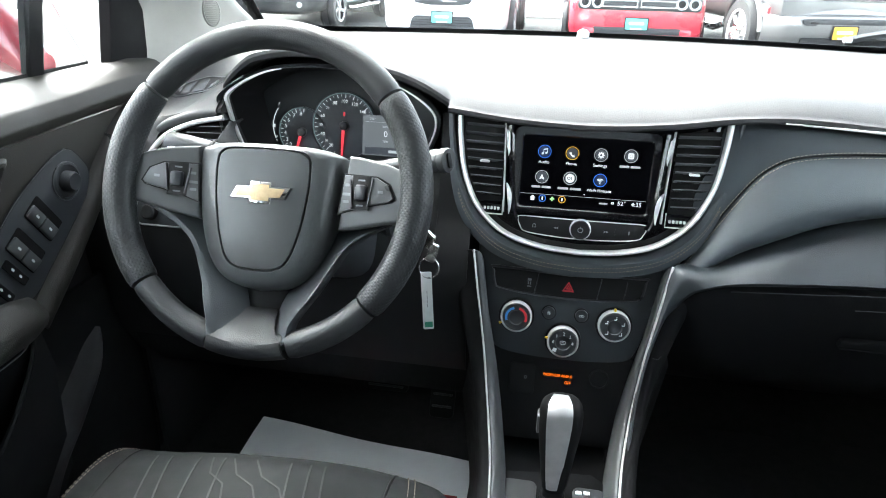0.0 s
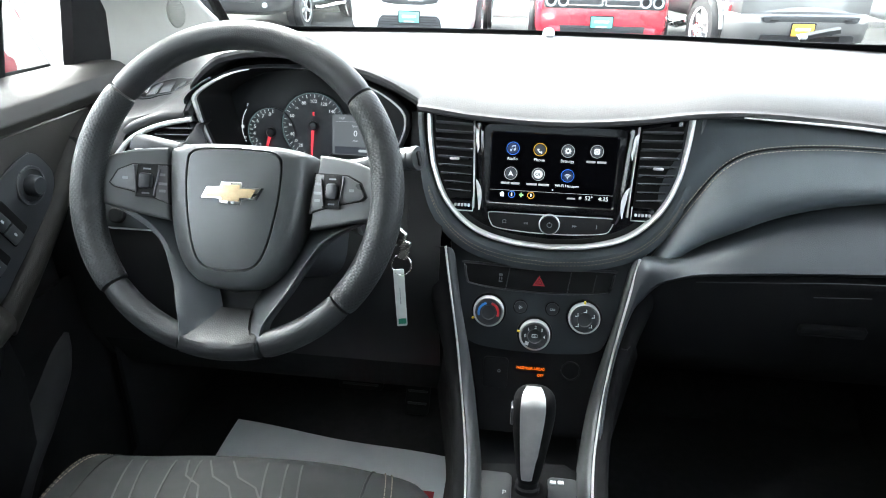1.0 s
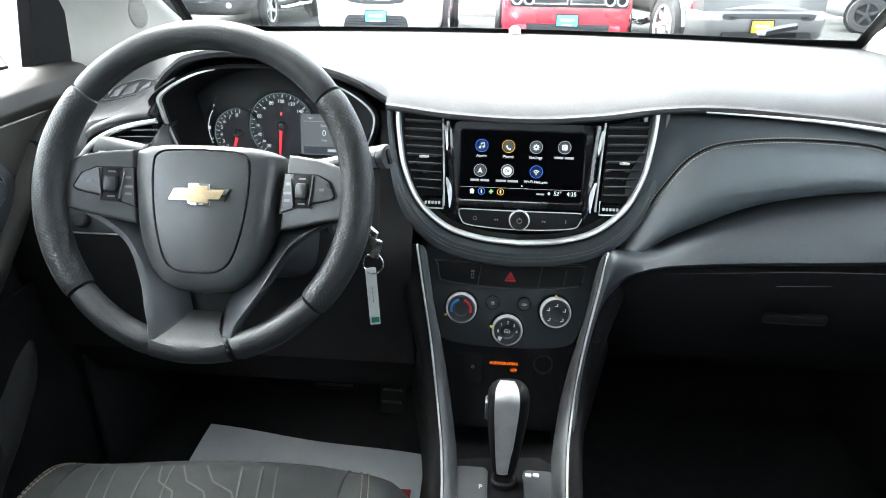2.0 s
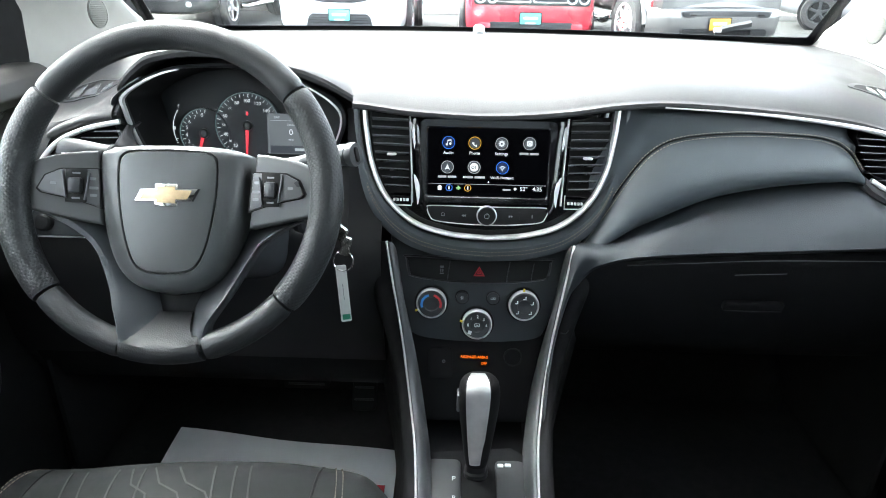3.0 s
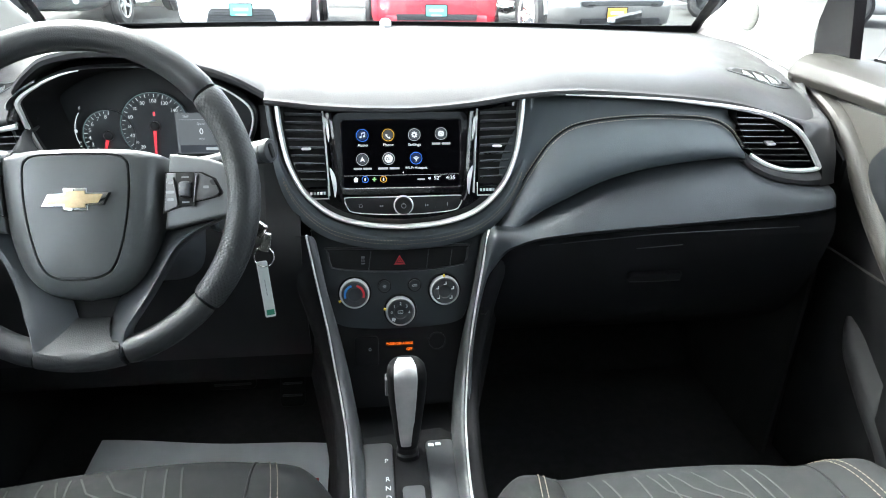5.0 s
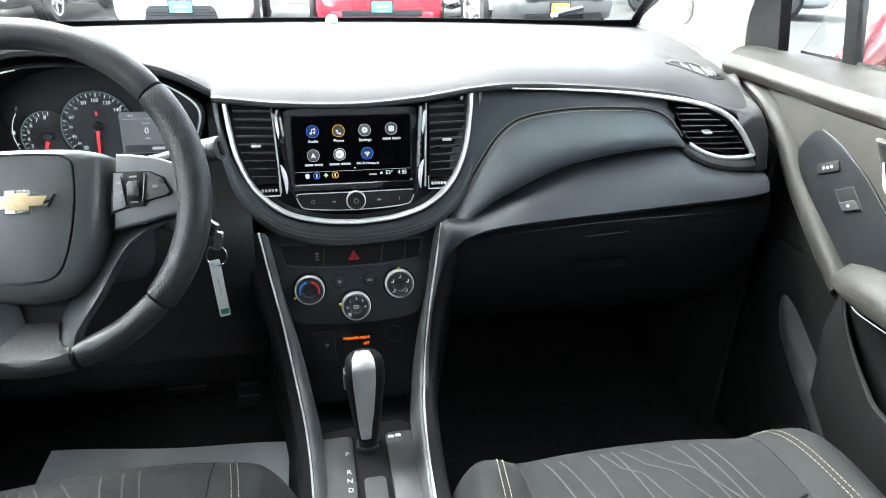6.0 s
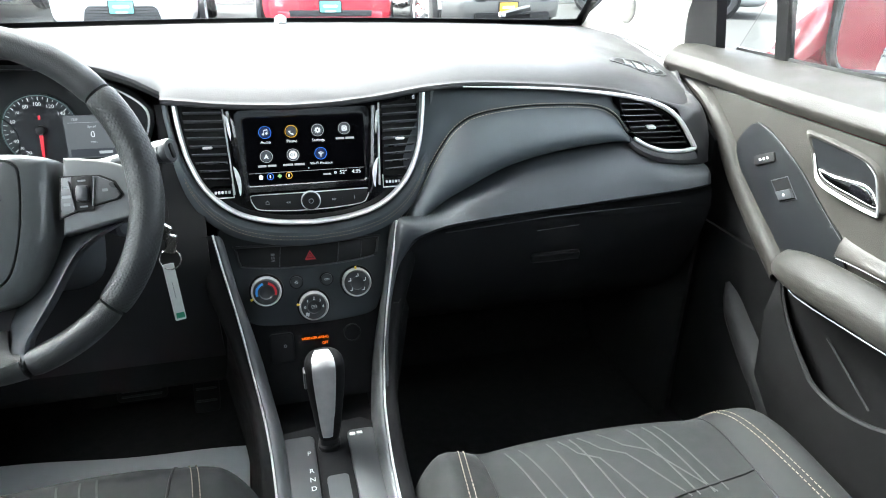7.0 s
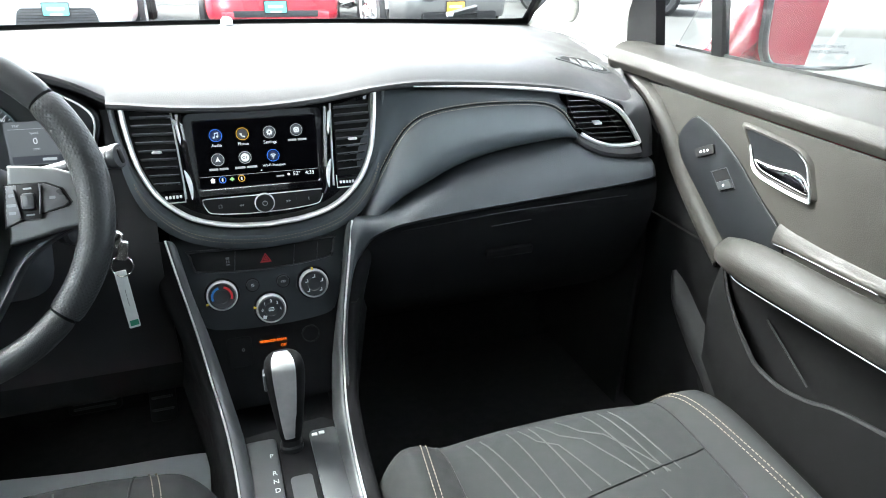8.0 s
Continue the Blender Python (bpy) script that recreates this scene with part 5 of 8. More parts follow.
for z, w, d, y in spl([Vector(q) for q in ((0.640, 0.0070, 0.0162, 0.0), (0.66, 0.0092, 0.0178, 0.0005), (0.69, 0.0114, 0.0203, 0.0015), (0.720, 0.0134, 0.0229, 0.003), (0.740, 0.0145, 0.0243, 0.004), (0.754, 0.0149, 0.0234, 0.004), (0.7625, 0.0146, 0.0202, 0.004), (0.7680, 0.0138, 0.0140, 0.004), (0.7705, 0.0122, 0.0070, 0.004), (0.7712, 0.0104, 0.0, 0.004), (0.7700, 0.0084, -0.0070, 0.004))], 4):
    z = 0.632 + (z - 0.632) * 0.955
    ins.append([Vector((SX - 0.0022 + w * k, SY + y - d - 0.0006 + 0.0020 * abs(k) ** 3, z - 0.0022 * k * k * max(0.0, min(1.0, (z - 0.75) / 0.02)))) for k in np.linspace(-1, 1, 11)])
part("silver_insert", skin(ins, 0.003), M_BRUSHED, grip, "brushed silver insert")
part("thumb_button", box(0.004, 0.016, 0.026, T(SX - 0.0258, SY + 0.002, 0.728), 0.002), M_BTN, grip)

# ---- instruments ----
clus = thing("instrument_cluster", (-0.35, 0.06, 0.94), "dark instrument cluster with red needles and a small grey display", "instrument cluster")
open_pts = [(-0.376, 1.091), (-0.309, 1.088), (-0.25, 1.072), (-0.208, 1.046), (-0.199, 1.022), (-0.213, 0.985), (-0.235, 0.955), (-0.35, 0.945), (-0.46, 0.955), (-0.482, 0.98), (-0.497, 1.03), (-0.493, 1.054), (-0.438, 1.083)]
op = spl([Vector(p) for p in open_pts], 5, True)


def cluster_ring(k, y, dz=0.0):
    return [Vector((-0.35 + (p.x + 0.35) * k, y, 1.01 + (p.y - 1.01) * k + dz)) for p in op]


part("funnel", loft([cluster_ring(1.0, 0.022), cluster_ring(0.97, 0.04), cluster_ring(0.90, 0.105, -0.008)], caps=False), M_DARK, clus, "matt black funnel")
part("frame", loft([cluster_ring(1.045, 0.030), cluster_ring(1.04, 0.018), cluster_ring(1.015, 0.014), cluster_ring(0.995, 0.020), cluster_ring(0.99, 0.03)], caps=False), M_SMOOTH, clus)
edge = [Vector((p.x, 0.0155, p.z)) for p in cluster_ring(1.0, 0.016)]
k0 = len(edge)
left_edge = [edge[i % k0] for i in range(int(k0 * 0.66), int(k0 * 0.97))]
part("chrome_edge", sweep(left_edge, [(-0.0030, -0.003), (0.0030, -0.003), (0.002, 0.003), (-0.002, 0.003)], (0, -1, 0.1), scale=[0.25 + 0.75 * math.sin(math.pi * (i + 0.5) / len(left_edge)) for i in range(len(left_edge))]), M_SILVER, clus, "polished edge")
right_edge = [edge[i] for i in range(int(k0 * 0.12), int(k0 * 0.42))]
part("chrome_edge", sweep(right_edge, [(-0.0020, -0.003), (0.0020, -0.003), (0.0012, 0.003), (-0.0012, 0.003)], (0, -1, 0.1), scale=[0.25 + 0.75 * math.sin(math.pi * (i + 0.5) / len(right_edge)) for i in range(len(right_edge))]), M_SILVER, clus, "polished edge")
left_side = [q for q in cluster_ring(1.035, 0.020) if q.x < -0.44 and 0.945 < q.z < 1.075]
left_side.sort(key=lambda q: -q.z)
rows = []
for i, q in enumerate(left_side):
    w = 0.006 + 0.036 * (i / (len(left_side) - 1)) ** 1.2
    rows.append([q + Vector((-w * a, b, -0.2 * w * a)) for a, b in ((0, 0.002), (0.12, -0.008), (0.35, -0.013), (0.65, -0.008), (0.9, 0.008), (1.0, 0.03))])
part("shoulder", skin(rows, 0.003), M_DASH, clus, "rounded black shoulder beside the vent")
CL = face_frame(-0.356, 0.098, 0.993, 0.18)
part("face", slab([Vector((p.x + 0.356, p.z - 0.993)) for p in cluster_ring(0.90, 0, -0.008)], 0.004, CL @ T(0, 0, -0.008)), M_DIAL, clus)


def arc_band(m, r, a0, a1, w, mt, parent, name, n=40, h=0.0004):
    pts = [m @ Vector((r * math.cos(radians(a)), r * math.sin(radians(a)), h)) for a in np.linspace(a0, a1, n)]
    return part(name, sweep(pts, [(-w / 2, -0.0002), (w / 2, -0.0002), (w / 2, 0.0002), (-w / 2, 0.0002)], m.to_3x3() @ Vector((0, 0, 1))), mt, parent)


def gauge(u, v, r, marks, a0, a1, ticks, needle, nl, size):
    m = CL @ T(u, v, -0.003)
    g = part("gauge", lathe([(r * 1.04, 0.0), (r * 1.04, 0.003), (r * 1.0, 0.004), (r * 0.985, 0.0015), (0, 0.0012)], m, 48), M_GAUGE, clus, "round dark gauge")
    f = m @ T(0, 0, 0.0016)
    arc_band(f, r * 0.985, a0, a1, 0.0007, M_TEAL, g, "ring")
    tk = bmesh.new()
    for i in range(ticks):
        a = a0 + (a1 - a0) * i / (ticks - 1)
        ln = 0.0050 if i % 2 == 0 else 0.0030
        slab(rrect(ln, 0.0011 if i % 2 == 0 else 0.0007, 0.0002, 2, r * 0.95 - ln / 2, 0), 0.0004, f @ pose(0, 0, 0, 0, 0, a), bm=tk)
    part("tick_marks", tk, M_LIT_INK, g)["kind"] = "stuff"
    for ch, a in marks:
        print_on(ch, size * (0.72 if ch in ("30", "50", "70") else 1.0), f @ T(r * 0.74 * math.cos(radians(a)), r * 0.74 * math.sin(radians(a)), 0.0003), M_LIT_INK, g, "numeral")
    nd = [Vector((-0.0026, 0.0)), Vector((0.0026, 0.0)), Vector((0.0013, -nl)), Vector((-0.0013, -nl))]
    part("needle", slab(nd, 0.0016, f @ T(0, 0, 0.003) @ pose(0, 0, 0, 0, 0, needle), 0.0005), M_NEEDLE, g, "glowing red needle")
    part("needle_hub", lathe([(0.0075, 0.0), (0.0072, 0.004), (0.005, 0.0062), (0, 0.0065)], f, 24), M_SMOOTH, g)
    return f, g


f, g = gauge(0.0, 0.0, 0.0495, (("20", 236), ("30", 220), ("40", 202), ("50", 180), ("60", 158), ("70", 136), ("80", 114), ("100", 90), ("120", 64), ("140", 38)), 250, 22, 29, -3, 0.045, 0.0072)
part("seat_belt_light", slab(rrect(0.003, 0.006, 0.001, 3, 0.0, 0.018), 0.0004, f), M_NEEDLE, g, "red warning light")
f, g = gauge(-0.067, -0.013, 0.037, (("2", 228), ("3", 208), ("4", 186), ("5", 163), ("6", 142), ("7", 118), ("8", 94)), 240, 85, 15, -16, 0.034, 0.0080)
arc_band(CL @ T(-0.067, -0.006, -0.0035), 0.0475, 204, 146, 0.0011, M_LIT_INK, clus, "fuel_arc")
print_on("F", 0.006, CL @ T(-0.1045, 0.027, -0.0035), M_LIT_INK, clus, "numeral")
part("fuel_symbol", slab(rrect(0.004, 0.005, 0.001, 3, -0.1135, -0.006), 0.0006, CL @ T(0, 0, -0.0036)), M_LIT_INK, clus)
for v in (-0.022, -0.028, -0.034):
    part("fuel_tick", slab(rrect(0.0035, 0.0011, 0.0003, 2, -0.1095, v), 0.0006, CL @ T(0, 0, -0.0036)), M_LIT_INK, clus)
lcd = part("trip_display", slab(rrect(0.072, 0.060, 0.003, 3, 0.066, -0.011), 0.0026, CL @ T(0, 0, -0.0015)), M_LCD, clus, "grey trip display")
LT = CL @ T(0, 0, 0.0013)
print_on("TRIP", 0.0046, LT @ T(0.045, 0.0135), M_LCD_TEXT, lcd)
print_on("Speed", 0.0046, LT @ T(0.066, 0.003), M_LCD_TEXT, lcd)
print_on("0", 0.0125, LT @ T(0.066, -0.0085), M_S_WHITE, lcd)
print_on("MPH", 0.0042, LT @ T(0.066, -0.0195), M_LCD_TEXT, lcd)
part("display_line", slab(rrect(0.062, 0.0005, 0.0001, 2, 0.066, 0.009), 0.0002, LT), M_LCD_TEXT, lcd)
part("odometer_band", slab(rrect(0.064, 0.011, 0.001, 2, 0.066, -0.034), 0.0002, LT), M_S_DARK, lcd)
part("odometer_bar", slab(rrect(0.018, 0.004, 0.0006, 2, 0.080, -0.034), 0.0002, LT @ T(0, 0, 0.0003)), M_LCD_TEXT, lcd)

# ---- steering wheel ----
WH = face_frame(-0.3440, -0.221, 1.000, math.tan(radians(25)))
whl = thing("steering_wheel", (-0.347, -0.221, 0.82), "black three-spoke steering wheel with dimpled grips and a gold emblem", "steering wheel")


def rim_piece(a0, a1, r, n, swell=0.0, gap=0.5):
    pts, sc, ups = [], [], []
    for i in range(n + 1):
        a = radians(a0 + gap + (a1 - a0 - 2 * gap) * i / n)
        pts.append(WH @ Vector((0.1685 * math.cos(a), 0.1685 * math.sin(a), 0.0)))
        k = i / n
        sc.append((1 + swell * math.sin(math.pi * k)) * (0.93 if i in (0, n) else 1.0))
        ups.append(WH.to_3x3() @ Vector((0, 0, 1)))
    prof = [(r * 1.03 * math.cos(t), r * 0.98 * math.sin(t)) for t in [2 * math.pi * j / 20 for j in range(20)]]
    return sweep(pts, prof, ups, scale=sc)


part("upper_rim", rim_piece(39, 143, 0.0152, 40), M_RIM, whl, "smooth black upper rim")
for a0, a1 in ((143, 221), (-42, 39)):
    gp = part("grip", rim_piece(a0, a1, 0.0160, 40, 0.07), M_GRIP, whl, "dimpled black grip")
    lay = gp.data.uv_layers.new(name="UVMap")
    inv = WH.inverted()
    for poly in gp.data.polygons:
        cs = []
        for li in poly.loop_indices:
            q = inv @ gp.data.vertices[gp.data.loops[li].vertex_index].co
            cs.append([li, math.atan2(q.y, q.x), math.atan2(q.z, math.hypot(q.x, q.y) - 0.1685)])
        for c_ in cs:
            for k in (1, 2):
                while c_[k] - cs[0][k] > math.pi:
                    c_[k] -= 2 * math.pi
                while c_[k] - cs[0][k] < -math.pi:
                    c_[k] += 2 * math.pi
            lay.data[c_[0]].uv = (c_[1] * 0.1685, c_[2] * 0.0165)
part("lower_rim", rim_piece(221, 255, 0.0142, 16), M_RIM, whl)
part("lower_rim", rim_piece(285, 318, 0.0142, 16), M_RIM, whl)
part("base_rim", rim_piece(255.5, 284.5, 0.0138, 14), M_RIM, whl)


def flip(pts, s):
    return [Vector((p[0] * -s, p[1])) for p in pts]


WB = WH @ T(0, 0, 0.010)
for s in (-1, 1):
    WS = WB @ Matrix(((1, 0, 0, 0), (0, 1, 0, 0), (s * 0.22, 0, 1, -0.22 * 0.085), (0, 0, 0, 1)))
    up_sp = spl([Vector(p) for p in ((-0.087, 0.046), (-0.105, 0.044), (-0.134, 0.038), (-0.156, 0.026), (-0.164, 0.0), (-0.160, -0.019), (-0.128, -0.027), (-0.105, -0.032), (-0.080, -0.036))], 4)
    sp = part("upper_spoke", slab(flip(up_sp, s), 0.034, WS @ T(0, 0, -0.062), 0.009, 4), M_HUB, whl, "satin black spoke")
    pan = [Vector(p) for p in ((-0.143, 0.002), (-0.136, 0.016), (-0.122, 0.0230), (-0.085, 0.0245), (-0.0815, -0.0170), (-0.107, -0.0085), (-0.139, -0.002))]
    big = [Vector((-0.110, 0.005)) + (p - Vector((-0.110, 0.005))) * 1.10 for p in pan]
    part("switch_seat", slab(flip(big, s), 0.001, WS @ T(0, 0, -0.0285)), M_DARK, sp)
    sw = part("switch_panel", slab(flip(pan, s), 0.0040, WS @ T(0, 0, -0.0282), 0.001), M_BTN, sp, "grey button panel")
    rk = box(0.013, 0.017, 0.009, WS @ T(s * 0.1055, 0.006, -0.0225), 0.003)
    part("rocker", rk, M_SMOOTH, sw)
    part("rocker_slot", box(0.021, 0.036, 0.001, WS @ T(s * 0.1055, 0.006, -0.0241), 0.0003), M_DARK, sw)
    for e in (-1, 1):
        part("rocker_rail", box(0.0014, 0.030, 0.003, WS @ T(s * 0.1055 + e * 0.0112, 0.006 + e * s * 0.001, -0.0228) @ pose(0, 0, 0, 0, 0, -8 * e), 0.0004), M_SLAT, sw)
        part("rocker_mark", slab(rrect(0.008, 0.0018, 0.0004, 2, s * 0.1055, 0.006 + e * 0.0135), 0.0003, WS @ T(0, 0, -0.0236)), M_DIM_INK, sw)
    for u, v, w_ in ((0.128, 0.008, 0.006), (0.0895, 0.014, 0.006), (0.0885, 0.004, 0.009), (0.0885, -0.004, 0.007)):
        part("button_mark", slab(rrect(w_, 0.0030, 0.0008, 2, s * u, v), 0.0003, WS @ T(0, 0, -0.0242)), M_DIM_INK, sw)
    # leg from under the spoke down to the rim: a ridge outside, a wide facet falling into the pit between the legs
    leg_o = spl([Vector(p) for p in ((0.156, -0.017, -0.026), (0.120, -0.034, -0.028), (0.097, -0.050, -0.030), (0.085, -0.065, -0.030), (0.0745, -0.085, -0.026), (0.064, -0.106, -0.019), (0.055, -0.124, -0.008), (0.047, -0.140, -0.001), (0.0445, -0.154, 0.000), (0.0430, -0.167, 0.002))], 4)
    leg_i = spl([Vector(p) for p in ((0.110, -0.015, -0.058), (0.080, -0.030, -0.058), (0.056, -0.060, -0.058), (0.046, -0.075, -0.056), (0.036, -0.092, -0.052), (0.026, -0.108, -0.046), (0.020, -0.122, -0.042), (0.018, -0.136, -0.038), (0.026, -0.149, -0.014), (0.0385, -0.162, 0.0005))], 4)
    rows = []
    for o, q in zip(leg_o, leg_i):
        d_ = (q - o).normalized()
        row = [o + Vector((-0.002, 0, -0.030)), o + Vector((0.0005, 0, -0.010)), o + Vector((0, 0, -0.003)), o + Vector((-0.0015, 0, -0.0006)), o + d_ * 0.004 + Vector((0, 0, 0.0012)), o + d_ * 0.009 + Vector((0, 0, 0.0010)), o.lerp(q, 0.6), q]
        rows.append([WB @ Vector((s * p.x, p.y, p.z)) for p in row])
    part("lower_spoke", skin(rows, 0.003), M_DASH, whl, "satin black lower spoke")
rows = [[WB @ Vector((u * k, v, w)) for k in np.linspace(-1, 1, 9)] for u, v, w in ((0.018, -0.132, -0.040), (0.021, -0.141, -0.027), (0.026, -0.149, -0.014), (0.033, -0.157, -0.004), (0.0375, -0.161, 0.0010))]
rows += [[WB @ Vector((r * math.sin(0.246 * k), -r * math.cos(0.246 * k), w)) for k in np.linspace(-1, 1, 9)] for r, w in ((0.1650, 0.0040), (0.1700, 0.0044), (0.1740, 0.0024), (0.1768, -0.0022), (0.1785, -0.0075), (0.1788, -0.0110))]
part("spoke_foot", skin(rows, 0.004), M_RIM, whl, "faceted foot at the rim")
part("spoke_web", slab([Vector(p) for p in ((-0.040, -0.080), (0.040, -0.080), (0.020, -0.140), (-0.020, -0.140))], 0.004, WB @ T(0, 0, -0.050), 0.001), M_DARK, whl)
hub_half = [(0.0, 0.0545), (0.05, 0.053), (0.078, 0.047), (0.084, 0.038), (0.0815, 0.0), (0.075, -0.045), (0.060, -0.083), (0.036, -0.104), (0.0, -0.111)]
cov_half = [(0.0, 0.047), (0.036, 0.0455), (0.049, 0.041), (0.0535, 0.030), (0.0525, -0.005), (0.046, -0.045), (0.036, -0.074), (0.022, -0.085), (0.0, -0.087)]
hh, ch_ = spl([Vector(p) for p in hub_half], 5), spl([Vector(p) for p in cov_half], 5)
hub_out = hh + [Vector((-p.x, p.y)) for p in reversed(hh[1:-1])]
cov_out = ch_ + [Vector((-p.x, p.y)) for p in reversed(ch_[1:-1])]


HB = WB @ T(-0.005, 0, 0)


def hub_ring(k, w):
    return [HB @ Vector((*(a + (b - a) * k), w)) for a, b in zip(hub_out, cov_out)]


def cover_ring(k, w):
    return [HB @ Vector((p.x * k, -0.015 + (p.y + 0.015) * k, w)) for p in cov_out]


part("hub_body", loft([hub_ring(*q) for q in ((0.0, -0.070), (-0.02, -0.050), (0.0, -0.042), (0.08, -0.034), (0.22, -0.0275), (0.45, -0.0222), (0.75, -0.0185), (0.955, -0.0172), (0.985, -0.0180), (0.99, -0.0235), (1.3, -0.0235))], caps=False), M_HUB, whl, "rounded satin black hub")
cover = part("airbag_cover", loft([cover_ring(*q) for q in ((0.985, -0.0240), (0.982, -0.0180), (0.968, -0.0168), (0.85, -0.0155), (0.6, -0.0138), (0.3, -0.0128), (0.02, -0.0125))]), M_HUB, whl, "grained airbag cover")
emb = [Vector(p) for p in ((-0.034, -0.0075), (-0.0275, 0.0055), (-0.012, 0.0060), (-0.012, 0.0115), (0.0120, 0.0115), (0.0120, 0.0065), (0.034, 0.0065), (0.0275, -0.0065), (0.0125, -0.0070), (0.0125, -0.0125), (-0.0125, -0.0125), (-0.0125, -0.0075))]
em = HB @ T(0.001, -0.002, -0.0150)
part("emblem_gap", slab([p * 1.05 for p in emb], 0.0010, em @ T(0, 0, 0.0004)), M_DARK, cover)
e1 = part("emblem_edge", slab(emb, 0.0040, em, 0.0008), M_CHROME, cover, "chrome emblem border")
part("emblem_face", slab([Vector((p.x * 0.83, p.y * 0.74)) for p in emb], 0.0006, em @ T(0, 0, 0.0040), 0.0003), M_GOLD, e1, "gold emblem face")
part("airbag_mark", slab(rrect(0.018, 0.0022, 0.0006, 2, 0, -0.060), 0.0003, HB @ T(0.001, 0, -0.0148)), M_DARK, cover)
part("airbag_mark", slab(rrect(0.008, 0.0022, 0.0006, 2, 0, -0.053), 0.0003, HB @ T(0.001, 0, -0.0144)), M_DARK, cover)

# ---- column, stalks, key ----
col = thing("steering_column", (-0.347, -0.12, 0.85), "black plastic steering column shroud with two stalks", "steering column")


def col_ring(w, rx, ry, cy):
    return [WH @ Vector((rx * math.copysign(abs(math.cos(a)) ** 0.6, math.cos(a)), cy + ry * math.copysign(abs(math.sin(a)) ** 0.6, math.sin(a)), w)) for a in [2 * math.pi * i / 28 for i in range(28)]]


part("shroud", loft([col_ring(-0.075, 0.050, 0.050, -0.02), col_ring(-0.085, 0.062, 0.058, -0.025), col_ring(-0.17, 0.070, 0.062, -0.03), col_ring(-0.30, 0.075, 0.060, -0.045)]), M_SMOOTH, col)
st = spl([(-0.385, -0.105, 0.992), (-0.43, -0.115, 1.000), (-0.46, -0.120, 1.005), (-0.495, -0.121, 1.011), (-0.510, -0.121, 1.013)], 5)
stalk = part("stalk", tube(st, 0.0155, 16, scale=[0.82 + 0.018 * min(i, 14) for i in range(len(st))]), M_SMOOTH, col, "satin black turn signal stalk")
part("stalk_ring", tube([(-0.452, -0.1193, 1.0037), (-0.456, -0.1195, 1.0043)], 0.0166, 14), M_DARK, stalk)
part("stalk_mark", box(0.010, 0.001, 0.006, T(-0.498, -0.1378, 1.013), 0.0004), M_WHITE_INK, stalk)
tri2 = slab([Vector((-0.003, 0.0008)), Vector((0.003, 0.0008)), Vector((0, 0.004))], 0.0006, T(-0.474, -0.1364, 1.009) @ pose(0, 0, 0, 90, 0, 0))
slab([Vector((-0.003, -0.0008)), Vector((0.003, -0.0008)), Vector((0, -0.004))], 0.0006, T(-0.474, -0.1364, 1.009) @ pose(0, 0, 0, 90, 0, 0), bm=tri2)
part("stalk_mark", tri2, M_WHITE_INK, stalk)
st = [(-0.285, -0.105, 0.99), (-0.23, -0.12, 1.003), (-0.185, -0.128, 1.018)]
wip = part("stalk", tube(spl(st, 5), 0.0095, 14), M_SMOOTH, col, "wiper stalk")
WP = Matrix.Translation((-0.166, -0.133, 1.020)) @ pose(0, 0, 0, 0, 80, -24)
head = part("stalk_head", lathe([(0.0, -0.034), (0.0088, -0.034), (0.0112, -0.026), (0.0130, -0.004), (0.0132, 0.001), (0.0126, 0.0015), (0.0126, 0.0030), (0.0140, 0.0035), (0.0144, 0.0085), (0.0132, 0.0112), (0.0, 0.0116)], WP, 28), M_SMOOTH, wip, "ridged stalk head")
part("end_button", slab(rrect(0.018, 0.0065, 0.003, 3), 0.002, WP @ T(0, 0, 0.0115) @ pose(0, 0, 0, 0, 0, 5), 0.0008), M_DARK, head)
part("stalk_mark", box(0.010, 0.0008, 0.007, T(-0.186, -0.1435, 1.019) @ pose(0, 0, 0, 0, 12, 0), 0.0003), M_DIM_INK, wip)
part("ignition_lock", lathe([(0.018, 0), (0.018, 0.012), (0.015, 0.016), (0, 0.016)], Matrix.Translation((-0.235, -0.10, 0.925)) @ pose(0, 0, 0, 0, 90, -35), 28), M_SMOOTH, col)

key = thing("car_key", (-0.178, -0.13, 0.79), "steel car key in the ignition with a white card tag", "key")
kb = box(0.030, 0.007, 0.022, T(-0.185, -0.126, 0.921) @ pose(0, 0, 0, 0, 25, -30), 0.004)
part("key_head", kb, M_STEEL, key, "steel key head")
part("key_fob", box(0.013, 0.006, 0.026, T(-0.1745, -0.131, 0.902) @ pose(0, 0, 0, 0, 14, 0), 0.003), M_STEEL, key)
rg = [Vector((-0.178 + 0.0125 * math.cos(a), -0.133 + 0.003 * math.sin(a * 1.0), 0.882 + 0.0125 * math.sin(a))) for a in [2 * math.pi * i / 28 for i in range(28)]]
part("key_ring", tube(rg, 0.0009, 6, up=(0, 1, 0.1), closed=True), M_CHROME, key, "split ring")
TG = Matrix.Translation((-0.1795, -0.134, 0.836)) @ pose(0, 0, 0, 90, -3, 12)
tag = part("card_tag", slab(rrect(0.0135, 0.082, 0.002, 3), 0.0008, TG), M_TAG, key, "worn white card tag")
part("tag_print", slab(rrect(0.010, 0.008, 0.0006, 2, 0.0005, -0.034), 0.0002, TG @ T(0, 0, 0.0008)), M_GREEN_INK, tag)
for v in (0.012, 0.006, 0.0, -0.006):
    part("tag_line", slab(rrect(0.0008, 0.005, 0.0002, 2, 0.0, v), 0.0002, TG @ T(0, 0, 0.0008)), M_DIM_INK, tag)

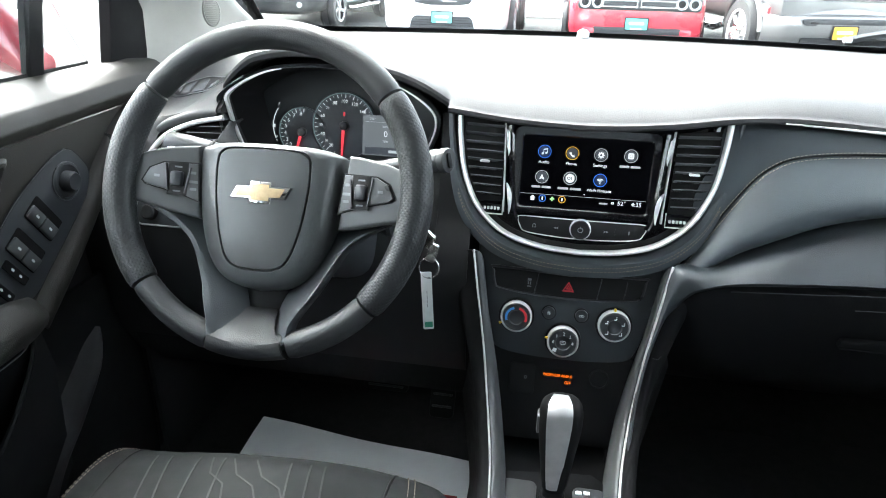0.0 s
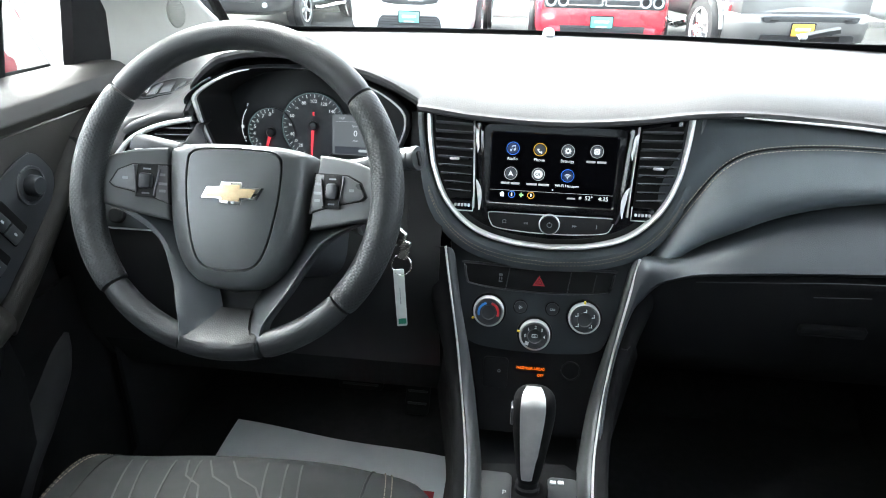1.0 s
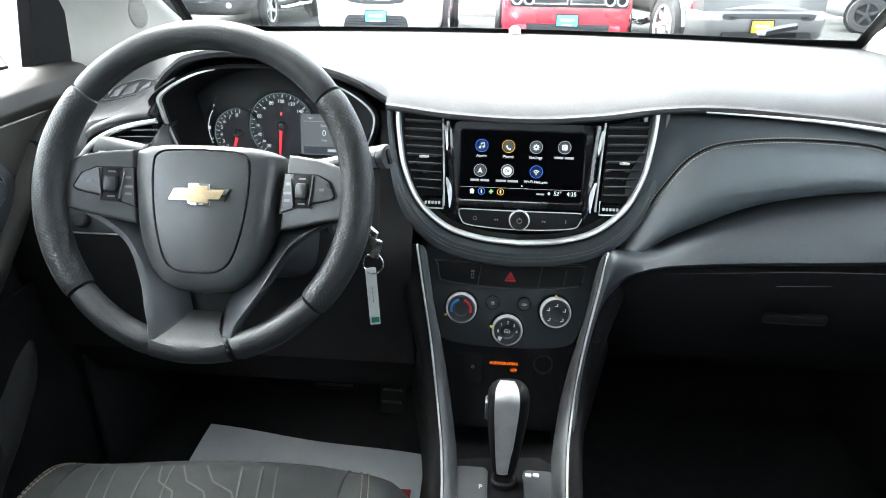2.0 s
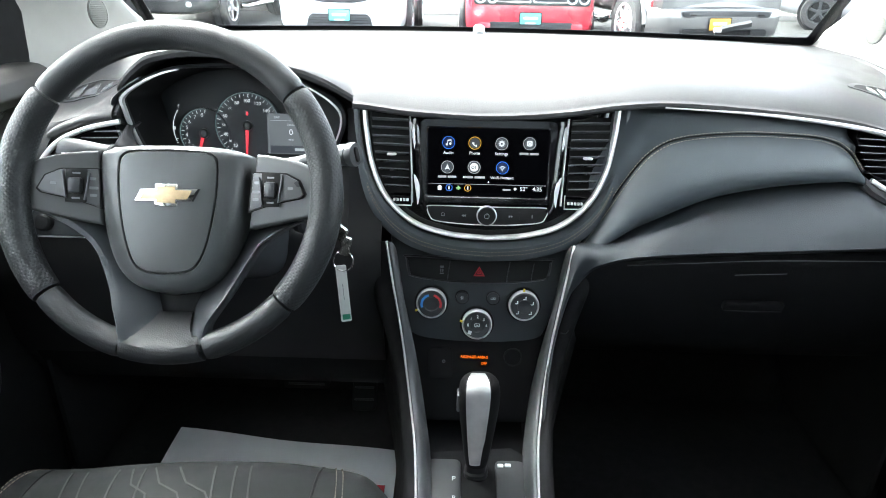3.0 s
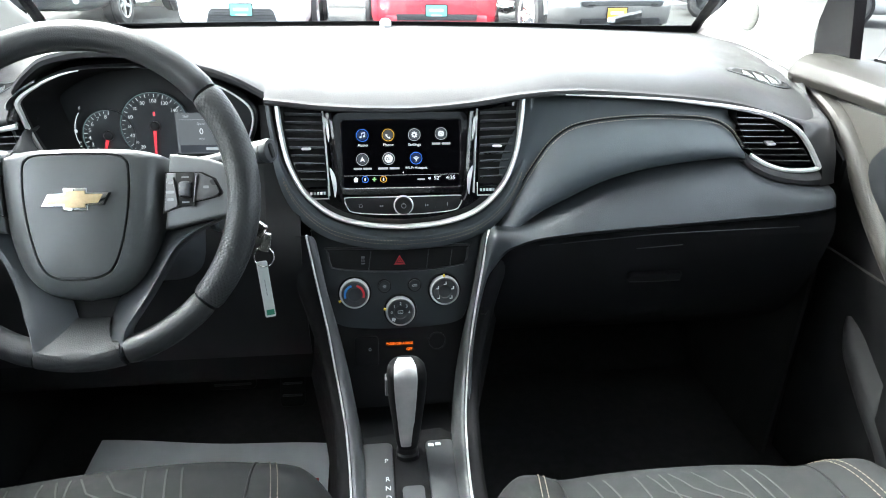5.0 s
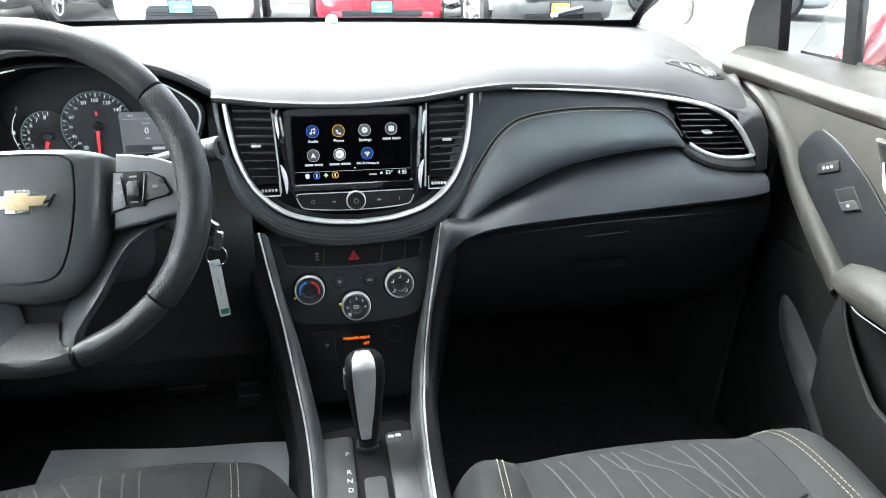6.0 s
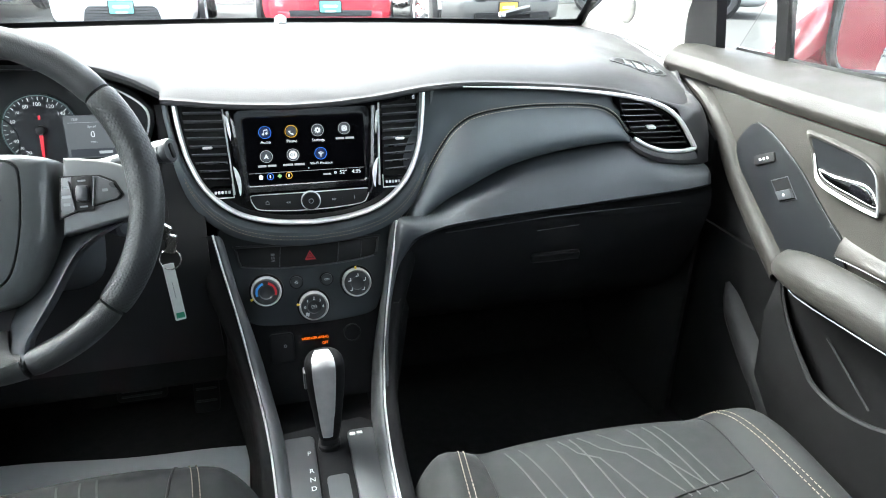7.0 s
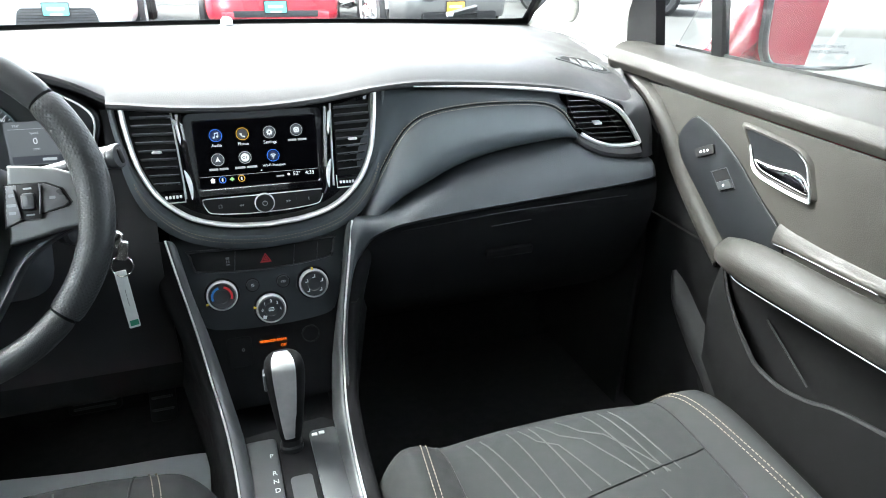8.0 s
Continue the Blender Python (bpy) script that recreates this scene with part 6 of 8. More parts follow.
# lighting switch beside the column
sw = thing("light_switch", (-0.60, -0.02, 0.86), "black lighting switch panel with a bright lower edge", "switch panel")
LS = face_frame(-0.590, -0.034, 0.882, 0.4)
part("panel", slab(rrect(0.085, 0.036, 0.010, 4), 0.006, LS, 0.002), M_SMOOTH, sw)
part("panel_edge", frame_slab(rrect(0.090, 0.041, 0.012, 4), rrect(0.085, 0.036, 0.010, 4), 0.004, LS, 0.001), M_SILVER, sw)
part("switch_knob", lathe([(0.012, 0.0), (0.0115, 0.008), (0.009, 0.010), (0, 0.010)], LS @ T(-0.020, 0, 0.006), 24), M_DARK, sw)

# ---- pillars ----
for s in (-1, 1):
    pil = thing("windscreen_pillar", (s * 0.70, 0.35, 1.07), "pale grey windscreen pillar trim with a round speaker grille", "pillar", "windscreen pillars")
    front = spl([(0.655, 0.505, 1.066), (0.658, 0.498, 1.092), (0.672, 0.41, 1.157), (0.655, 0.20, 1.30), (0.62, -0.10, 1.50)], 8)
    rear = spl([(0.742, 0.215, 1.030), (0.744, 0.215, 1.060), (0.745, 0.218, 1.155), (0.715, 0.05, 1.36), (0.66, -0.20, 1.54)], 8)
    rows = []
    for a, b in zip(front, rear):
        row = []
        for k in np.linspace(0, 1, 13):
            p = a.lerp(b, k)
            n = Vector((-0.9, -0.45, 0.1)).normalized()
            p = p + n * (0.012 * math.sin(math.pi * k))
            if k == 0:
                p = p + Vector((0.008, 0.006, 0))
            row.append(Vector((s * p.x, p.y, p.z)))
        rows.append(row)
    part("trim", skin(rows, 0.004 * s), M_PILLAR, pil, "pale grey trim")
    base = Vector((s * 0.655, 0.292, 1.133))
    n = Vector((-s * 0.72, -0.68, 0.1)).normalized()
    zax = n
    xax = Vector((0, 0, 1)).cross(zax).normalized()
    m = Matrix((xax, zax.cross(xax), zax)).transposed().to_4x4()
    m.translation = base
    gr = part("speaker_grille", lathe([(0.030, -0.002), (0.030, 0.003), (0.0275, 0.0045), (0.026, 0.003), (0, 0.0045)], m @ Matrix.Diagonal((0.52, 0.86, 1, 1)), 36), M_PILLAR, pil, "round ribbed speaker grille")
    for k in range(13):
        v = -0.024 + 0.004 * k
        w = math.sqrt(max(0.0, 0.026 ** 2 - v * v))
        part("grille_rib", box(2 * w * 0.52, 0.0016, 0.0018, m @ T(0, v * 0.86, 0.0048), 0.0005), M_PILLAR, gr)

# ---- doors ----
ridge_line = [(0.15, 1.042), (0.06, 1.010), (-0.005, 0.958), (-0.055, 0.905), (-0.125, 0.845), (-0.19, 0.795)]


def door(s):
    side = "driver's" if s < 0 else "passenger's"
    d = thing("front_door", (s * 0.72, -0.4, 0.36), "closed front door, dark grained trim inside, red paint outside", "car door", "front doors")
    D = Matrix(((0, 0, -s, s * 0.70), (1, 0, 0, 0), (0, 1, 0, 0), (0, 0, 0, 1)))
    yf = fn([(z, y) for y, z in reversed(ridge_line)], 6)
    xin = fn([(0.36, 0.722), (0.5, 0.716), (0.66, 0.718), (0.74, 0.714), (0.80, 0.706), (0.86, 0.7065), (0.94, 0.7060), (1.0, 0.7065), (1.046, 0.708)], 6)
    rows = []
    for k in np.linspace(0, 1, 40) ** 1.3:
        row = []
        for z in np.linspace(1.028, 0.78, 18):
            y0 = yf(z)
            row.append(Vector((s * (xin(z) + (0.006 if k == 0 else 0)), y0 + (-1.0 - y0) * k, z - 0.016 * k)))
        rows.append(row)
    part("upper_panel", skin(rows, 0.006 * s), M_DOOR, d, "grained dark upper trim")
    rows = [[Vector((s * (xin(z) - 0.002), y, z)) for z in np.linspace(0.80, 0.37, 14)] for y in np.linspace(0.02, -1.0, 16)]
    # colour holds the shade below the armrest
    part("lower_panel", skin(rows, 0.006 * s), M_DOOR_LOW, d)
    rows = [[Vector((s * (0.725 + 0.01 * k), y, z)) for z in np.linspace(1.02 + 0.03 * max(0.0, y), 0.37, 10)] for k, y in enumerate((-0.2, 0.0, 0.12, 0.30, 0.48))]
    part("front_jamb", skin(rows, 0.006 * s), M_DARK, d)
    ridge = spl([Vector(q) for q in ridge_line], 6)
    rows = []
    for i, q in enumerate(ridge):
        t_ = (ridge[min(i + 1, len(ridge) - 1)] - ridge[max(i - 1, 0)]).normalized()
        f_ = Vector((-t_.y, t_.x))
        k = 0.45 + 0.55 * min(1.0, i / 14)
        rows.append([Vector((s * x, q.x + f_.x * d_ * k, q.y + f_.y * d_ * k)) for d_, x in ((-0.014, 0.712), (-0.011, 0.701), (-0.005, 0.6935), (0.004, 0.6905), (0.014, 0.6925), (0.026, 0.700), (0.037, 0.712), (0.046, 0.730), (0.050, 0.755))])
    part("front_ridge", skin(rows, 0.004 * s), M_DOOR, d)
    part("door_seal", tube(spl([(s * 0.690, 0.150, 1.030), (s * 0.695, 0.085, 0.990), (s * 0.702, 0.040, 0.930)], 6), 0.007, 8), M_SEAL, d, "grey rubber door seal")
    # sill below the glass
    rows = []
    for y in np.linspace(0.155, -1.0, 28):
        tip = max(0.0, (y - 0.0) / 0.155)
        x0 = 0.700 - 0.036 * tip ** 1.5
        z0 = 1.036 - 0.012 * max(0, -y) + 0.014 * tip
        pts = [Vector((s * (x0 + 0.010), y, z0 - 0.008)), Vector((s * (x0 + 0.003), y, z0 + 0.001)), Vector((s * x0, y, z0 + 0.006)), Vector((s * (x0 + 0.001), y, z0 + 0.011)), Vector((s * (x0 + 0.007), y, z0 + 0.024)), Vector((s * (x0 + 0.013), y, z0 + 0.029)), Vector((s * (x0 + 0.040), y, z0 + 0.039)), Vector((s * 0.785, y, 1.081 + 0.012 * max(0, -y)))]
        rows.append(spl(pts, 3))
    part("sill", skin(rows, -0.005 * s), M_DOOR, d, "dark padded window sill")
    part("sill_tip", box(0.018, 0.020, 0.026, T(s * 0.676, 0.156, 1.056) @ pose(0, 0, 0, 8, 0, 0), 0.008, 3), M_DOOR, d)
    part("weather_strip", sweep([(s * 0.788, 0.12, 1.082), (s * 0.788, -0.4, 1.087), (s * 0.786, -1.0, 1.094)], [(-0.003, -0.003), (0.003, -0.003), (0.002, 0.003), (-0.002, 0.003)], (0, 0, 1)), M_DARK, d)
    # window surround
    part("front_post", sweep([(s * 0.752, 0.166, 1.05), (s * 0.752, 0.190, 1.20), (s * 0.725, 0.05, 1.37), (s * 0.675, -0.2, 1.52)], [(-0.050, -0.012), (0.048, -0.012), (0.048, 0.008), (-0.03, 0.010), (-0.050, 0.006)], (-s, 0, 0.15)), M_CAVE, d, "black window surround")
    part("divider", sweep([(s * 0.792, 0.003, 1.065), (s * 0.782, 0.018, 1.175), (s * 0.735, 0.030, 1.33)], [(-0.017, -0.006), (0.017, -0.006), (0.017, 0.004), (0.012, 0.008), (-0.012, 0.008), (-0.017, 0.004)], (-s, 0, 0.2)), M_CAVE, d, "black window divider")
    part("roof_rail", sweep([(s * 0.69, -0.10, 1.47), (s * 0.655, -0.35, 1.545), (s * 0.65, -1.0, 1.55)], [(-0.02, -0.015), (0.02, -0.015), (0.02, 0.015), (-0.02, 0.015)], (-s, 0, 0.4)), M_DARK, d)
    rows = [[Vector((s * (0.79 - 0.13 * k ** 1.3), y1 + (y2 - y1) * k, 1.085 + 0.44 * k)) for y1, y2 in ((0.12, -0.22), (-0.15, -0.35), (-0.5, -0.6), (-1.0, -1.0))] for k in np.linspace(0, 1, 8)]
    pane = part("window_pane", skin(rows, 0.004), M_GLASS, d, "clear side glass")
    pane.visible_shadow = False
    # smooth leaf-shaped plate with the switches
    plate = [Vector(p) for p in ((-0.069, 0.998), (-0.044, 0.976), (-0.035, 0.953), (-0.051, 0.922), (-0.085, 0.896), (-0.116, 0.873), (-0.150, 0.849), (-0.182, 0.828), (-0.243, 0.822), (-0.295, 0.838), (-0.288, 0.862), (-0.275, 0.887), (-0.238, 0.910), (-0.205, 0.934), (-0.170, 0.958), (-0.111, 0.987))]
    po = spl(plate, 3, True)
    # same plate on both doors; the difference in light is put into its colour
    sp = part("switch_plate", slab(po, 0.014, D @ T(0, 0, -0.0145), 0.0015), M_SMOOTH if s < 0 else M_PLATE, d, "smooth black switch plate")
    part("plate_gap", sweep([D @ Vector((p.x, p.y, -0.0028)) for p in po], [(-0.0014, -0.001), (0.0014, -0.001), (0.0014, 0.0010), (-0.0014, 0.0010)], (-s, 0, 0), closed=True), M_DARK, sp)
    part("plate_edge", tube(spl([D @ Vector((a_, b_, -0.001)) for a_, b_ in ((-0.072, 0.9995), (-0.112, 0.9885), (-0.171, 0.9595), (-0.206, 0.9355), (-0.240, 0.9115), (-0.276, 0.887))], 5), 0.0005, 6), M_SMOOTH, sp, "thin bright edge")
    if s > 0:
        lk = D @ T(-0.105, 0.9505, -0.0008) @ pose(0, 0, 0, 0, 0, 154)
        b = part("lock_switch", slab(rrect(0.044, 0.015, 0.003, 3), 0.003, lk, 0.001), M_DARK, sp)
        for k in (-1, 0, 1):
            part("switch_mark", slab(circle(0.0022, 10, 0.008 * k, 0), 0.0004, lk @ T(0, 0, 0.003)), M_WHITE_INK, b)
        qd = [Vector(q) for q in ((-0.129, 0.922), (-0.158, 0.938), (-0.184, 0.913), (-0.156, 0.898))]
        # dark slab paints the shade of a recess; the plate isn't cut
        b = part("window_switch", slab(qd, 0.0010, D @ T(0, 0, -0.0009), 0.0004), M_CAVE, sp, "window switch on a dark patch for its recess shade")
        part("switch_frame", frame_slab([Vector((-0.1567, 0.918)) + (q - Vector((-0.1567, 0.918))) * 1.08 for q in qd], qd, 0.0014, D @ T(0, 0, -0.0009), 0.0004), M_SMOOTH, b)
        low = [qd[0].lerp(qd[3], 0.52), qd[1].lerp(qd[2], 0.52), qd[1].lerp(qd[2], 0.96), qd[0].lerp(qd[3], 0.96)]
        mid_ = sum(low, Vector((0, 0))) / 4
        part("switch_lever", slab([mid_ + (q - mid_) * 0.92 for q in low], 0.0045, D @ T(0, 0, -0.0006), 0.0012), M_SMOOTH, b)
        part("switch_mark", slab(circle(0.0022, 10, mid_.x, mid_.y), 0.0004, D @ T(0, 0, 0.0040)), M_WHITE_INK, b)
    else:
        mk = D @ T(-0.082, 0.956, -0.0008)
        b = part("mirror_control", lathe([(0.026, 0), (0.026, 0.002), (0.0235, 0.003), (0.0225, 0.0008), (0.0150, 0.0008), (0.0140, 0.011), (0.0115, 0.0145), (0.004, 0.0138), (0, 0.0138)], mk, 32), M_SMOOTH, sp, "round mirror control knob")
        part("control_ring", frame_slab(circle(0.0272, 32), circle(0.0255, 32), 0.0022, mk, 0.0005), M_BTN, b)
        for a, c in ((-0.138, 0.921), (-0.179, 0.893)):
            wn_ = D @ T(a, c, -0.0008) @ pose(0, 0, 0, 0, 0, 33)
            # flat dark slab gives the levers' well its shade
            b = part("window_switch", slab(rrect(0.034, 0.060, 0.003, 3), 0.0012, wn_), M_CAVE, sp, "pair of window switches")
            for e in (-1, 1):
                part("switch_lever", box(0.019, 0.027, 0.005, wn_ @ T(-0.006, e * 0.0145, 0.002) @ pose(0, 0, 0, 0, -8, 0), 0.002), M_HUB, b)
                part("switch_mark", slab(rrect(0.003, 0.006, 0.001, 3, -0.006, e * 0.0145), 0.0004, wn_ @ T(0, 0, 0.0050)), M_WHITE_INK, b)
        for a, c, w_ in ((-0.204, 0.873, 0.046), (-0.228, 0.857, 0.034)):
            lk = D @ T(a, c, -0.0008) @ pose(0, 0, 0, 0, 0, 33 - 90)
            b = part("lock_switch", slab(rrect(w_, 0.012, 0.002, 3), 0.003, lk, 0.001), M_CAVE, sp)
            for k in (-1, 1):
                part("switch_mark", slab(rrect(0.005, 0.003, 0.001, 3, 0.008 * k, 0), 0.0004, lk @ T(0, 0, 0.003)), M_WHITE_INK, b)
    # armrest
    rings = []
    for y, k, dz, dip in ((-0.203, 0.10, -0.010, 0), (-0.207, 0.42, -0.009, 0.010), (-0.220, 0.68, -0.006, 0.022), (-0.252, 0.88, -0.003, 0.030), (-0.290, 0.97, 0.0, 0.034), (-0.34, 1.0, 0.001, 0.032), (-0.43, 1.0, 0.002, 0.030), (-0.455, 1.0, 0.003, 0.018), (-0.470, 1.0, 0.003, 0.004), (-0.49, 1.0, 0.004, 0.0), (-0.6, 1.0, 0.006, 0), (-0.95, 1.0, 0.006, 0)):
        c = Vector((0.690, 0.828))
        ring = spl([c + (Vector(p) - c) * k for p in ((0.716, 0.866 - dip), (0.694, 0.867 - dip), (0.676, 0.868 - 0.8 * dip), (0.670, 0.868), (0.654, 0.864), (0.637, 0.850), (0.632, 0.834), (0.640, 0.815), (0.652, 0.806), (0.680, 0.800), (0.716, 0.795))], 3, True)
        rings.append([Vector((s * p.x, y, p.y + dz)) for p in ring])
    arm = part("armrest", loft(rings), M_ARM, d, "padded grained armrest")
    part("armrest_seam", tube(spl([(s * 0.694, -0.212, 0.822), (s * 0.668, -0.232, 0.812), (s * 0.652, -0.262, 0.8065), (s * 0.6435, -0.30, 0.8075), (s * 0.6425, -0.4, 0.810), (s * 0.6425, -0.6, 0.815)], 6), 0.0010, 6), M_SLAT, arm, "thin bright seam")
    rows = []
    for y, hi, lo_ in ((-0.277, 0.889, 0.862), (-0.290, 0.8865, 0.863), (-0.310, 0.8845, 0.864), (-0.355, 0.882, 0.865), (-0.40, 0.882, 0.866), (-0.45, 0.882, 0.867), (-0.55, 0.884, 0.871), (-0.70, 0.886, 0.878)):
        rows.append(spl([Vector((s * w, y, z)) for w, z in ((0.7085, hi + 0.004), (0.7045, hi), (0.7005, hi - 0.007), (0.6975, lo_ + 0.006), (0.6975, lo_ + 0.001), (0.7005, lo_), (0.712, lo_ - 0.001))], 3))
    band_ = part("grab_band", skin(rows, 0.003 * s), M_DOOR, d, "soft rounded rim over the grab recess")
    part("grab_line", tube(spl([(s * 0.6972, -0.281, 0.8615), (s * 0.6972, -0.310, 0.8635), (s * 0.6972, -0.36, 0.8645), (s * 0.6972, -0.45, 0.8665)], 5), 0.0008, 6), M_SLAT, band_)
    # inner handle
    hole = spl([Vector(p) for p in ((-0.180, 1.003), (-0.204, 1.004), (-0.232, 1.002), (-0.256, 1.000), (-0.278, 0.996), (-0.295, 0.986), (-0.305, 0.966), (-0.313, 0.945), (-0.292, 0.944), (-0.270, 0.946), (-0.246, 0.948), (-0.226, 0.951), (-0.210, 0.957), (-0.203, 0.966), (-0.192, 0.985))], 4, True)
    c = Vector((-0.252, 0.976))
    grow = [c + (p - c) * 1.10 + Vector((0, 0.002)) for p in hole]
    wide_q = [c + (p - c) * 1.22 + Vector((0, 0.003)) for p in hole]
    hb = part("handle_surround", loft([[D @ Vector((p.x, p.y, w)) for p in loop] for loop, w in ((wide_q, -0.0085), ([a.lerp(b, 0.35) for a, b in zip(wide_q, grow)], -0.0045), (grow, -0.0015), ([a.lerp(b, 0.6) for a, b in zip(grow, hole)], -0.0018), (hole, -0.0045))], caps=False), M_DOOR, d, "raised soft surround")
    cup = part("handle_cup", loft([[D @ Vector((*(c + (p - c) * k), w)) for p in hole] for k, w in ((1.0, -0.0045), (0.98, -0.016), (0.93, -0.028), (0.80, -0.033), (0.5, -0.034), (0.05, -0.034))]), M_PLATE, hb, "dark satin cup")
    part("cup_disc", lathe([(0.026, 0.0), (0.0255, 0.002), (0, 0.0025)], D @ T(-0.262, 0.982, -0.0335), 28), M_DOOR, cup)
    paddle = spl([Vector(p) for p in ((-0.206, 0.967), (-0.226, 0.9665), (-0.250, 0.9675), (-0.276, 0.9705), (-0.292, 0.969), (-0.304, 0.962), (-0.311, 0.949), (-0.303, 0.9455), (-0.272, 0.9480), (-0.240, 0.9510), (-0.216, 0.9560))], 4, True)
    lever = part("handle_lever", slab(paddle, 0.008, D @ T(0, 0, -0.0105), 0.003, 3, 0.0015), M_CHROME, hb, "chrome release lever")
    # dark patch holds the lever's shadow and dark reflection as colour
    shade_outline = spl([Vector(p) for p in ((-0.268, 0.9645), (-0.284, 0.9650), (-0.297, 0.9600), (-0.304, 0.9505), (-0.285, 0.9510), (-0.268, 0.9530))], 3, True)
    part("lever_shade", slab(shade_outline, 0.0012, D @ T(0, 0, -0.0015), 0.0004), M_GLOSS, lever)
    bz = spl([D @ Vector(p) for p in ((-0.192, 0.985, -0.003), (-0.2015, 0.967, -0.002), (-0.2085, 0.956, -0.001), (-0.224, 0.9475, 0.000), (-0.252, 0.9430, 0.000), (-0.290, 0.9395, 0.000), (-0.318, 0.9385, -0.001))], 5)
    part("handle_bezel", tube(bz, 0.0027, 8, up=(-s, 0.01, 0), scale=[0.35 + 0.65 * min(1.0, i / 12) for i in range(len(bz))]), M_SILVER, hb, "bright lower bezel")
    bz = spl([D @ Vector(p) for p in ((-0.318, 0.9385, -0.001), (-0.3135, 0.952, -0.002), (-0.3065, 0.968, -0.002), (-0.297, 0.986, -0.002), (-0.279, 0.997, -0.003))], 5)
    part("handle_bezel", tube(bz, 0.0022, 8, up=(-s, 0.01, 0), scale=[1.0 - 0.6 * i / len(bz) for i in range(len(bz))]), M_SLAT, hb)
    # map pocket lip
    lip = spl([(s * 0.706, -0.190, 0.790), (s * 0.694, -0.220, 0.756), (s * 0.684, -0.262, 0.722), (s * 0.680, -0.300, 0.694), (s * 0.679, -0.324, 0.679), (s * 0.678, -0.370, 0.674), (s * 0.677, -0.418, 0.684), (s * 0.678, -0.491, 0.708), (s * 0.68, -0.70, 0.735), (s * 0.68, -0.95, 0.74)], 6)
    part("pocket_lip", sweep(lip, [(-0.0032, -0.02), (-0.0032, 0.002), (0, 0.004), (0.0032, 0.002), (0.0032, -0.02)], (-s * 0.6, 0, 1), scale=[0.35 + 0.65 * min(1.0, i / 20) for i in range(len(lip))]), M_DARK, d)
    rows = [[q_, Vector((s * 0.684, q_.y - 0.01, q_.z - 0.06)), Vector((s * 0.696, q_.y - 0.01, q_.z - 0.16)), Vector((s * 0.71, q_.y, q_.z - 0.24))] for q_ in lip]
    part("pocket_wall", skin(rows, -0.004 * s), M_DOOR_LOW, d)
    part("pocket_fold", tube(spl([(s * 0.704, -0.300, 0.742), (s * 0.700, -0.350, 0.716), (s * 0.694, -0.400, 0.692)], 5), 0.0016, 6), M_DARK, d)
    blade_l = spl([Vector(q) for q in ((-0.070, 0.712), (-0.082, 0.688), (-0.110, 0.650), (-0.160, 0.601), (-0.215, 0.555), (-0.26, 0.49), (-0.29, 0.40))], 5)
    blade_r = spl([Vector(q) for q in ((-0.078, 0.716), (-0.112, 0.708), (-0.155, 0.683), (-0.205, 0.650), (-0.262, 0.602), (-0.31, 0.53), (-0.34, 0.42))], 5)
    rows = []
    for i, (a, b) in enumerate(zip(blade_l, blade_r)):
        f = min(1.0, 0.15 + i / 10)
        b = a.lerp(b, 0.7)
        rows.append([Vector((s * (0.7165 - f * dx), a.x + (b.x - a.x) * k, a.y + (b.y - a.y) * k)) for k, dx in ((0, 0.0), (0.02, 0.010), (0.10, 0.018), (0.28, 0.022), (0.5, 0.021), (0.72, 0.015), (0.9, 0.006), (1.0, 0.0))])
    part("speaker_edge", skin(rows, 0.003 * s), M_DARK, d, "curved lower trim blade")
    # outer skin
    rows = [[Vector((s * x, y, z)) for x, z in ((0.794, 1.066), (0.815, 1.045), (0.85, 0.9), (0.86, 0.7), (0.84, 0.45), (0.81, 0.35))] for y in np.linspace(0.35, -1.05, 12)]
    part("outer_skin", skin(rows, 0.004 * s), M_PAINT_RED, d, "deep red painted door skin")
    return d


door(-1).location.z -= 0.018
door(1)

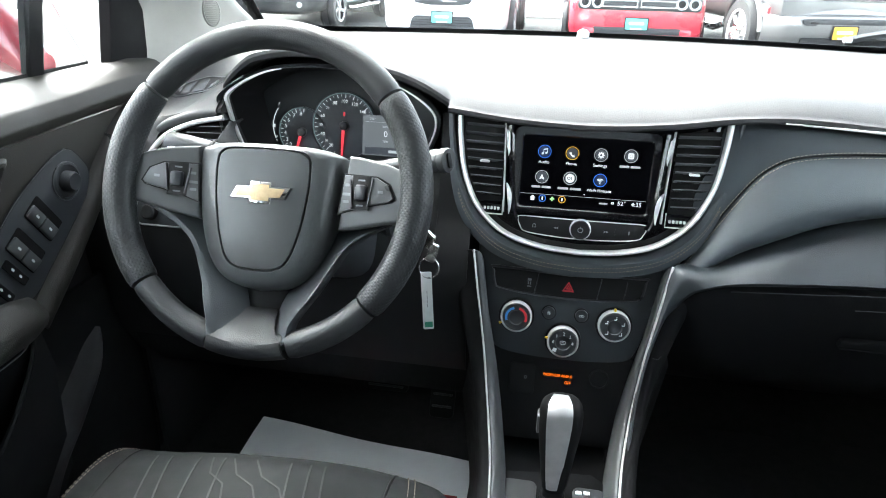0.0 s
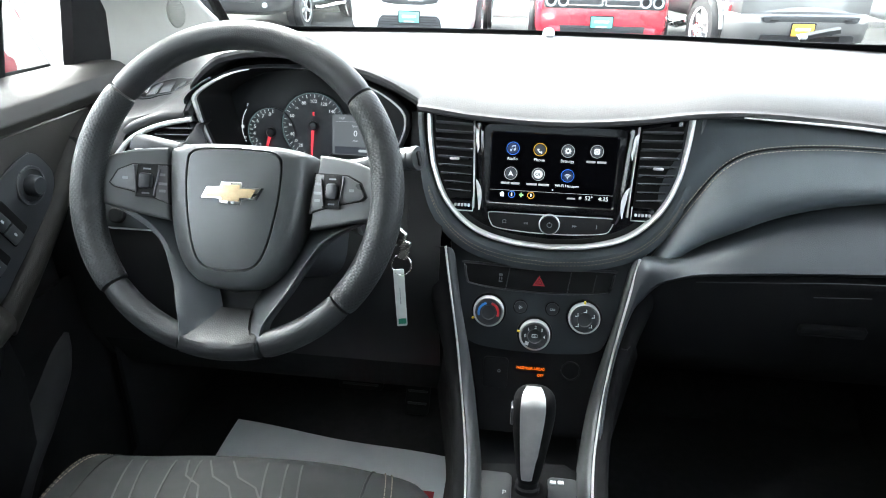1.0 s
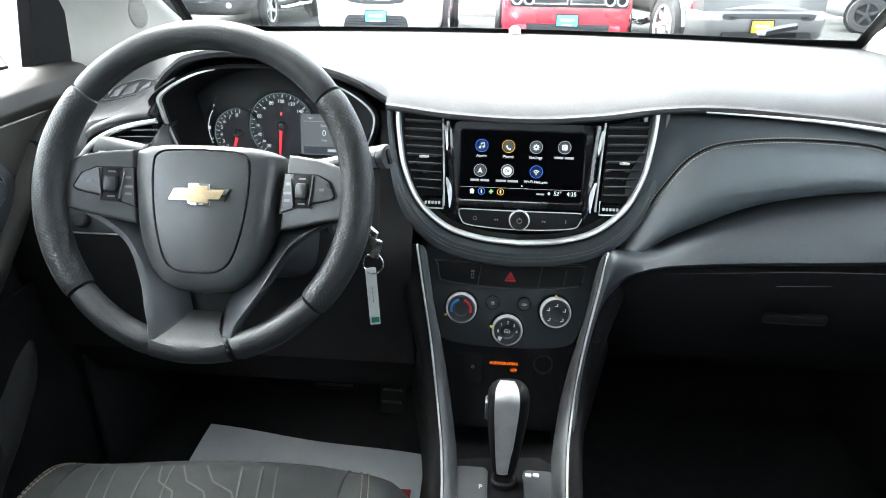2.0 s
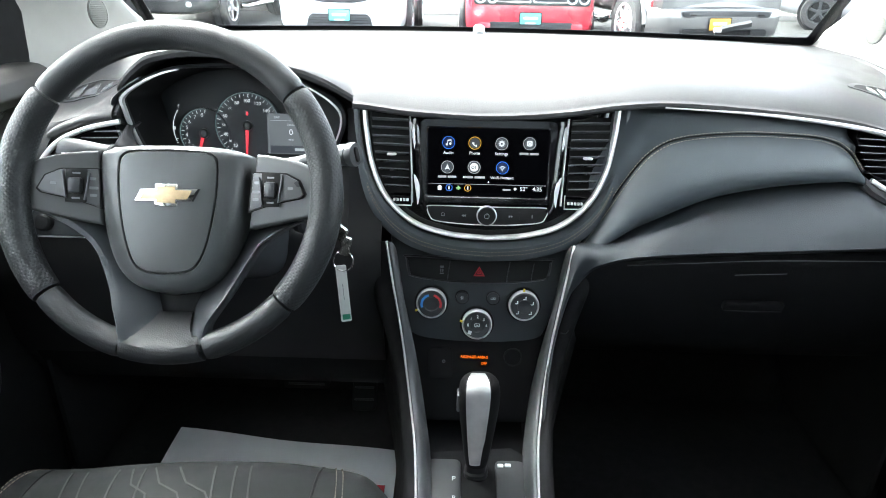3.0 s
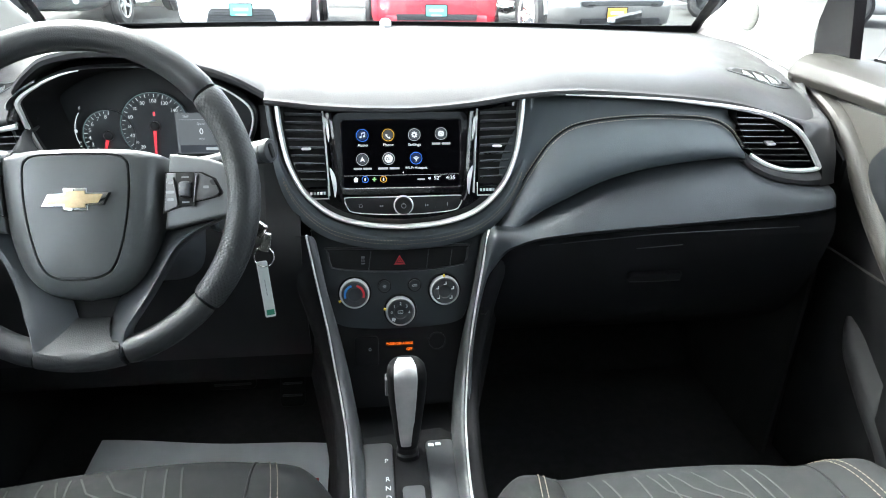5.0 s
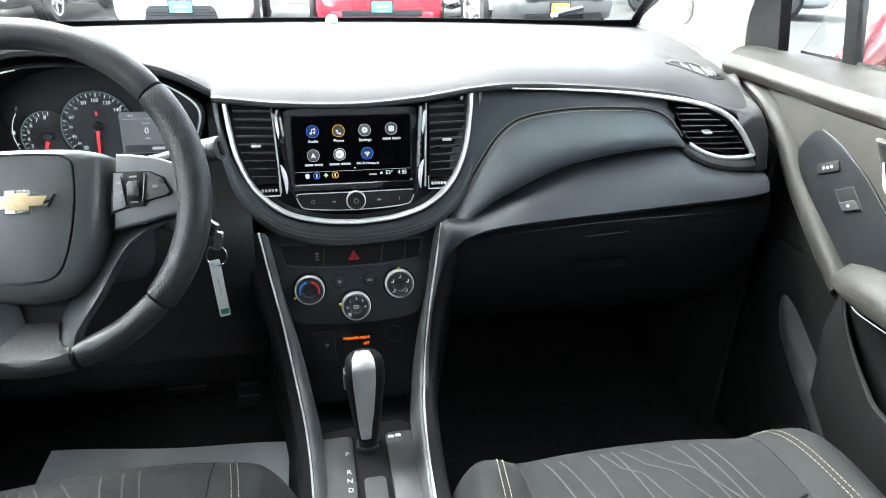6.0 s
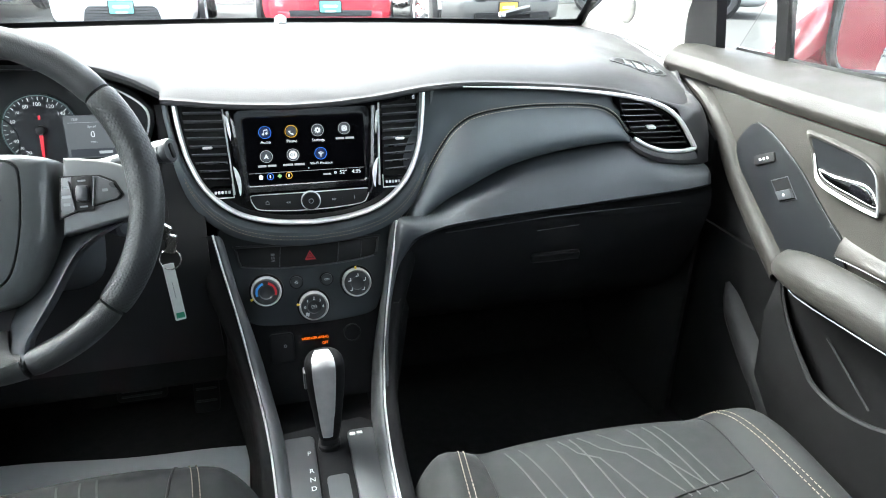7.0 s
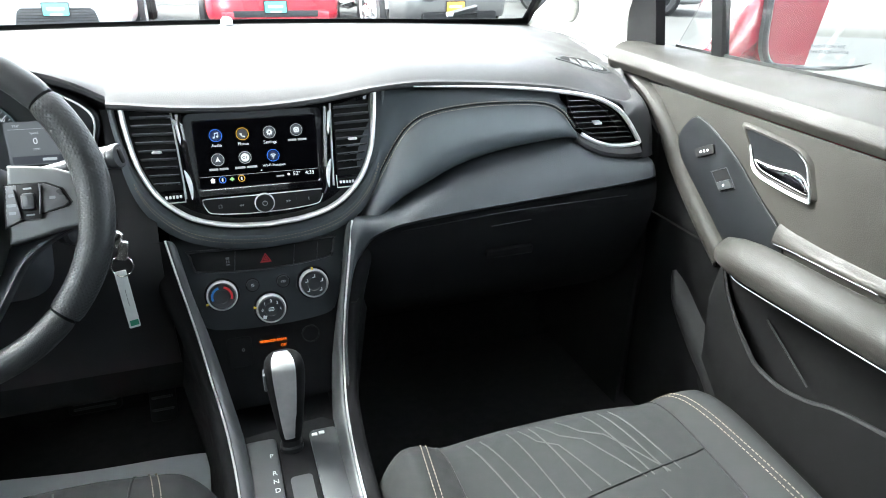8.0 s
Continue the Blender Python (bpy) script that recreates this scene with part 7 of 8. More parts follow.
# ---- outside mirrors ----
for s in (-1, 1):
    mir = thing("door_mirror", (s * 0.95, 0.08, 1.02), "deep red door mirror with a grey rim", "mirror", "door mirrors")
    MM = Matrix.Translation((s * 1.007, -0.005, 1.140)) @ pose(0, 0, 0, 90, 0, -s * 8)
    shape = spl([Vector((s * x, y)) for x, y in ((-0.112, 0.080), (0.0, 0.092), (0.105, 0.085), (0.128, 0.03), (0.120, -0.050), (0.06, -0.078), (-0.06, -0.078), (-0.108, -0.064), (-0.122, 0.0))], 4, True)
    big = [p * 1.10 for p in shape]
    part("rim", frame_slab(big, [p * 1.0 for p in shape], 0.016, MM, 0.005), M_SMOOTH, mir, "grey-black rim")
    MG = MM @ T(0, 0, 0.002) @ pose(0, 0, 0, -3, -s * 18, 0)
    part("mirror_glass", slab([Vector((p.x * 1.01, p.y)) for p in shape], 0.002, MG), M_MIRROR, mir, "mirror glass")
    rings = []
    for z, k, sx in ((0.0, 1.11, 0.0), (-0.02, 1.13, 0.0), (-0.05, 1.04, -0.004), (-0.075, 0.80, -0.01), (-0.085, 0.45, -0.015)):
        rings.append([MM @ Vector((p.x * k + s * sx, p.y * k, z)) for p in shape])
    part("housing", loft(rings), M_PAINT_RED, mir, "deep red housing")
    if s > 0:
        for txt, v in (("OBJECTS IN MIRROR ARE", -0.046), ("CLOSER THAN THEY APPEAR", -0.056)):
            print_on(txt, 0.0085, MG @ T(-0.01, v, 0.0024), M_DIM_INK, mir)
    rings = []
    for x, zb, zt, yc, hd in ((0.800, 1.055, 1.090, 0.030, 0.034), (0.822, 1.055, 1.130, 0.032, 0.032), (0.852, 1.058, 1.172, 0.038, 0.032), (0.885, 1.062, 1.212, 0.046, 0.030), (0.915, 1.070, 1.222, 0.052, 0.028)):
        c, h = (zb + zt) / 2, (zt - zb) / 2
        rings.append([Vector((s * x, yc + hd * math.copysign(abs(math.cos(a)) ** 0.7, math.cos(a)), c + h * math.copysign(abs(math.sin(a)) ** 0.7, math.sin(a)))) for a in [2 * math.pi * i / 18 for i in range(18)]])
    part("arm", loft(rings), M_PAINT_RED, mir, "deep red wedge-shaped foot")

# ---- seats ----


def seat(cx, fy, label, dz=0.0, wide_l=0.300, wide_r=0.325, rise_l=1.0, rise_r=1.0, tilt=0.0):
    st = thing("front_seat", (cx, fy - 0.3, 0.36), label, "car seat", "front seats")
    # cushion: profile from the front underside over the top to the back
    prof = spl([(fy - 0.030, 0.44), (fy - 0.004, 0.52), (fy - 0.004, 0.580), (fy - 0.030, 0.622), (fy - 0.085, 0.640), (fy - 0.20, 0.634), (fy - 0.36, 0.618), (fy - 0.58, 0.60)], 5)
    front_bow = fn([(-0.31, 0.115), (-0.27, 0.060), (-0.24, 0.026), (-0.19, 0.008), (-0.10, 0.001), (0.0, 0.0), (0.10, 0.004), (0.19, 0.018), (0.24, 0.040), (0.27, 0.070), (0.31, 0.125)])

    def at(u, i):
        p = prof[i]
        f = max(0.0, min(1.0, (i - 4) / 12))
        bol = max(0.0, (abs(u) - 0.165) / (((wide_l if u < 0 else wide_r) - 0.165) / 1.36))
        rise = 0.030 * (rise_l if u < 0 else rise_r) * f * (math.sin(min(1.0, bol) * math.pi * 0.75)) - (0.075 * max(0, bol - 0.55) ** 1.6 * 1.6)
        crown = -0.010 * (u / 0.2) ** 2
        return Vector((cx + u, p[0] - front_bow(u) * max(0, 1 - i / 40), p[1] + rise + crown + dz + tilt * max(0.0, min(0.26, u + 0.12))))

    def panel(us, name, mt, lab=""):
        rows = [[at(u, i) for i in range(len(prof))] for u in us]
        return part(name, skin(rows, 0.02), mt, st, lab)

    centre = panel(np.linspace(-0.170, 0.170, 19), "cushion_centre", M_SEAT, "charcoal cloth with pale woven lines")
    for e in (-1, 1):
        us = np.linspace(0.172, wide_l if e < 0 else wide_r, 16) * e
        panel(us if e > 0 else us[::-1], "bolster", M_SEAT_SIDE, "ribbed charcoal side bolster")
        for du in (0.182, 0.190):
            line = [at(e * (du + 0.045 * (i - 12) / (len(prof) - 13)), i) + Vector((0, 0, 0.001)) for i in range(12, len(prof))]
            part("stitching", stitches(spl(line, 2), (0, 0, 1), 0.0042, 0.0024, 0.0005), M_STITCH_DARK, st, "tan stitching", smooth=0)
        part("seam", tube([at(e * 0.171, i) + Vector((0, 0, -0.0005)) for i in range(3, len(prof))], 0.0018, 6), M_DARK, st)

    def surf(u, v):
        """A point on the cushion: u across, v metres back from the front edge."""
        y = fy - v
        best = min(range(8, len(prof) - 1), key=lambda i: abs(at(u, i).y - y))
        a, b = at(u, best), at(u, best + 1)
        k = 0 if abs(b.y - a.y) < 1e-6 else (y - a.y) / (b.y - a.y)
        return a.lerp(b, max(-0.5, min(1.5, k))) + Vector((0, 0, 0.0004))

    part("cross_seam", tube([surf(u, 0.185 - 0.10 * (u / 0.17) * 0.25) + Vector((0, 0, -0.0008)) for u in np.linspace(-0.17, 0.17, 20)], 0.0022, 6), M_DARK, centre)
    for u0, bend in ((-0.135, 0.030), (-0.115, 0.034), (-0.075, 0.02), (-0.058, 0.05), (-0.042, 0.024), (-0.030, 0.075), (0.0, 0.082), (0.045, 0.03), (0.070, 0.026), (0.088, 0.028)):
        pts = [surf(u0 + bend * k + (0.018 if (bend > 0.045 and k > 0.35) else 0), 0.052 + 0.13 * k) for k in np.linspace(0, 1, 9)]
        part("woven_line", sweep(pts, [(-0.0011, 0), (0.0011, 0), (0.0011, 0.0006), (-0.0011, 0.0006)], (0, 0, 1)), M_LINE, centre)
    for u0, bend in ((-0.12, 0.03), (-0.08, 0.03), (-0.03, 0.04), (0.02, 0.03), (0.07, 0.03)):
        pts = [surf(u0 + bend * k, 0.205 + 0.14 * k) for k in np.linspace(0, 1, 7)]
        part("woven_line", sweep(pts, [(-0.0011, 0), (0.0011, 0), (0.0011, 0.0006), (-0.0011, 0.0006)], (0, 0, 1)), M_LINE, centre)
    # backrest and head restraint, behind the camera
    rings = []
    for z, w, dy in ((0.56, 0.20, 0.0), (0.70, 0.235, -0.03), (0.90, 0.24, -0.075), (1.05, 0.215, -0.115), (1.15, 0.17, -0.145), (1.19, 0.11, -0.155)):
        rings.append([Vector((cx + w * math.copysign(abs(math.cos(a)) ** 0.5, math.cos(a)), fy - 0.66 + dy + 0.06 * math.sin(a), z)) for a in [2 * math.pi * i / 24 for i in range(24)]])
    part("backrest", loft(rings), M_SEAT, st)
    part("head_restraint", box(0.24, 0.09, 0.17, T(cx, fy - 0.84, 1.31) @ pose(0, 0, 0, 10, 0, 0), 0.035, 4), M_SEAT, st)
    for e in (-1, 1):
        part("restraint_post", tube([(cx + e * 0.06, fy - 0.80, 1.15), (cx + e * 0.06, fy - 0.835, 1.28)], 0.006, 10), M_CHROME, st)
    part("seat_base", box(0.44, 0.46, 0.16, T(cx, fy - 0.30, 0.44), 0.02), M_DARK, st)
    return st


seat(0.355, -0.246, "charcoal cloth passenger seat with pale woven lines and tan stitching")
seat(-0.365, -0.214, "charcoal cloth driver seat with pale woven lines and tan stitching", 0.018, 0.250, 0.305, 0.1, 0.2, 0.085)

# ---- footwell ----
for s in (-1, 1):
    rows = [[Vector((s * (0.694 + 0.012 * k), y, z)) for z in np.linspace(zt, 0.36, 10)] for k, y, zt in ((0.2, 0.005, 0.95), (0, 0.06, 0.985), (0, 0.12, 1.020), (0, 0.17, 1.042), (0, 0.30, 1.06), (0, 0.48, 1.07))]
    part("kick_panel", skin(rows, 0.008 * s), M_DARK, dash, "black kick panel beside the footwell")
mat_th = thing("paper_floor_mat", (-0.35, 0.0, 0.362), "creased pale paper mat with red lettering on the driver's floor", "floor mat")
rows = [[Vector((x, 0.148 - 0.05 * (x + 0.58) / 0.45 - 0.42 * k, 0.3675 + 0.006 * math.sin(9 * x + 4 * k) ** 2)) for x in np.linspace(-0.568, -0.134, 14)] for k in np.linspace(0, 1, 10)]
pm = part("sheet", skin(rows, 0.0006), M_PAPER, mat_th, "pale paper sheet")
for x, w in ((-0.515, 0.05), (-0.45, 0.035), (-0.40, 0.04), (-0.34, 0.03), (-0.28, 0.045), (-0.215, 0.04), (-0.165, 0.03)):
    part("letter_bar", box(w, 0.075, 0.0006, T(x, -0.003 - 0.03 * (x + 0.58) / 0.45, 0.3755), 0.0002), M_RED_INK, pm)
for nm, x, w, h, lab in (("brake_pedal", -0.31, 0.085, 0.055, "dark ribbed rubber brake pedal"), ("accelerator_pedal", -0.20, 0.045, 0.13, "dark rubber accelerator pedal")):
    p = thing(nm, (x, 0.18, 0.42), lab, "pedal")
    m = face_frame(x, 0.16, 0.50, 0.7)
    pad = part("pad", slab(rrect(w, h, 0.008, 3), 0.012, m, 0.003), M_DARK, p)
    for k in range(5):
        part("rib", box(w * 0.8, 0.004, 0.003, m @ T(0, (k - 2) * h * 0.17, 0.0125), 0.001), M_SMOOTH, pad)
    part("lever", tube([(x, 0.175, 0.50), (x, 0.28, 0.62), (x, 0.33, 0.80)], 0.009, 10), M_DARK, p)
knee = thing("lower_dash_cover", (-0.4, 0.02, 0.55), "black knee cover below the steering column", "trim panel")
rows = [[Vector((x, y, z)) for y, z in [(p[0], p[1]) for p in spl([(-0.035, 0.80), (-0.030, 0.74), (-0.01, 0.66), (0.03, 0.58), (0.09, 0.55)], 4)]] for x in np.linspace(-0.70, -0.13, 10)]
# shade below the column is put into the cover's colour
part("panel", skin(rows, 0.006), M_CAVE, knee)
part("fuse_cover", slab(rrect(0.16, 0.09, 0.01, 3), 0.004, face_frame(-0.56, -0.030, 0.735, -0.2), 0.0015), M_DARK, knee)
part("seam", tube([(-0.30, -0.036, 0.79), (-0.22, -0.037, 0.795), (-0.15, -0.037, 0.80)], 0.0015, 6), M_SMOOTH, knee)

# ---- own car outside ----
body = thing("red_crossover", (0, 0.2, 0.3), "deep red crossover car round the cabin, seen from inside", "car")
rows = [[Vector((x, y, z - 0.05 * (abs(x) / 0.75) ** 3)) for x in np.linspace(-0.72, 0.72, 13)] for y, z in ((0.70, 1.03), (0.9, 1.01), (1.2, 0.98), (1.45, 0.93), (1.58, 0.86))]
part("bonnet", skin(rows, -0.004), M_PAINT_RED, body)
part("scuttle", skin([[Vector((x, y, z)) for x in np.linspace(-0.70, 0.70, 11)] for y, z in ((0.60, 1.045), (0.64, 1.03), (0.70, 1.025))], -0.004), M_DARK, body)
for s in (-1, 1):
    rows = [[Vector((s * x, y, z)) for x, z in ((0.72, zt - 0.05), (0.80, zt - 0.09), (0.86, 0.72), (0.84, 0.45))] for y, zt in ((0.36, 1.10), (0.7, 1.03), (1.1, 0.99), (1.5, 0.93))]
    part("wing", skin(rows, -0.004 * s), M_PAINT_RED, body)
rows = [[Vector((x, 1.58 + 0.10 * math.cos(x * 1.8) * k, z)) for x in np.linspace(-0.84, 0.84, 11)] for k, z in ((0.2, 0.86), (0.8, 0.75), (1.0, 0.55), (0.8, 0.35))]
part("front_bumper", skin(rows, 0.004), M_PAINT_RED, body)
rows = [[Vector((x, y, z - 0.05 * (abs(x) / 0.62) ** 3)) for x in np.linspace(-0.64, 0.64, 11)] for y, z in ((-0.12, 1.575), (-0.5, 1.63), (-1.2, 1.63), (-1.95, 1.57))]
part("roof_skin", skin(rows, 0.004), M_PAINT_RED, body)

wiper = thing("wiper_arm", (0.52, 0.58, 1.10), "grey metal wiper arm resting on the windscreen", "wiper")
part("arm", sweep(spl([(0.505, 0.590, 1.097), (0.53, 0.588, 1.104), (0.568, 0.583, 1.113)], 5), [(-0.007, -0.003), (0.007, -0.003), (0.005, 0.005), (-0.005, 0.005)], (0, -0.5, 1)), M_SMOOTH, wiper)
part("clip", box(0.016, 0.012, 0.010, T(0.503, 0.588, 1.098), 0.003), M_SILVER, wiper, "pale end clip")
part("blade", sweep(spl([(0.50, 0.592, 1.092), (0.57, 0.585, 1.097)], 6), [(-0.003, -0.006), (0.003, -0.006), (0.002, 0.005), (-0.002, 0.005)], (0, -0.5, 1)), M_DARK, wiper)

own_rear = [[Vector((s_ * x, y, z)) for s_, x, z in ((-1, w_, 1.05), (-1, w_ + 0.06, 0.9), (-1, w_ + 0.06, 0.45), (-1, w_ + 0.02, 0.32))] for y, w_ in ((-1.06, 0.79), (-1.5, 0.79), (-2.0, 0.74), (-2.2, 0.66))]
part("rear_quarter", skin(own_rear, 0.004), M_PAINT_RED, body)
part("rear_quarter", skin([[Vector((-p.x, p.y, p.z)) for p in r] for r in own_rear], -0.004), M_PAINT_RED, body)
part("tailgate", skin([[Vector((x, -2.22 + 0.05 * (x / 0.66) ** 2 * 0.6, z)) for x in np.linspace(-0.68, 0.68, 9)] for z in (1.05, 0.9, 0.45, 0.32)], 0.004), M_PAINT_RED, body)

# ---- parked vehicles: front at local y = 0, facing local -y ----


def wheel(parent, x, y, r, w, M, spokes=5, mt=None):
    s = 1 if x > 0 else -1
    m = M @ Matrix.Translation((x, y, r)) @ pose(0, 0, 0, 0, 90 * s, 0)
    wh = part("wheel", lathe([(r * 0.62, -w / 2), (r * 0.9, -w / 2), (r * 0.985, -w * 0.36), (r, -w * 0.2), (r, w * 0.2), (r * 0.985, w * 0.36), (r * 0.9, w / 2), (r * 0.64, w / 2), (r * 0.62, w * 0.42)], m, 36), M_TYRE, parent, "black tyre on an alloy rim")
    part("rim", lathe([(r * 0.64, w * 0.40), (r * 0.64, w * 0.5), (r * 0.60, w * 0.5), (r * 0.56, w * 0.2), (r * 0.2, w * 0.1), (0, w * 0.1)], m, 32), M_DARK, wh)
    for k in range(spokes):
        part("spoke", box(r * 0.46, r * 0.15, w * 0.12, m @ pose(0, 0, 0, 0, 0, 360 * k / spokes) @ T(r * 0.36, 0, w * 0.38), 0.008), mt or M_ALLOY, wh)
    if spokes == 8:
        part("wheel_disc", lathe([(r * 0.62, w * 0.46), (r * 0.50, w * 0.30), (r * 0.30, w * 0.44), (r * 0.24, w * 0.46), (0, w * 0.46)], m, 32), M_P_SILVER, wh, "polished steel wheel disc")
        for k in range(8):
            a = 2 * math.pi * k / 8
            part("hand_hole", lathe([(r * 0.060, 0.0), (r * 0.055, 0.012), (0, 0.012)], m @ T(r * 0.44 * math.cos(a), r * 0.44 * math.sin(a), w * 0.345), 12), M_DARK, wh)
            part("lug_nut", lathe([(0.020, 0), (0.018, 0.05), (0, 0.055)], m @ T(r * 0.19 * math.cos(a + 0.39), r * 0.19 * math.sin(a + 0.39), w * 0.45), 8), M_CHROME, wh)
    part("hub_cap", lathe([(r * 0.17, w * 0.3), (r * 0.15, w * 0.5), (0, w * 0.52)], m, 20), mt or M_ALLOY, wh)
    part("rim_lip", lathe([(r * 0.65, w * 0.36), (r * 0.65, w * 0.52), (r * 0.59, w * 0.50), (r * 0.59, w * 0.36)], m, 36), mt or M_ALLOY, wh)


def ring_x(y, hw, zb, zt, M, n=28, e=0.35):
    c, h = (zb + zt) / 2, (zt - zb) / 2
    return [M @ Vector((hw * math.copysign(abs(math.cos(a)) ** e, math.cos(a)), y, c + h * math.copysign(abs(math.sin(a)) ** e, math.sin(a)))) for a in [2 * math.pi * (i + 0.5) / n for i in range(n)]]


def vehicle(name, x, y, turn, paint_m, label, W, stations, cabin, wb, r, tw, group="parked vehicles", alloy=None, spokes=5):
    """stations: (y, half width, bottom, top) from nose to tail; cabin: (z, y front, y back, half width)."""
    M = pose(x, y, GZ, 0, 0, turn)
    v = thing(name, (x, y, GZ), label, "car", group)
    part("body", loft([ring_x(*q, M) for q in stations]), paint_m, v)
    rings = []
    for z, a, b, hw in cabin:
        ring = []
        for i in range(28):
            t = 2 * math.pi * (i + 0.5) / 28
            ring.append(M @ Vector((hw * math.copysign(abs(math.cos(t)) ** 0.4, math.cos(t)), (a + b) / 2 + (b - a) / 2 * math.copysign(abs(math.sin(t)) ** 0.4, math.sin(t)), z)))
        rings.append(ring)
    part("windows", loft(rings[:-1]), M_CAR_GLASS, v, "dark glass")
    part("roof", loft(rings[-2:] + [[Vector(p) + Vector((0, 0, 0.03)) for p in rings[-1]]]), paint_m, v)
    for s in (-1, 1):
        for yy in wb:
            part("wheel_arch", lathe([(0, 0.0), (r * 1.16, 0.0), (r * 1.16, 0.02), (0, 0.02)], M @ Matrix.Translation((s * (W / 2 - 0.012), yy, r)) @ pose(0, 0, 0, 0, 90 * s, 0), 32), M_DARK, v)
            wheel(v, s * (W / 2 - tw * 0.22), yy, r, tw, M, spokes, mt=alloy)
    return v, M


def front_frame(M, y, z, lean=0.1):
    return M @ face_frame(0, y, z, lean)


def dealer_plate(v, F, mt, tint):
    p = part("dealer_plate", slab(rrect(0.305, 0.155, 0.012, 3), 0.006, F, 0.002), mt, v, tint)
    part("plate_frame", frame_slab(rrect(0.325, 0.175, 0.014, 3), rrect(0.300, 0.150, 0.012, 3), 0.010, F, 0.002), M_DARK, p)
    part("plate_bar", slab(rrect(0.20, 0.035, 0.006, 2, 0, 0.008), 0.001, F @ T(0, 0, 0.006)), M_WHITE_INK, p)
    part("plate_bar", slab(rrect(0.15, 0.022, 0.004, 2, 0, -0.062), 0.001, F @ T(0, 0, 0.0062)), M_WHITE_INK, p)


own = pose(0, 0, GZ)
for y in (0.86, -1.69):
    for x in (-0.76, 0.76):
        wheel(body, x, y, 0.335, 0.215, own)

# white sport utility
v, M = vehicle("white_suv", -1.775, 9.1, 0, M_P_WHITE, "white sport utility vehicle parked facing the dashboard", 1.86,
               [(0.0, 0.60, 0.34, 0.70), (0.03, 0.76, 0.28, 0.86), (0.12, 0.88, 0.25, 0.98), (0.35, 0.93, 0.24, 1.04), (1.2, 0.94, 0.24, 1.10), (2.6, 0.94, 0.24, 1.12), (4.2, 0.92, 0.26, 1.10), (4.75, 0.82, 0.32, 1.02)],
               [(1.08, 1.15, 4.60, 0.86), (1.35, 1.75, 4.50, 0.78), (1.62, 2.25, 4.30, 0.68), (1.64, 2.35, 4.2, 0.66)], (0.92, 3.75), 0.37, 0.25)
F = front_frame(M, -0.005, 0.455)
lo = part("lower_grille", slab([Vector(p) for p in ((-0.40, 0.075), (0.40, 0.075), (0.45, 0.03), (0.49, -0.14), (-0.49, -0.14), (-0.45, 0.03))], 0.02, F @ T(0, 0, -0.005), 0.01), M_GRILLE, v, "dark mesh lower grille")
for k in range(6):
    part("grille_bar", box(0.92 if k < 4 else 0.80, 0.008, 0.01, F @ T(0, -0.12 + 0.035 * k, 0.018), 0.003), M_DARK, lo)
dealer_plate(v, F @ T(0, 0.055, 0.02), M_PLATE_TEAL, "teal dealer plate with blank bars")
G = front_frame(M, 0.03, 0.73, 0.15)
up = part("upper_grille", slab([Vector(p) for p in ((-0.46, 0.07), (0.46, 0.07), (0.40, -0.03), (0.20, -0.055), (-0.20, -0.055), (-0.40, -0.03))], 0.03, G, 0.01), M_GRILLE, v)
part("grille_strip", box(0.22, 0.014, 0.01, G @ T(0.10, 0.0, 0.032), 0.004), M_CHROME, up)
for s in (-1, 1):
    part("headlamp", slab([Vector((s * a, b)) for a, b in ((0.46, 0.06), (0.72, 0.11), (0.80, 0.05), (0.56, -0.03), (0.44, -0.03))], 0.05, G @ T(0, 0, -0.03) @ pose(0, 0, 0, 0, s * 14, 0), 0.01), M_LAMP, v, "clear headlamp")
    part("lamp_brow", slab([Vector((s * a, b)) for a, b in ((0.44, -0.028), (0.56, -0.028), (0.70, 0.0), (0.70, -0.016), (0.56, -0.045), (0.44, -0.045))], 0.03, G @ T(0, 0, -0.01) @ pose(0, 0, 0, 0, s * 14, 0), 0.004), M_DARK, v)
    part("fog_lamp", slab([Vector((s * a, b)) for a, b in ((0.675, 0.060), (0.755, 0.060), (0.775, -0.015), (0.735, -0.085), (0.70, -0.07))], 0.03, F @ T(0, -0.03, -0.045) @ pose(0, 0, 0, 0, s * 8, 0), 0.006), M_DARK, v, "dark fog lamp")
    part("fog_lens", lathe([(0.022, 0), (0.020, 0.008), (0, 0.010)], F @ T(s * 0.722, -0.035, -0.012), 18), M_LAMP, v)

# red coupe
v, M = vehicle("red_coupe", 0.985, 9.1, 0, M_P_RED, "bright red coupe with round headlamps in a black grille", 1.92,
               [(0.0, 0.78, 0.36, 0.86), (0.03, 0.86, 0.30, 0.92), (0.10, 0.90, 0.26, 0.95), (0.40, 0.94, 0.22, 0.99), (1.5, 0.96, 0.20, 1.02), (3.0, 0.96, 0.20, 1.04), (4.5, 0.94, 0.24, 1.04), (4.95, 0.86, 0.32, 0.98)],
               [(1.0, 1.5, 4.55, 0.86), (1.2, 2.0, 4.25, 0.76), (1.42, 2.55, 3.75, 0.66), (1.44, 2.65, 3.65, 0.64)], (0.98, 3.9), 0.36, 0.26)
F = front_frame(M, -0.006, 0.49, 0.03)
dealer_plate(v, F @ T(-0.009, 0.025, 0.012), M_PLATE_TEAL, "teal dealer plate with blank bars")
G = front_frame(M, 0.0, 0.79, 0.04)
gr = part("grille", slab(rrect(1.66, 0.19, 0.05, 4), 0.03, G @ T(0, 0, -0.015), 0.008), M_GRILLE, v, "wide black grille")
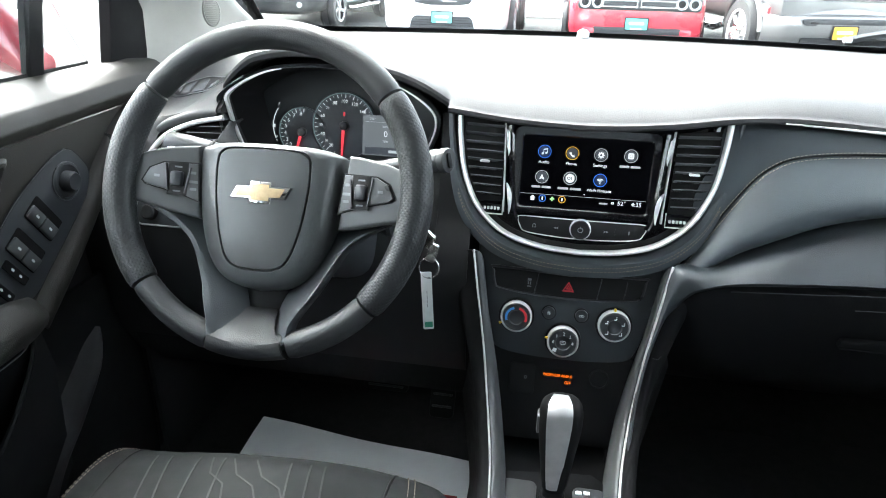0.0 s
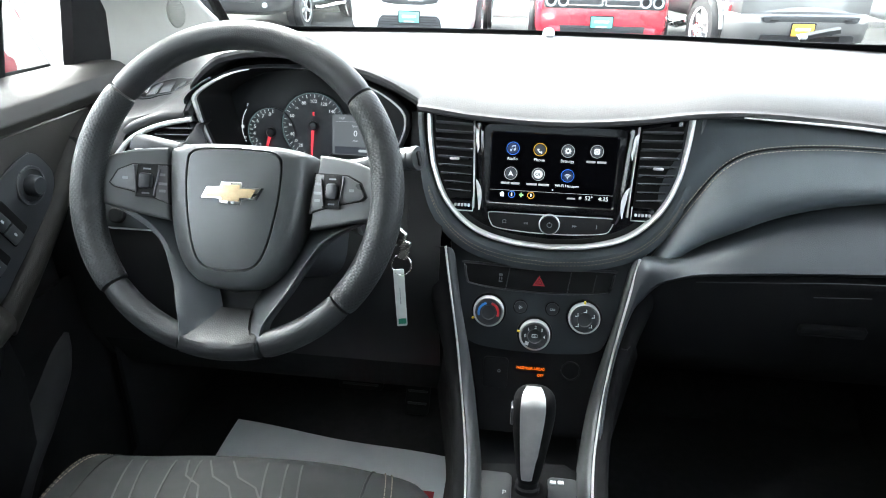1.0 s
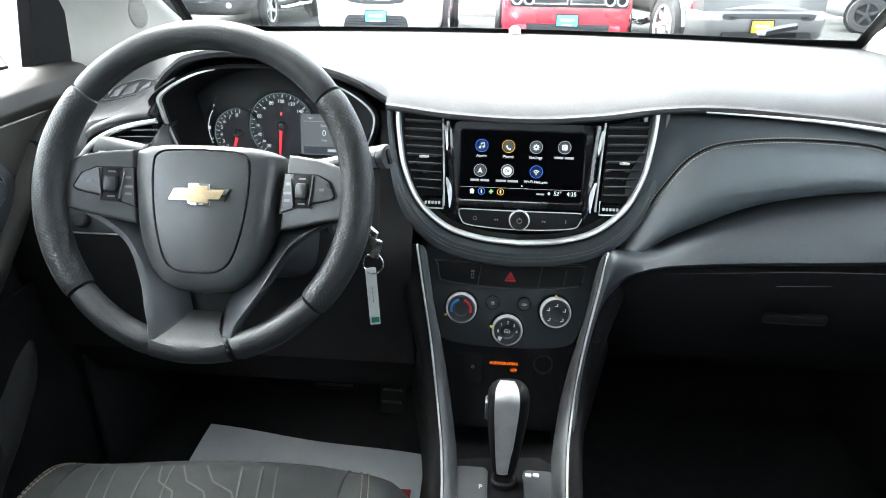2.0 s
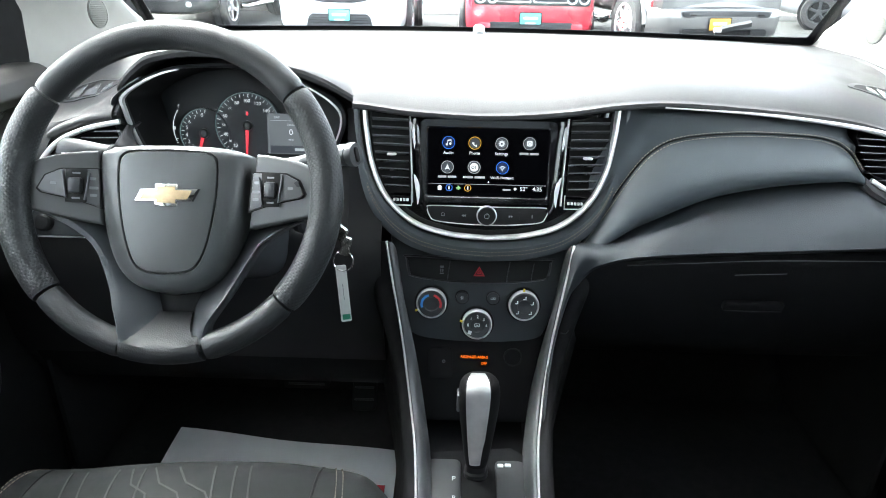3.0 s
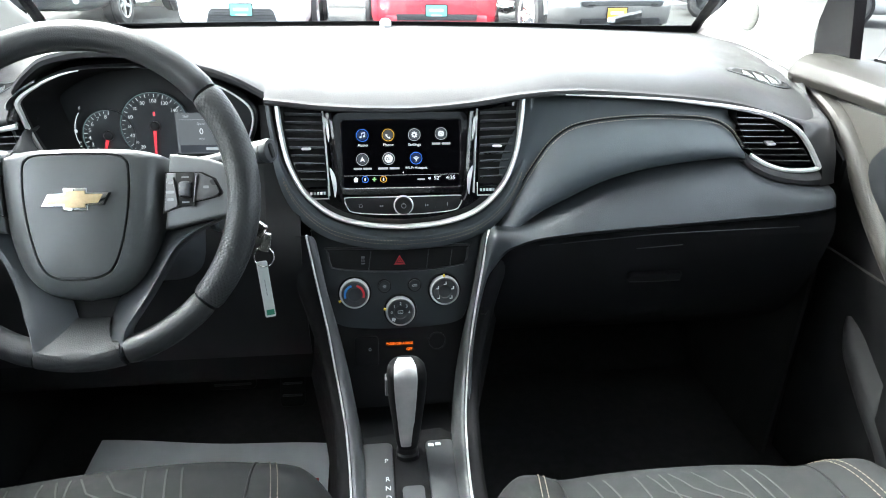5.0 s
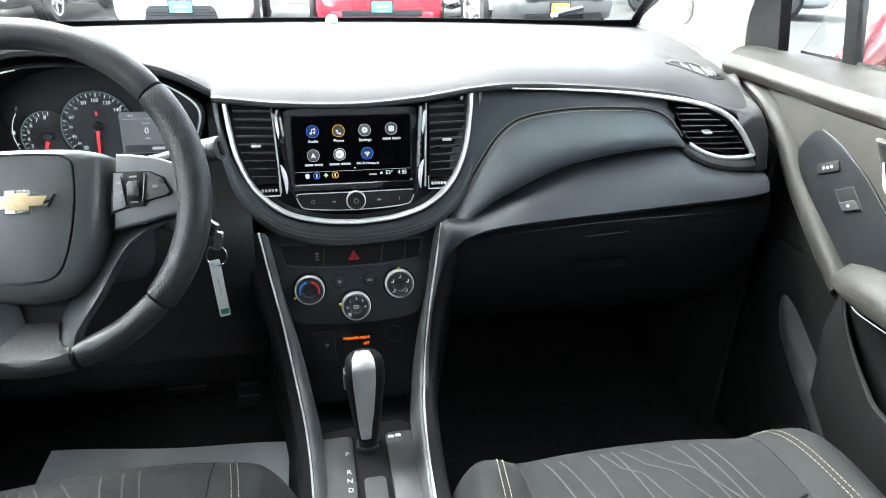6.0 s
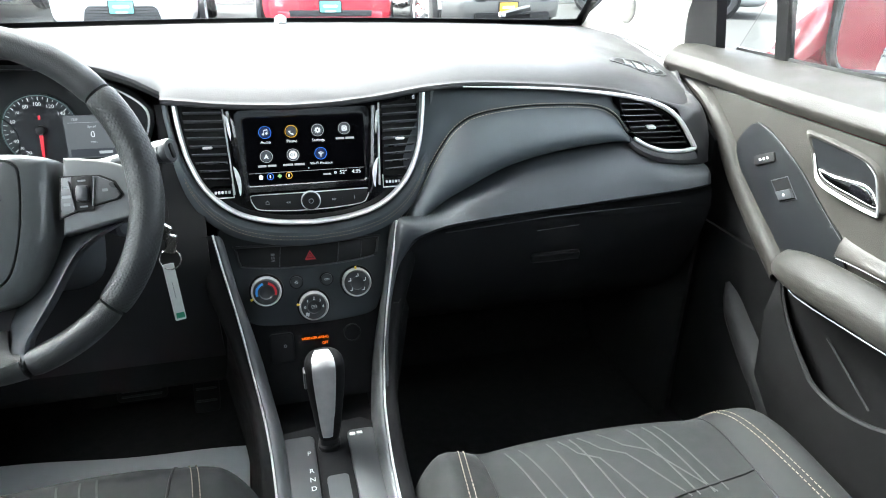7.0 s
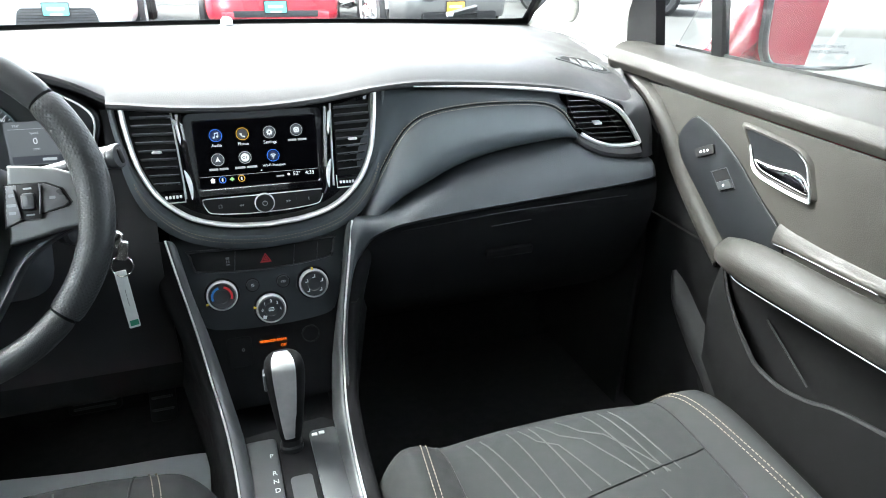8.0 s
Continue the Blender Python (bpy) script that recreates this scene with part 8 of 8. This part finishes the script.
for s in (-1, 1):
    part("grille_outline", frame_slab(rrect(0.485, 0.095, 0.012, 3, s * 0.26, -0.01), rrect(0.455, 0.065, 0.010, 3, s * 0.26, -0.01), 0.012, G @ T(0, 0, 0.012), 0.002), M_CHROME, gr)
    for a in (0.565, 0.735):
        hl = part("headlamp", lathe([(0.080, 0.0), (0.080, 0.014), (0.072, 0.018), (0.062, 0.008), (0.040, 0.004), (0, 0.012)], G @ T(s * a, 0.0, 0.010), 28), M_LAMP, gr, "round headlamp with a bright ring")
        part("lamp_core", lathe([(0.050, 0), (0.048, 0.008), (0, 0.010)], G @ T(s * a, 0.0, 0.016), 24), M_DARK, hl)
part("chin_slot", slab(rrect(1.20, 0.085, 0.02, 3), 0.02, front_frame(M, -0.004, 0.425, 0.0), 0.006), M_GRILLE, v, "black lower intake")
for s in (-1, 1):
    part("chin_end", slab(rrect(0.17, 0.11, 0.02, 3, s * 0.66, 0), 0.025, front_frame(M, 0.0, 0.40, 0.0), 0.01), M_P_RED, v)
part("splitter", box(1.5, 0.10, 0.03, M @ Matrix.Translation((0, 0.06, 0.22)), 0.01), M_DARK, v)

# silver pickup
v, M = vehicle("silver_pickup", 3.50, 8.45, 11, M_P_SILVER, "silver pickup truck with a wide bright bumper and orange plate", 1.90,
               [(0.08, 0.72, 0.60, 1.12), (0.12, 0.86, 0.56, 1.26), (0.27, 0.92, 0.54, 1.34), (1.3, 0.96, 0.54, 1.40), (2.0, 0.97, 0.54, 1.42), (3.5, 0.97, 0.54, 1.42), (5.6, 0.97, 0.56, 1.42), (5.75, 0.94, 0.6, 1.38)],
               [(1.38, 1.35, 3.75, 0.90), (1.68, 1.75, 3.65, 0.82), (2.0, 2.15, 3.45, 0.74), (2.02, 2.25, 3.4, 0.72)], (0.90, 4.4), 0.46, 0.30, alloy=M_RING, spokes=8)
B = M @ Matrix.Translation((0, 0.0, 0.66))


def bumper_row(dy, dz, inset=0.0):
    return [B @ Vector((x, dy + 0.05 * (abs(x) / 0.95) ** 2 + 0.30 * max(0.0, (abs(x) - 0.72) / 0.25) ** 2.2, dz - 0.03 * (abs(x) / 0.95) ** 2)) for x in np.linspace(-0.97 + inset, 0.97 - inset, 33)]


bp = part("bumper", skin([bumper_row(*q) for q in ((0.10, -0.25, 0.03), (0.02, -0.245, 0.01), (-0.015, -0.20), (-0.03, -0.12), (-0.034, -0.02), (-0.030, 0.055), (-0.012, 0.085), (0.030, 0.105), (0.060, 0.112), (0.075, 0.15), (0.085, 0.19), (0.11, 0.215), (0.20, 0.225))], 0.004), M_P_SILVER, v, "bright silver bumper with a stepped upper edge")
slot_o = spl([Vector(p) for p in ((-0.58, 0.045), (0.0, 0.050), (0.58, 0.045), (0.64, 0.020), (0.60, -0.030), (0.45, -0.036), (0.40, -0.020), (-0.40, -0.020), (-0.45, -0.036), (-0.60, -0.030), (-0.64, 0.020))], 3, True)
part("bumper_slot", slab(slot_o, 0.012, B @ face_frame(0, -0.026, 0.012, 0), 0.004), M_GRILLE, bp, "dark bumper slot")
for s in (-1, 1):
    part("tow_hook", box(0.10, 0.03, 0.026, B @ Matrix.Translation((s * 0.49, -0.042, 0.012)), 0.010), M_DARK, bp)
    part("marker_lamp", slab(rrect(0.035, 0.085, 0.010, 3), 0.012, B @ face_frame(s * 0.945, 0.265, 0.125, 0) @ pose(0, 0, 0, 0, s * 50, 0), 0.003), M_RED_PRINT, v, "red side marker lamp")
part("lower_valance", slab(rrect(1.25, 0.13, 0.04, 3), 0.03, B @ face_frame(0, -0.004, -0.235, 0), 0.01), M_DARK, v, "dark lower valance")
dealer_plate(v, B @ face_frame(-0.09, -0.042, -0.105, 0), M_PLATE_ORANGE, "orange dealer plate with blank bars")
gr = part("grille", slab([Vector(p) for p in ((-0.46, 0.26), (0.46, 0.26), (0.42, -0.10), (-0.42, -0.10))], 0.04, M @ face_frame(0, 0.07, 1.02, 0.05), 0.02), M_CHROME, v, "chrome crossbar grille")
for sx in (-1, 1):
    for sz in (-1, 1):
        cell = part("grille_mesh", slab(rrect(0.37, 0.145, 0.02, 3, sx * 0.205, 0.08 + sz * 0.085), 0.006, M @ face_frame(0, 0.03, 1.02, 0.05), 0.0), M_GRILLE, gr)
        for k in range(7):
            part("mesh_bar", box(0.006, 0.145, 0.006, M @ face_frame(0, 0.03, 1.02, 0.05) @ T(sx * 0.205 - 0.156 + 0.052 * k, 0.08 + sz * 0.085, 0.008), 0.002), M_ALLOY, cell)
for s in (-1, 1):
    hl = part("headlamp", slab(rrect(0.30, 0.20, 0.03, 3, s * 0.66, 0.02), 0.05, M @ face_frame(0, 0.10, 1.02, 0.03) @ pose(0, 0, 0, 0, s * 6, 0), 0.015), M_LAMP, v, "clear headlamp")
    fg = part("fog_lamp_recess", slab(rrect(0.20, 0.13, 0.03, 3, s * 0.80, 0.03), 0.03, B @ face_frame(0, 0.085, 0.0, 0) @ pose(0, 0, 0, 0, s * 12, 0), 0.008), M_P_SILVER, v)
    for e in (-1, 1):
        part("fog_lamp", slab(rrect(0.075, 0.085, 0.02, 3, s * 0.80 + e * 0.043, 0.035), 0.010, B @ face_frame(0, 0.056, 0.0, 0) @ pose(0, 0, 0, 0, s * 12, 0), 0.004), M_LAMP, fg, "clear fog lamp")
    part("side_step", tube([M @ Vector((s * 0.98, 1.45, 0.52)), M @ Vector((s * 1.06, 1.6, 0.46)), M @ Vector((s * 1.06, 3.5, 0.46)), M @ Vector((s * 0.98, 3.7, 0.52))], 0.05, 12), M_CHROME, v, "chrome side step")
    part("arch_flare", tube([M @ Vector((s * 0.97, 0.90 + 0.55 * math.cos(a), 0.46 + 0.55 * math.sin(a))) for a in np.linspace(0.1, math.pi - 0.1, 14)], 0.04, 8), M_P_SILVER, v)

# black sport utility, seen along its flank
v, M = vehicle("black_suv", -5.28, 10.85, -3, M_P_BLACK, "glossy black sport utility vehicle with chrome side step", 1.96,
               [(0.0, 0.66, 0.40, 0.86), (0.04, 0.82, 0.34, 1.0), (0.15, 0.92, 0.30, 1.10), (0.45, 0.97, 0.30, 1.16), (1.3, 0.98, 0.30, 1.20), (2.6, 0.98, 0.30, 1.22), (4.6, 0.97, 0.32, 1.20), (5.0, 0.88, 0.38, 1.12)],
               [(1.18, 1.3, 4.85, 0.90), (1.48, 1.8, 4.75, 0.82), (1.80, 2.3, 4.55, 0.72), (1.82, 2.4, 4.5, 0.70)], (0.95, 3.9), 0.39, 0.27)
F = front_frame(M, 0.0, 0.62, 0.08)
part("grille", slab(rrect(1.0, 0.30, 0.05, 4, 0, 0.05), 0.03, F, 0.01), M_GRILLE, v)
for s in (-1, 1):
    part("headlamp", slab(rrect(0.34, 0.13, 0.03, 3, s * 0.66, 0.16), 0.06, F @ T(0, 0, -0.05) @ pose(0, 0, 0, 0, s * 12, 0), 0.01), M_LAMP, v)
    part("fog_lamp", lathe([(0.05, 0), (0.045, 0.02), (0, 0.024)], F @ T(s * 0.66, -0.14, -0.01), 20), M_LAMP, v)
    part("side_step", tube([M @ Vector((s * 1.0, 1.5, 0.36)), M @ Vector((s * 1.05, 1.7, 0.34)), M @ Vector((s * 1.05, 3.2, 0.34)), M @ Vector((s * 1.0, 3.4, 0.36))], 0.04, 12), M_CHROME, v)
# upright red mark ahead of the front wheel, as a plain block
part("red_front_mark", box(0.05, 0.10, 0.22, M @ Matrix.Translation((0.93, 0.30, 0.92)), 0.01), M_RED_PRINT, v)

# pale silver car at the end of the row
v, M = vehicle("silver_hatchback", 10.87, 12.2, 53, M_P_GREY, "pale silver car parked at an angle with dark wheels", 1.84,
               [(0.0, 0.60, 0.34, 0.72), (0.04, 0.76, 0.28, 0.86), (0.14, 0.86, 0.24, 0.96), (0.4, 0.90, 0.22, 1.02), (1.4, 0.92, 0.22, 1.08), (2.8, 0.92, 0.22, 1.10), (4.2, 0.90, 0.26, 1.08), (4.5, 0.80, 0.32, 1.0)],
               [(1.06, 1.2, 4.35, 0.84), (1.32, 1.75, 4.2, 0.76), (1.56, 2.25, 4.0, 0.66), (1.58, 2.35, 3.9, 0.64)], (0.92, 3.67), 0.36, 0.25, alloy=M_GRILLE)
F = front_frame(M, 0.0, 0.50, 0.08)
part("grille", slab(rrect(0.8, 0.16, 0.04, 4), 0.03, F, 0.01), M_GRILLE, v)
for s in (-1, 1):
    part("headlamp", slab(rrect(0.32, 0.11, 0.03, 3, s * 0.60, 0.22), 0.06, F @ T(0, 0, -0.06) @ pose(0, 0, 0, 0, s * 14, 0), 0.01), M_LAMP, v)

# white car standing behind, which shows in the passenger's door mirror
v, M = vehicle("white_hatchback", 2.9, -9.0, 180, M_P_WHITE, "white hatchback parked behind, facing the red crossover", 1.80,
               [(0.0, 0.60, 0.34, 0.72), (0.04, 0.76, 0.28, 0.86), (0.14, 0.86, 0.24, 0.96), (0.4, 0.90, 0.22, 1.02), (1.4, 0.90, 0.22, 1.08), (2.8, 0.90, 0.22, 1.10), (4.0, 0.88, 0.26, 1.08), (4.3, 0.80, 0.32, 1.0)],
               [(1.06, 1.1, 4.15, 0.82), (1.32, 1.65, 4.0, 0.74), (1.56, 2.15, 3.8, 0.64), (1.58, 2.25, 3.7, 0.62)], (0.90, 3.5), 0.34, 0.24)
F = front_frame(M, 0.0, 0.50, 0.08)
part("grille", slab(rrect(0.9, 0.20, 0.05, 4), 0.03, F, 0.01), M_GRILLE, v, "dark grille")
dealer_plate(v, F @ T(0, 0.03, 0.03), M_PLATE_TEAL, "teal dealer plate with blank bars")
for s in (-1, 1):
    part("headlamp", slab(rrect(0.32, 0.12, 0.03, 3, s * 0.60, 0.22), 0.06, F @ T(0, 0, -0.06) @ pose(0, 0, 0, 0, s * 14, 0), 0.01), M_LAMP, v, "clear headlamp")
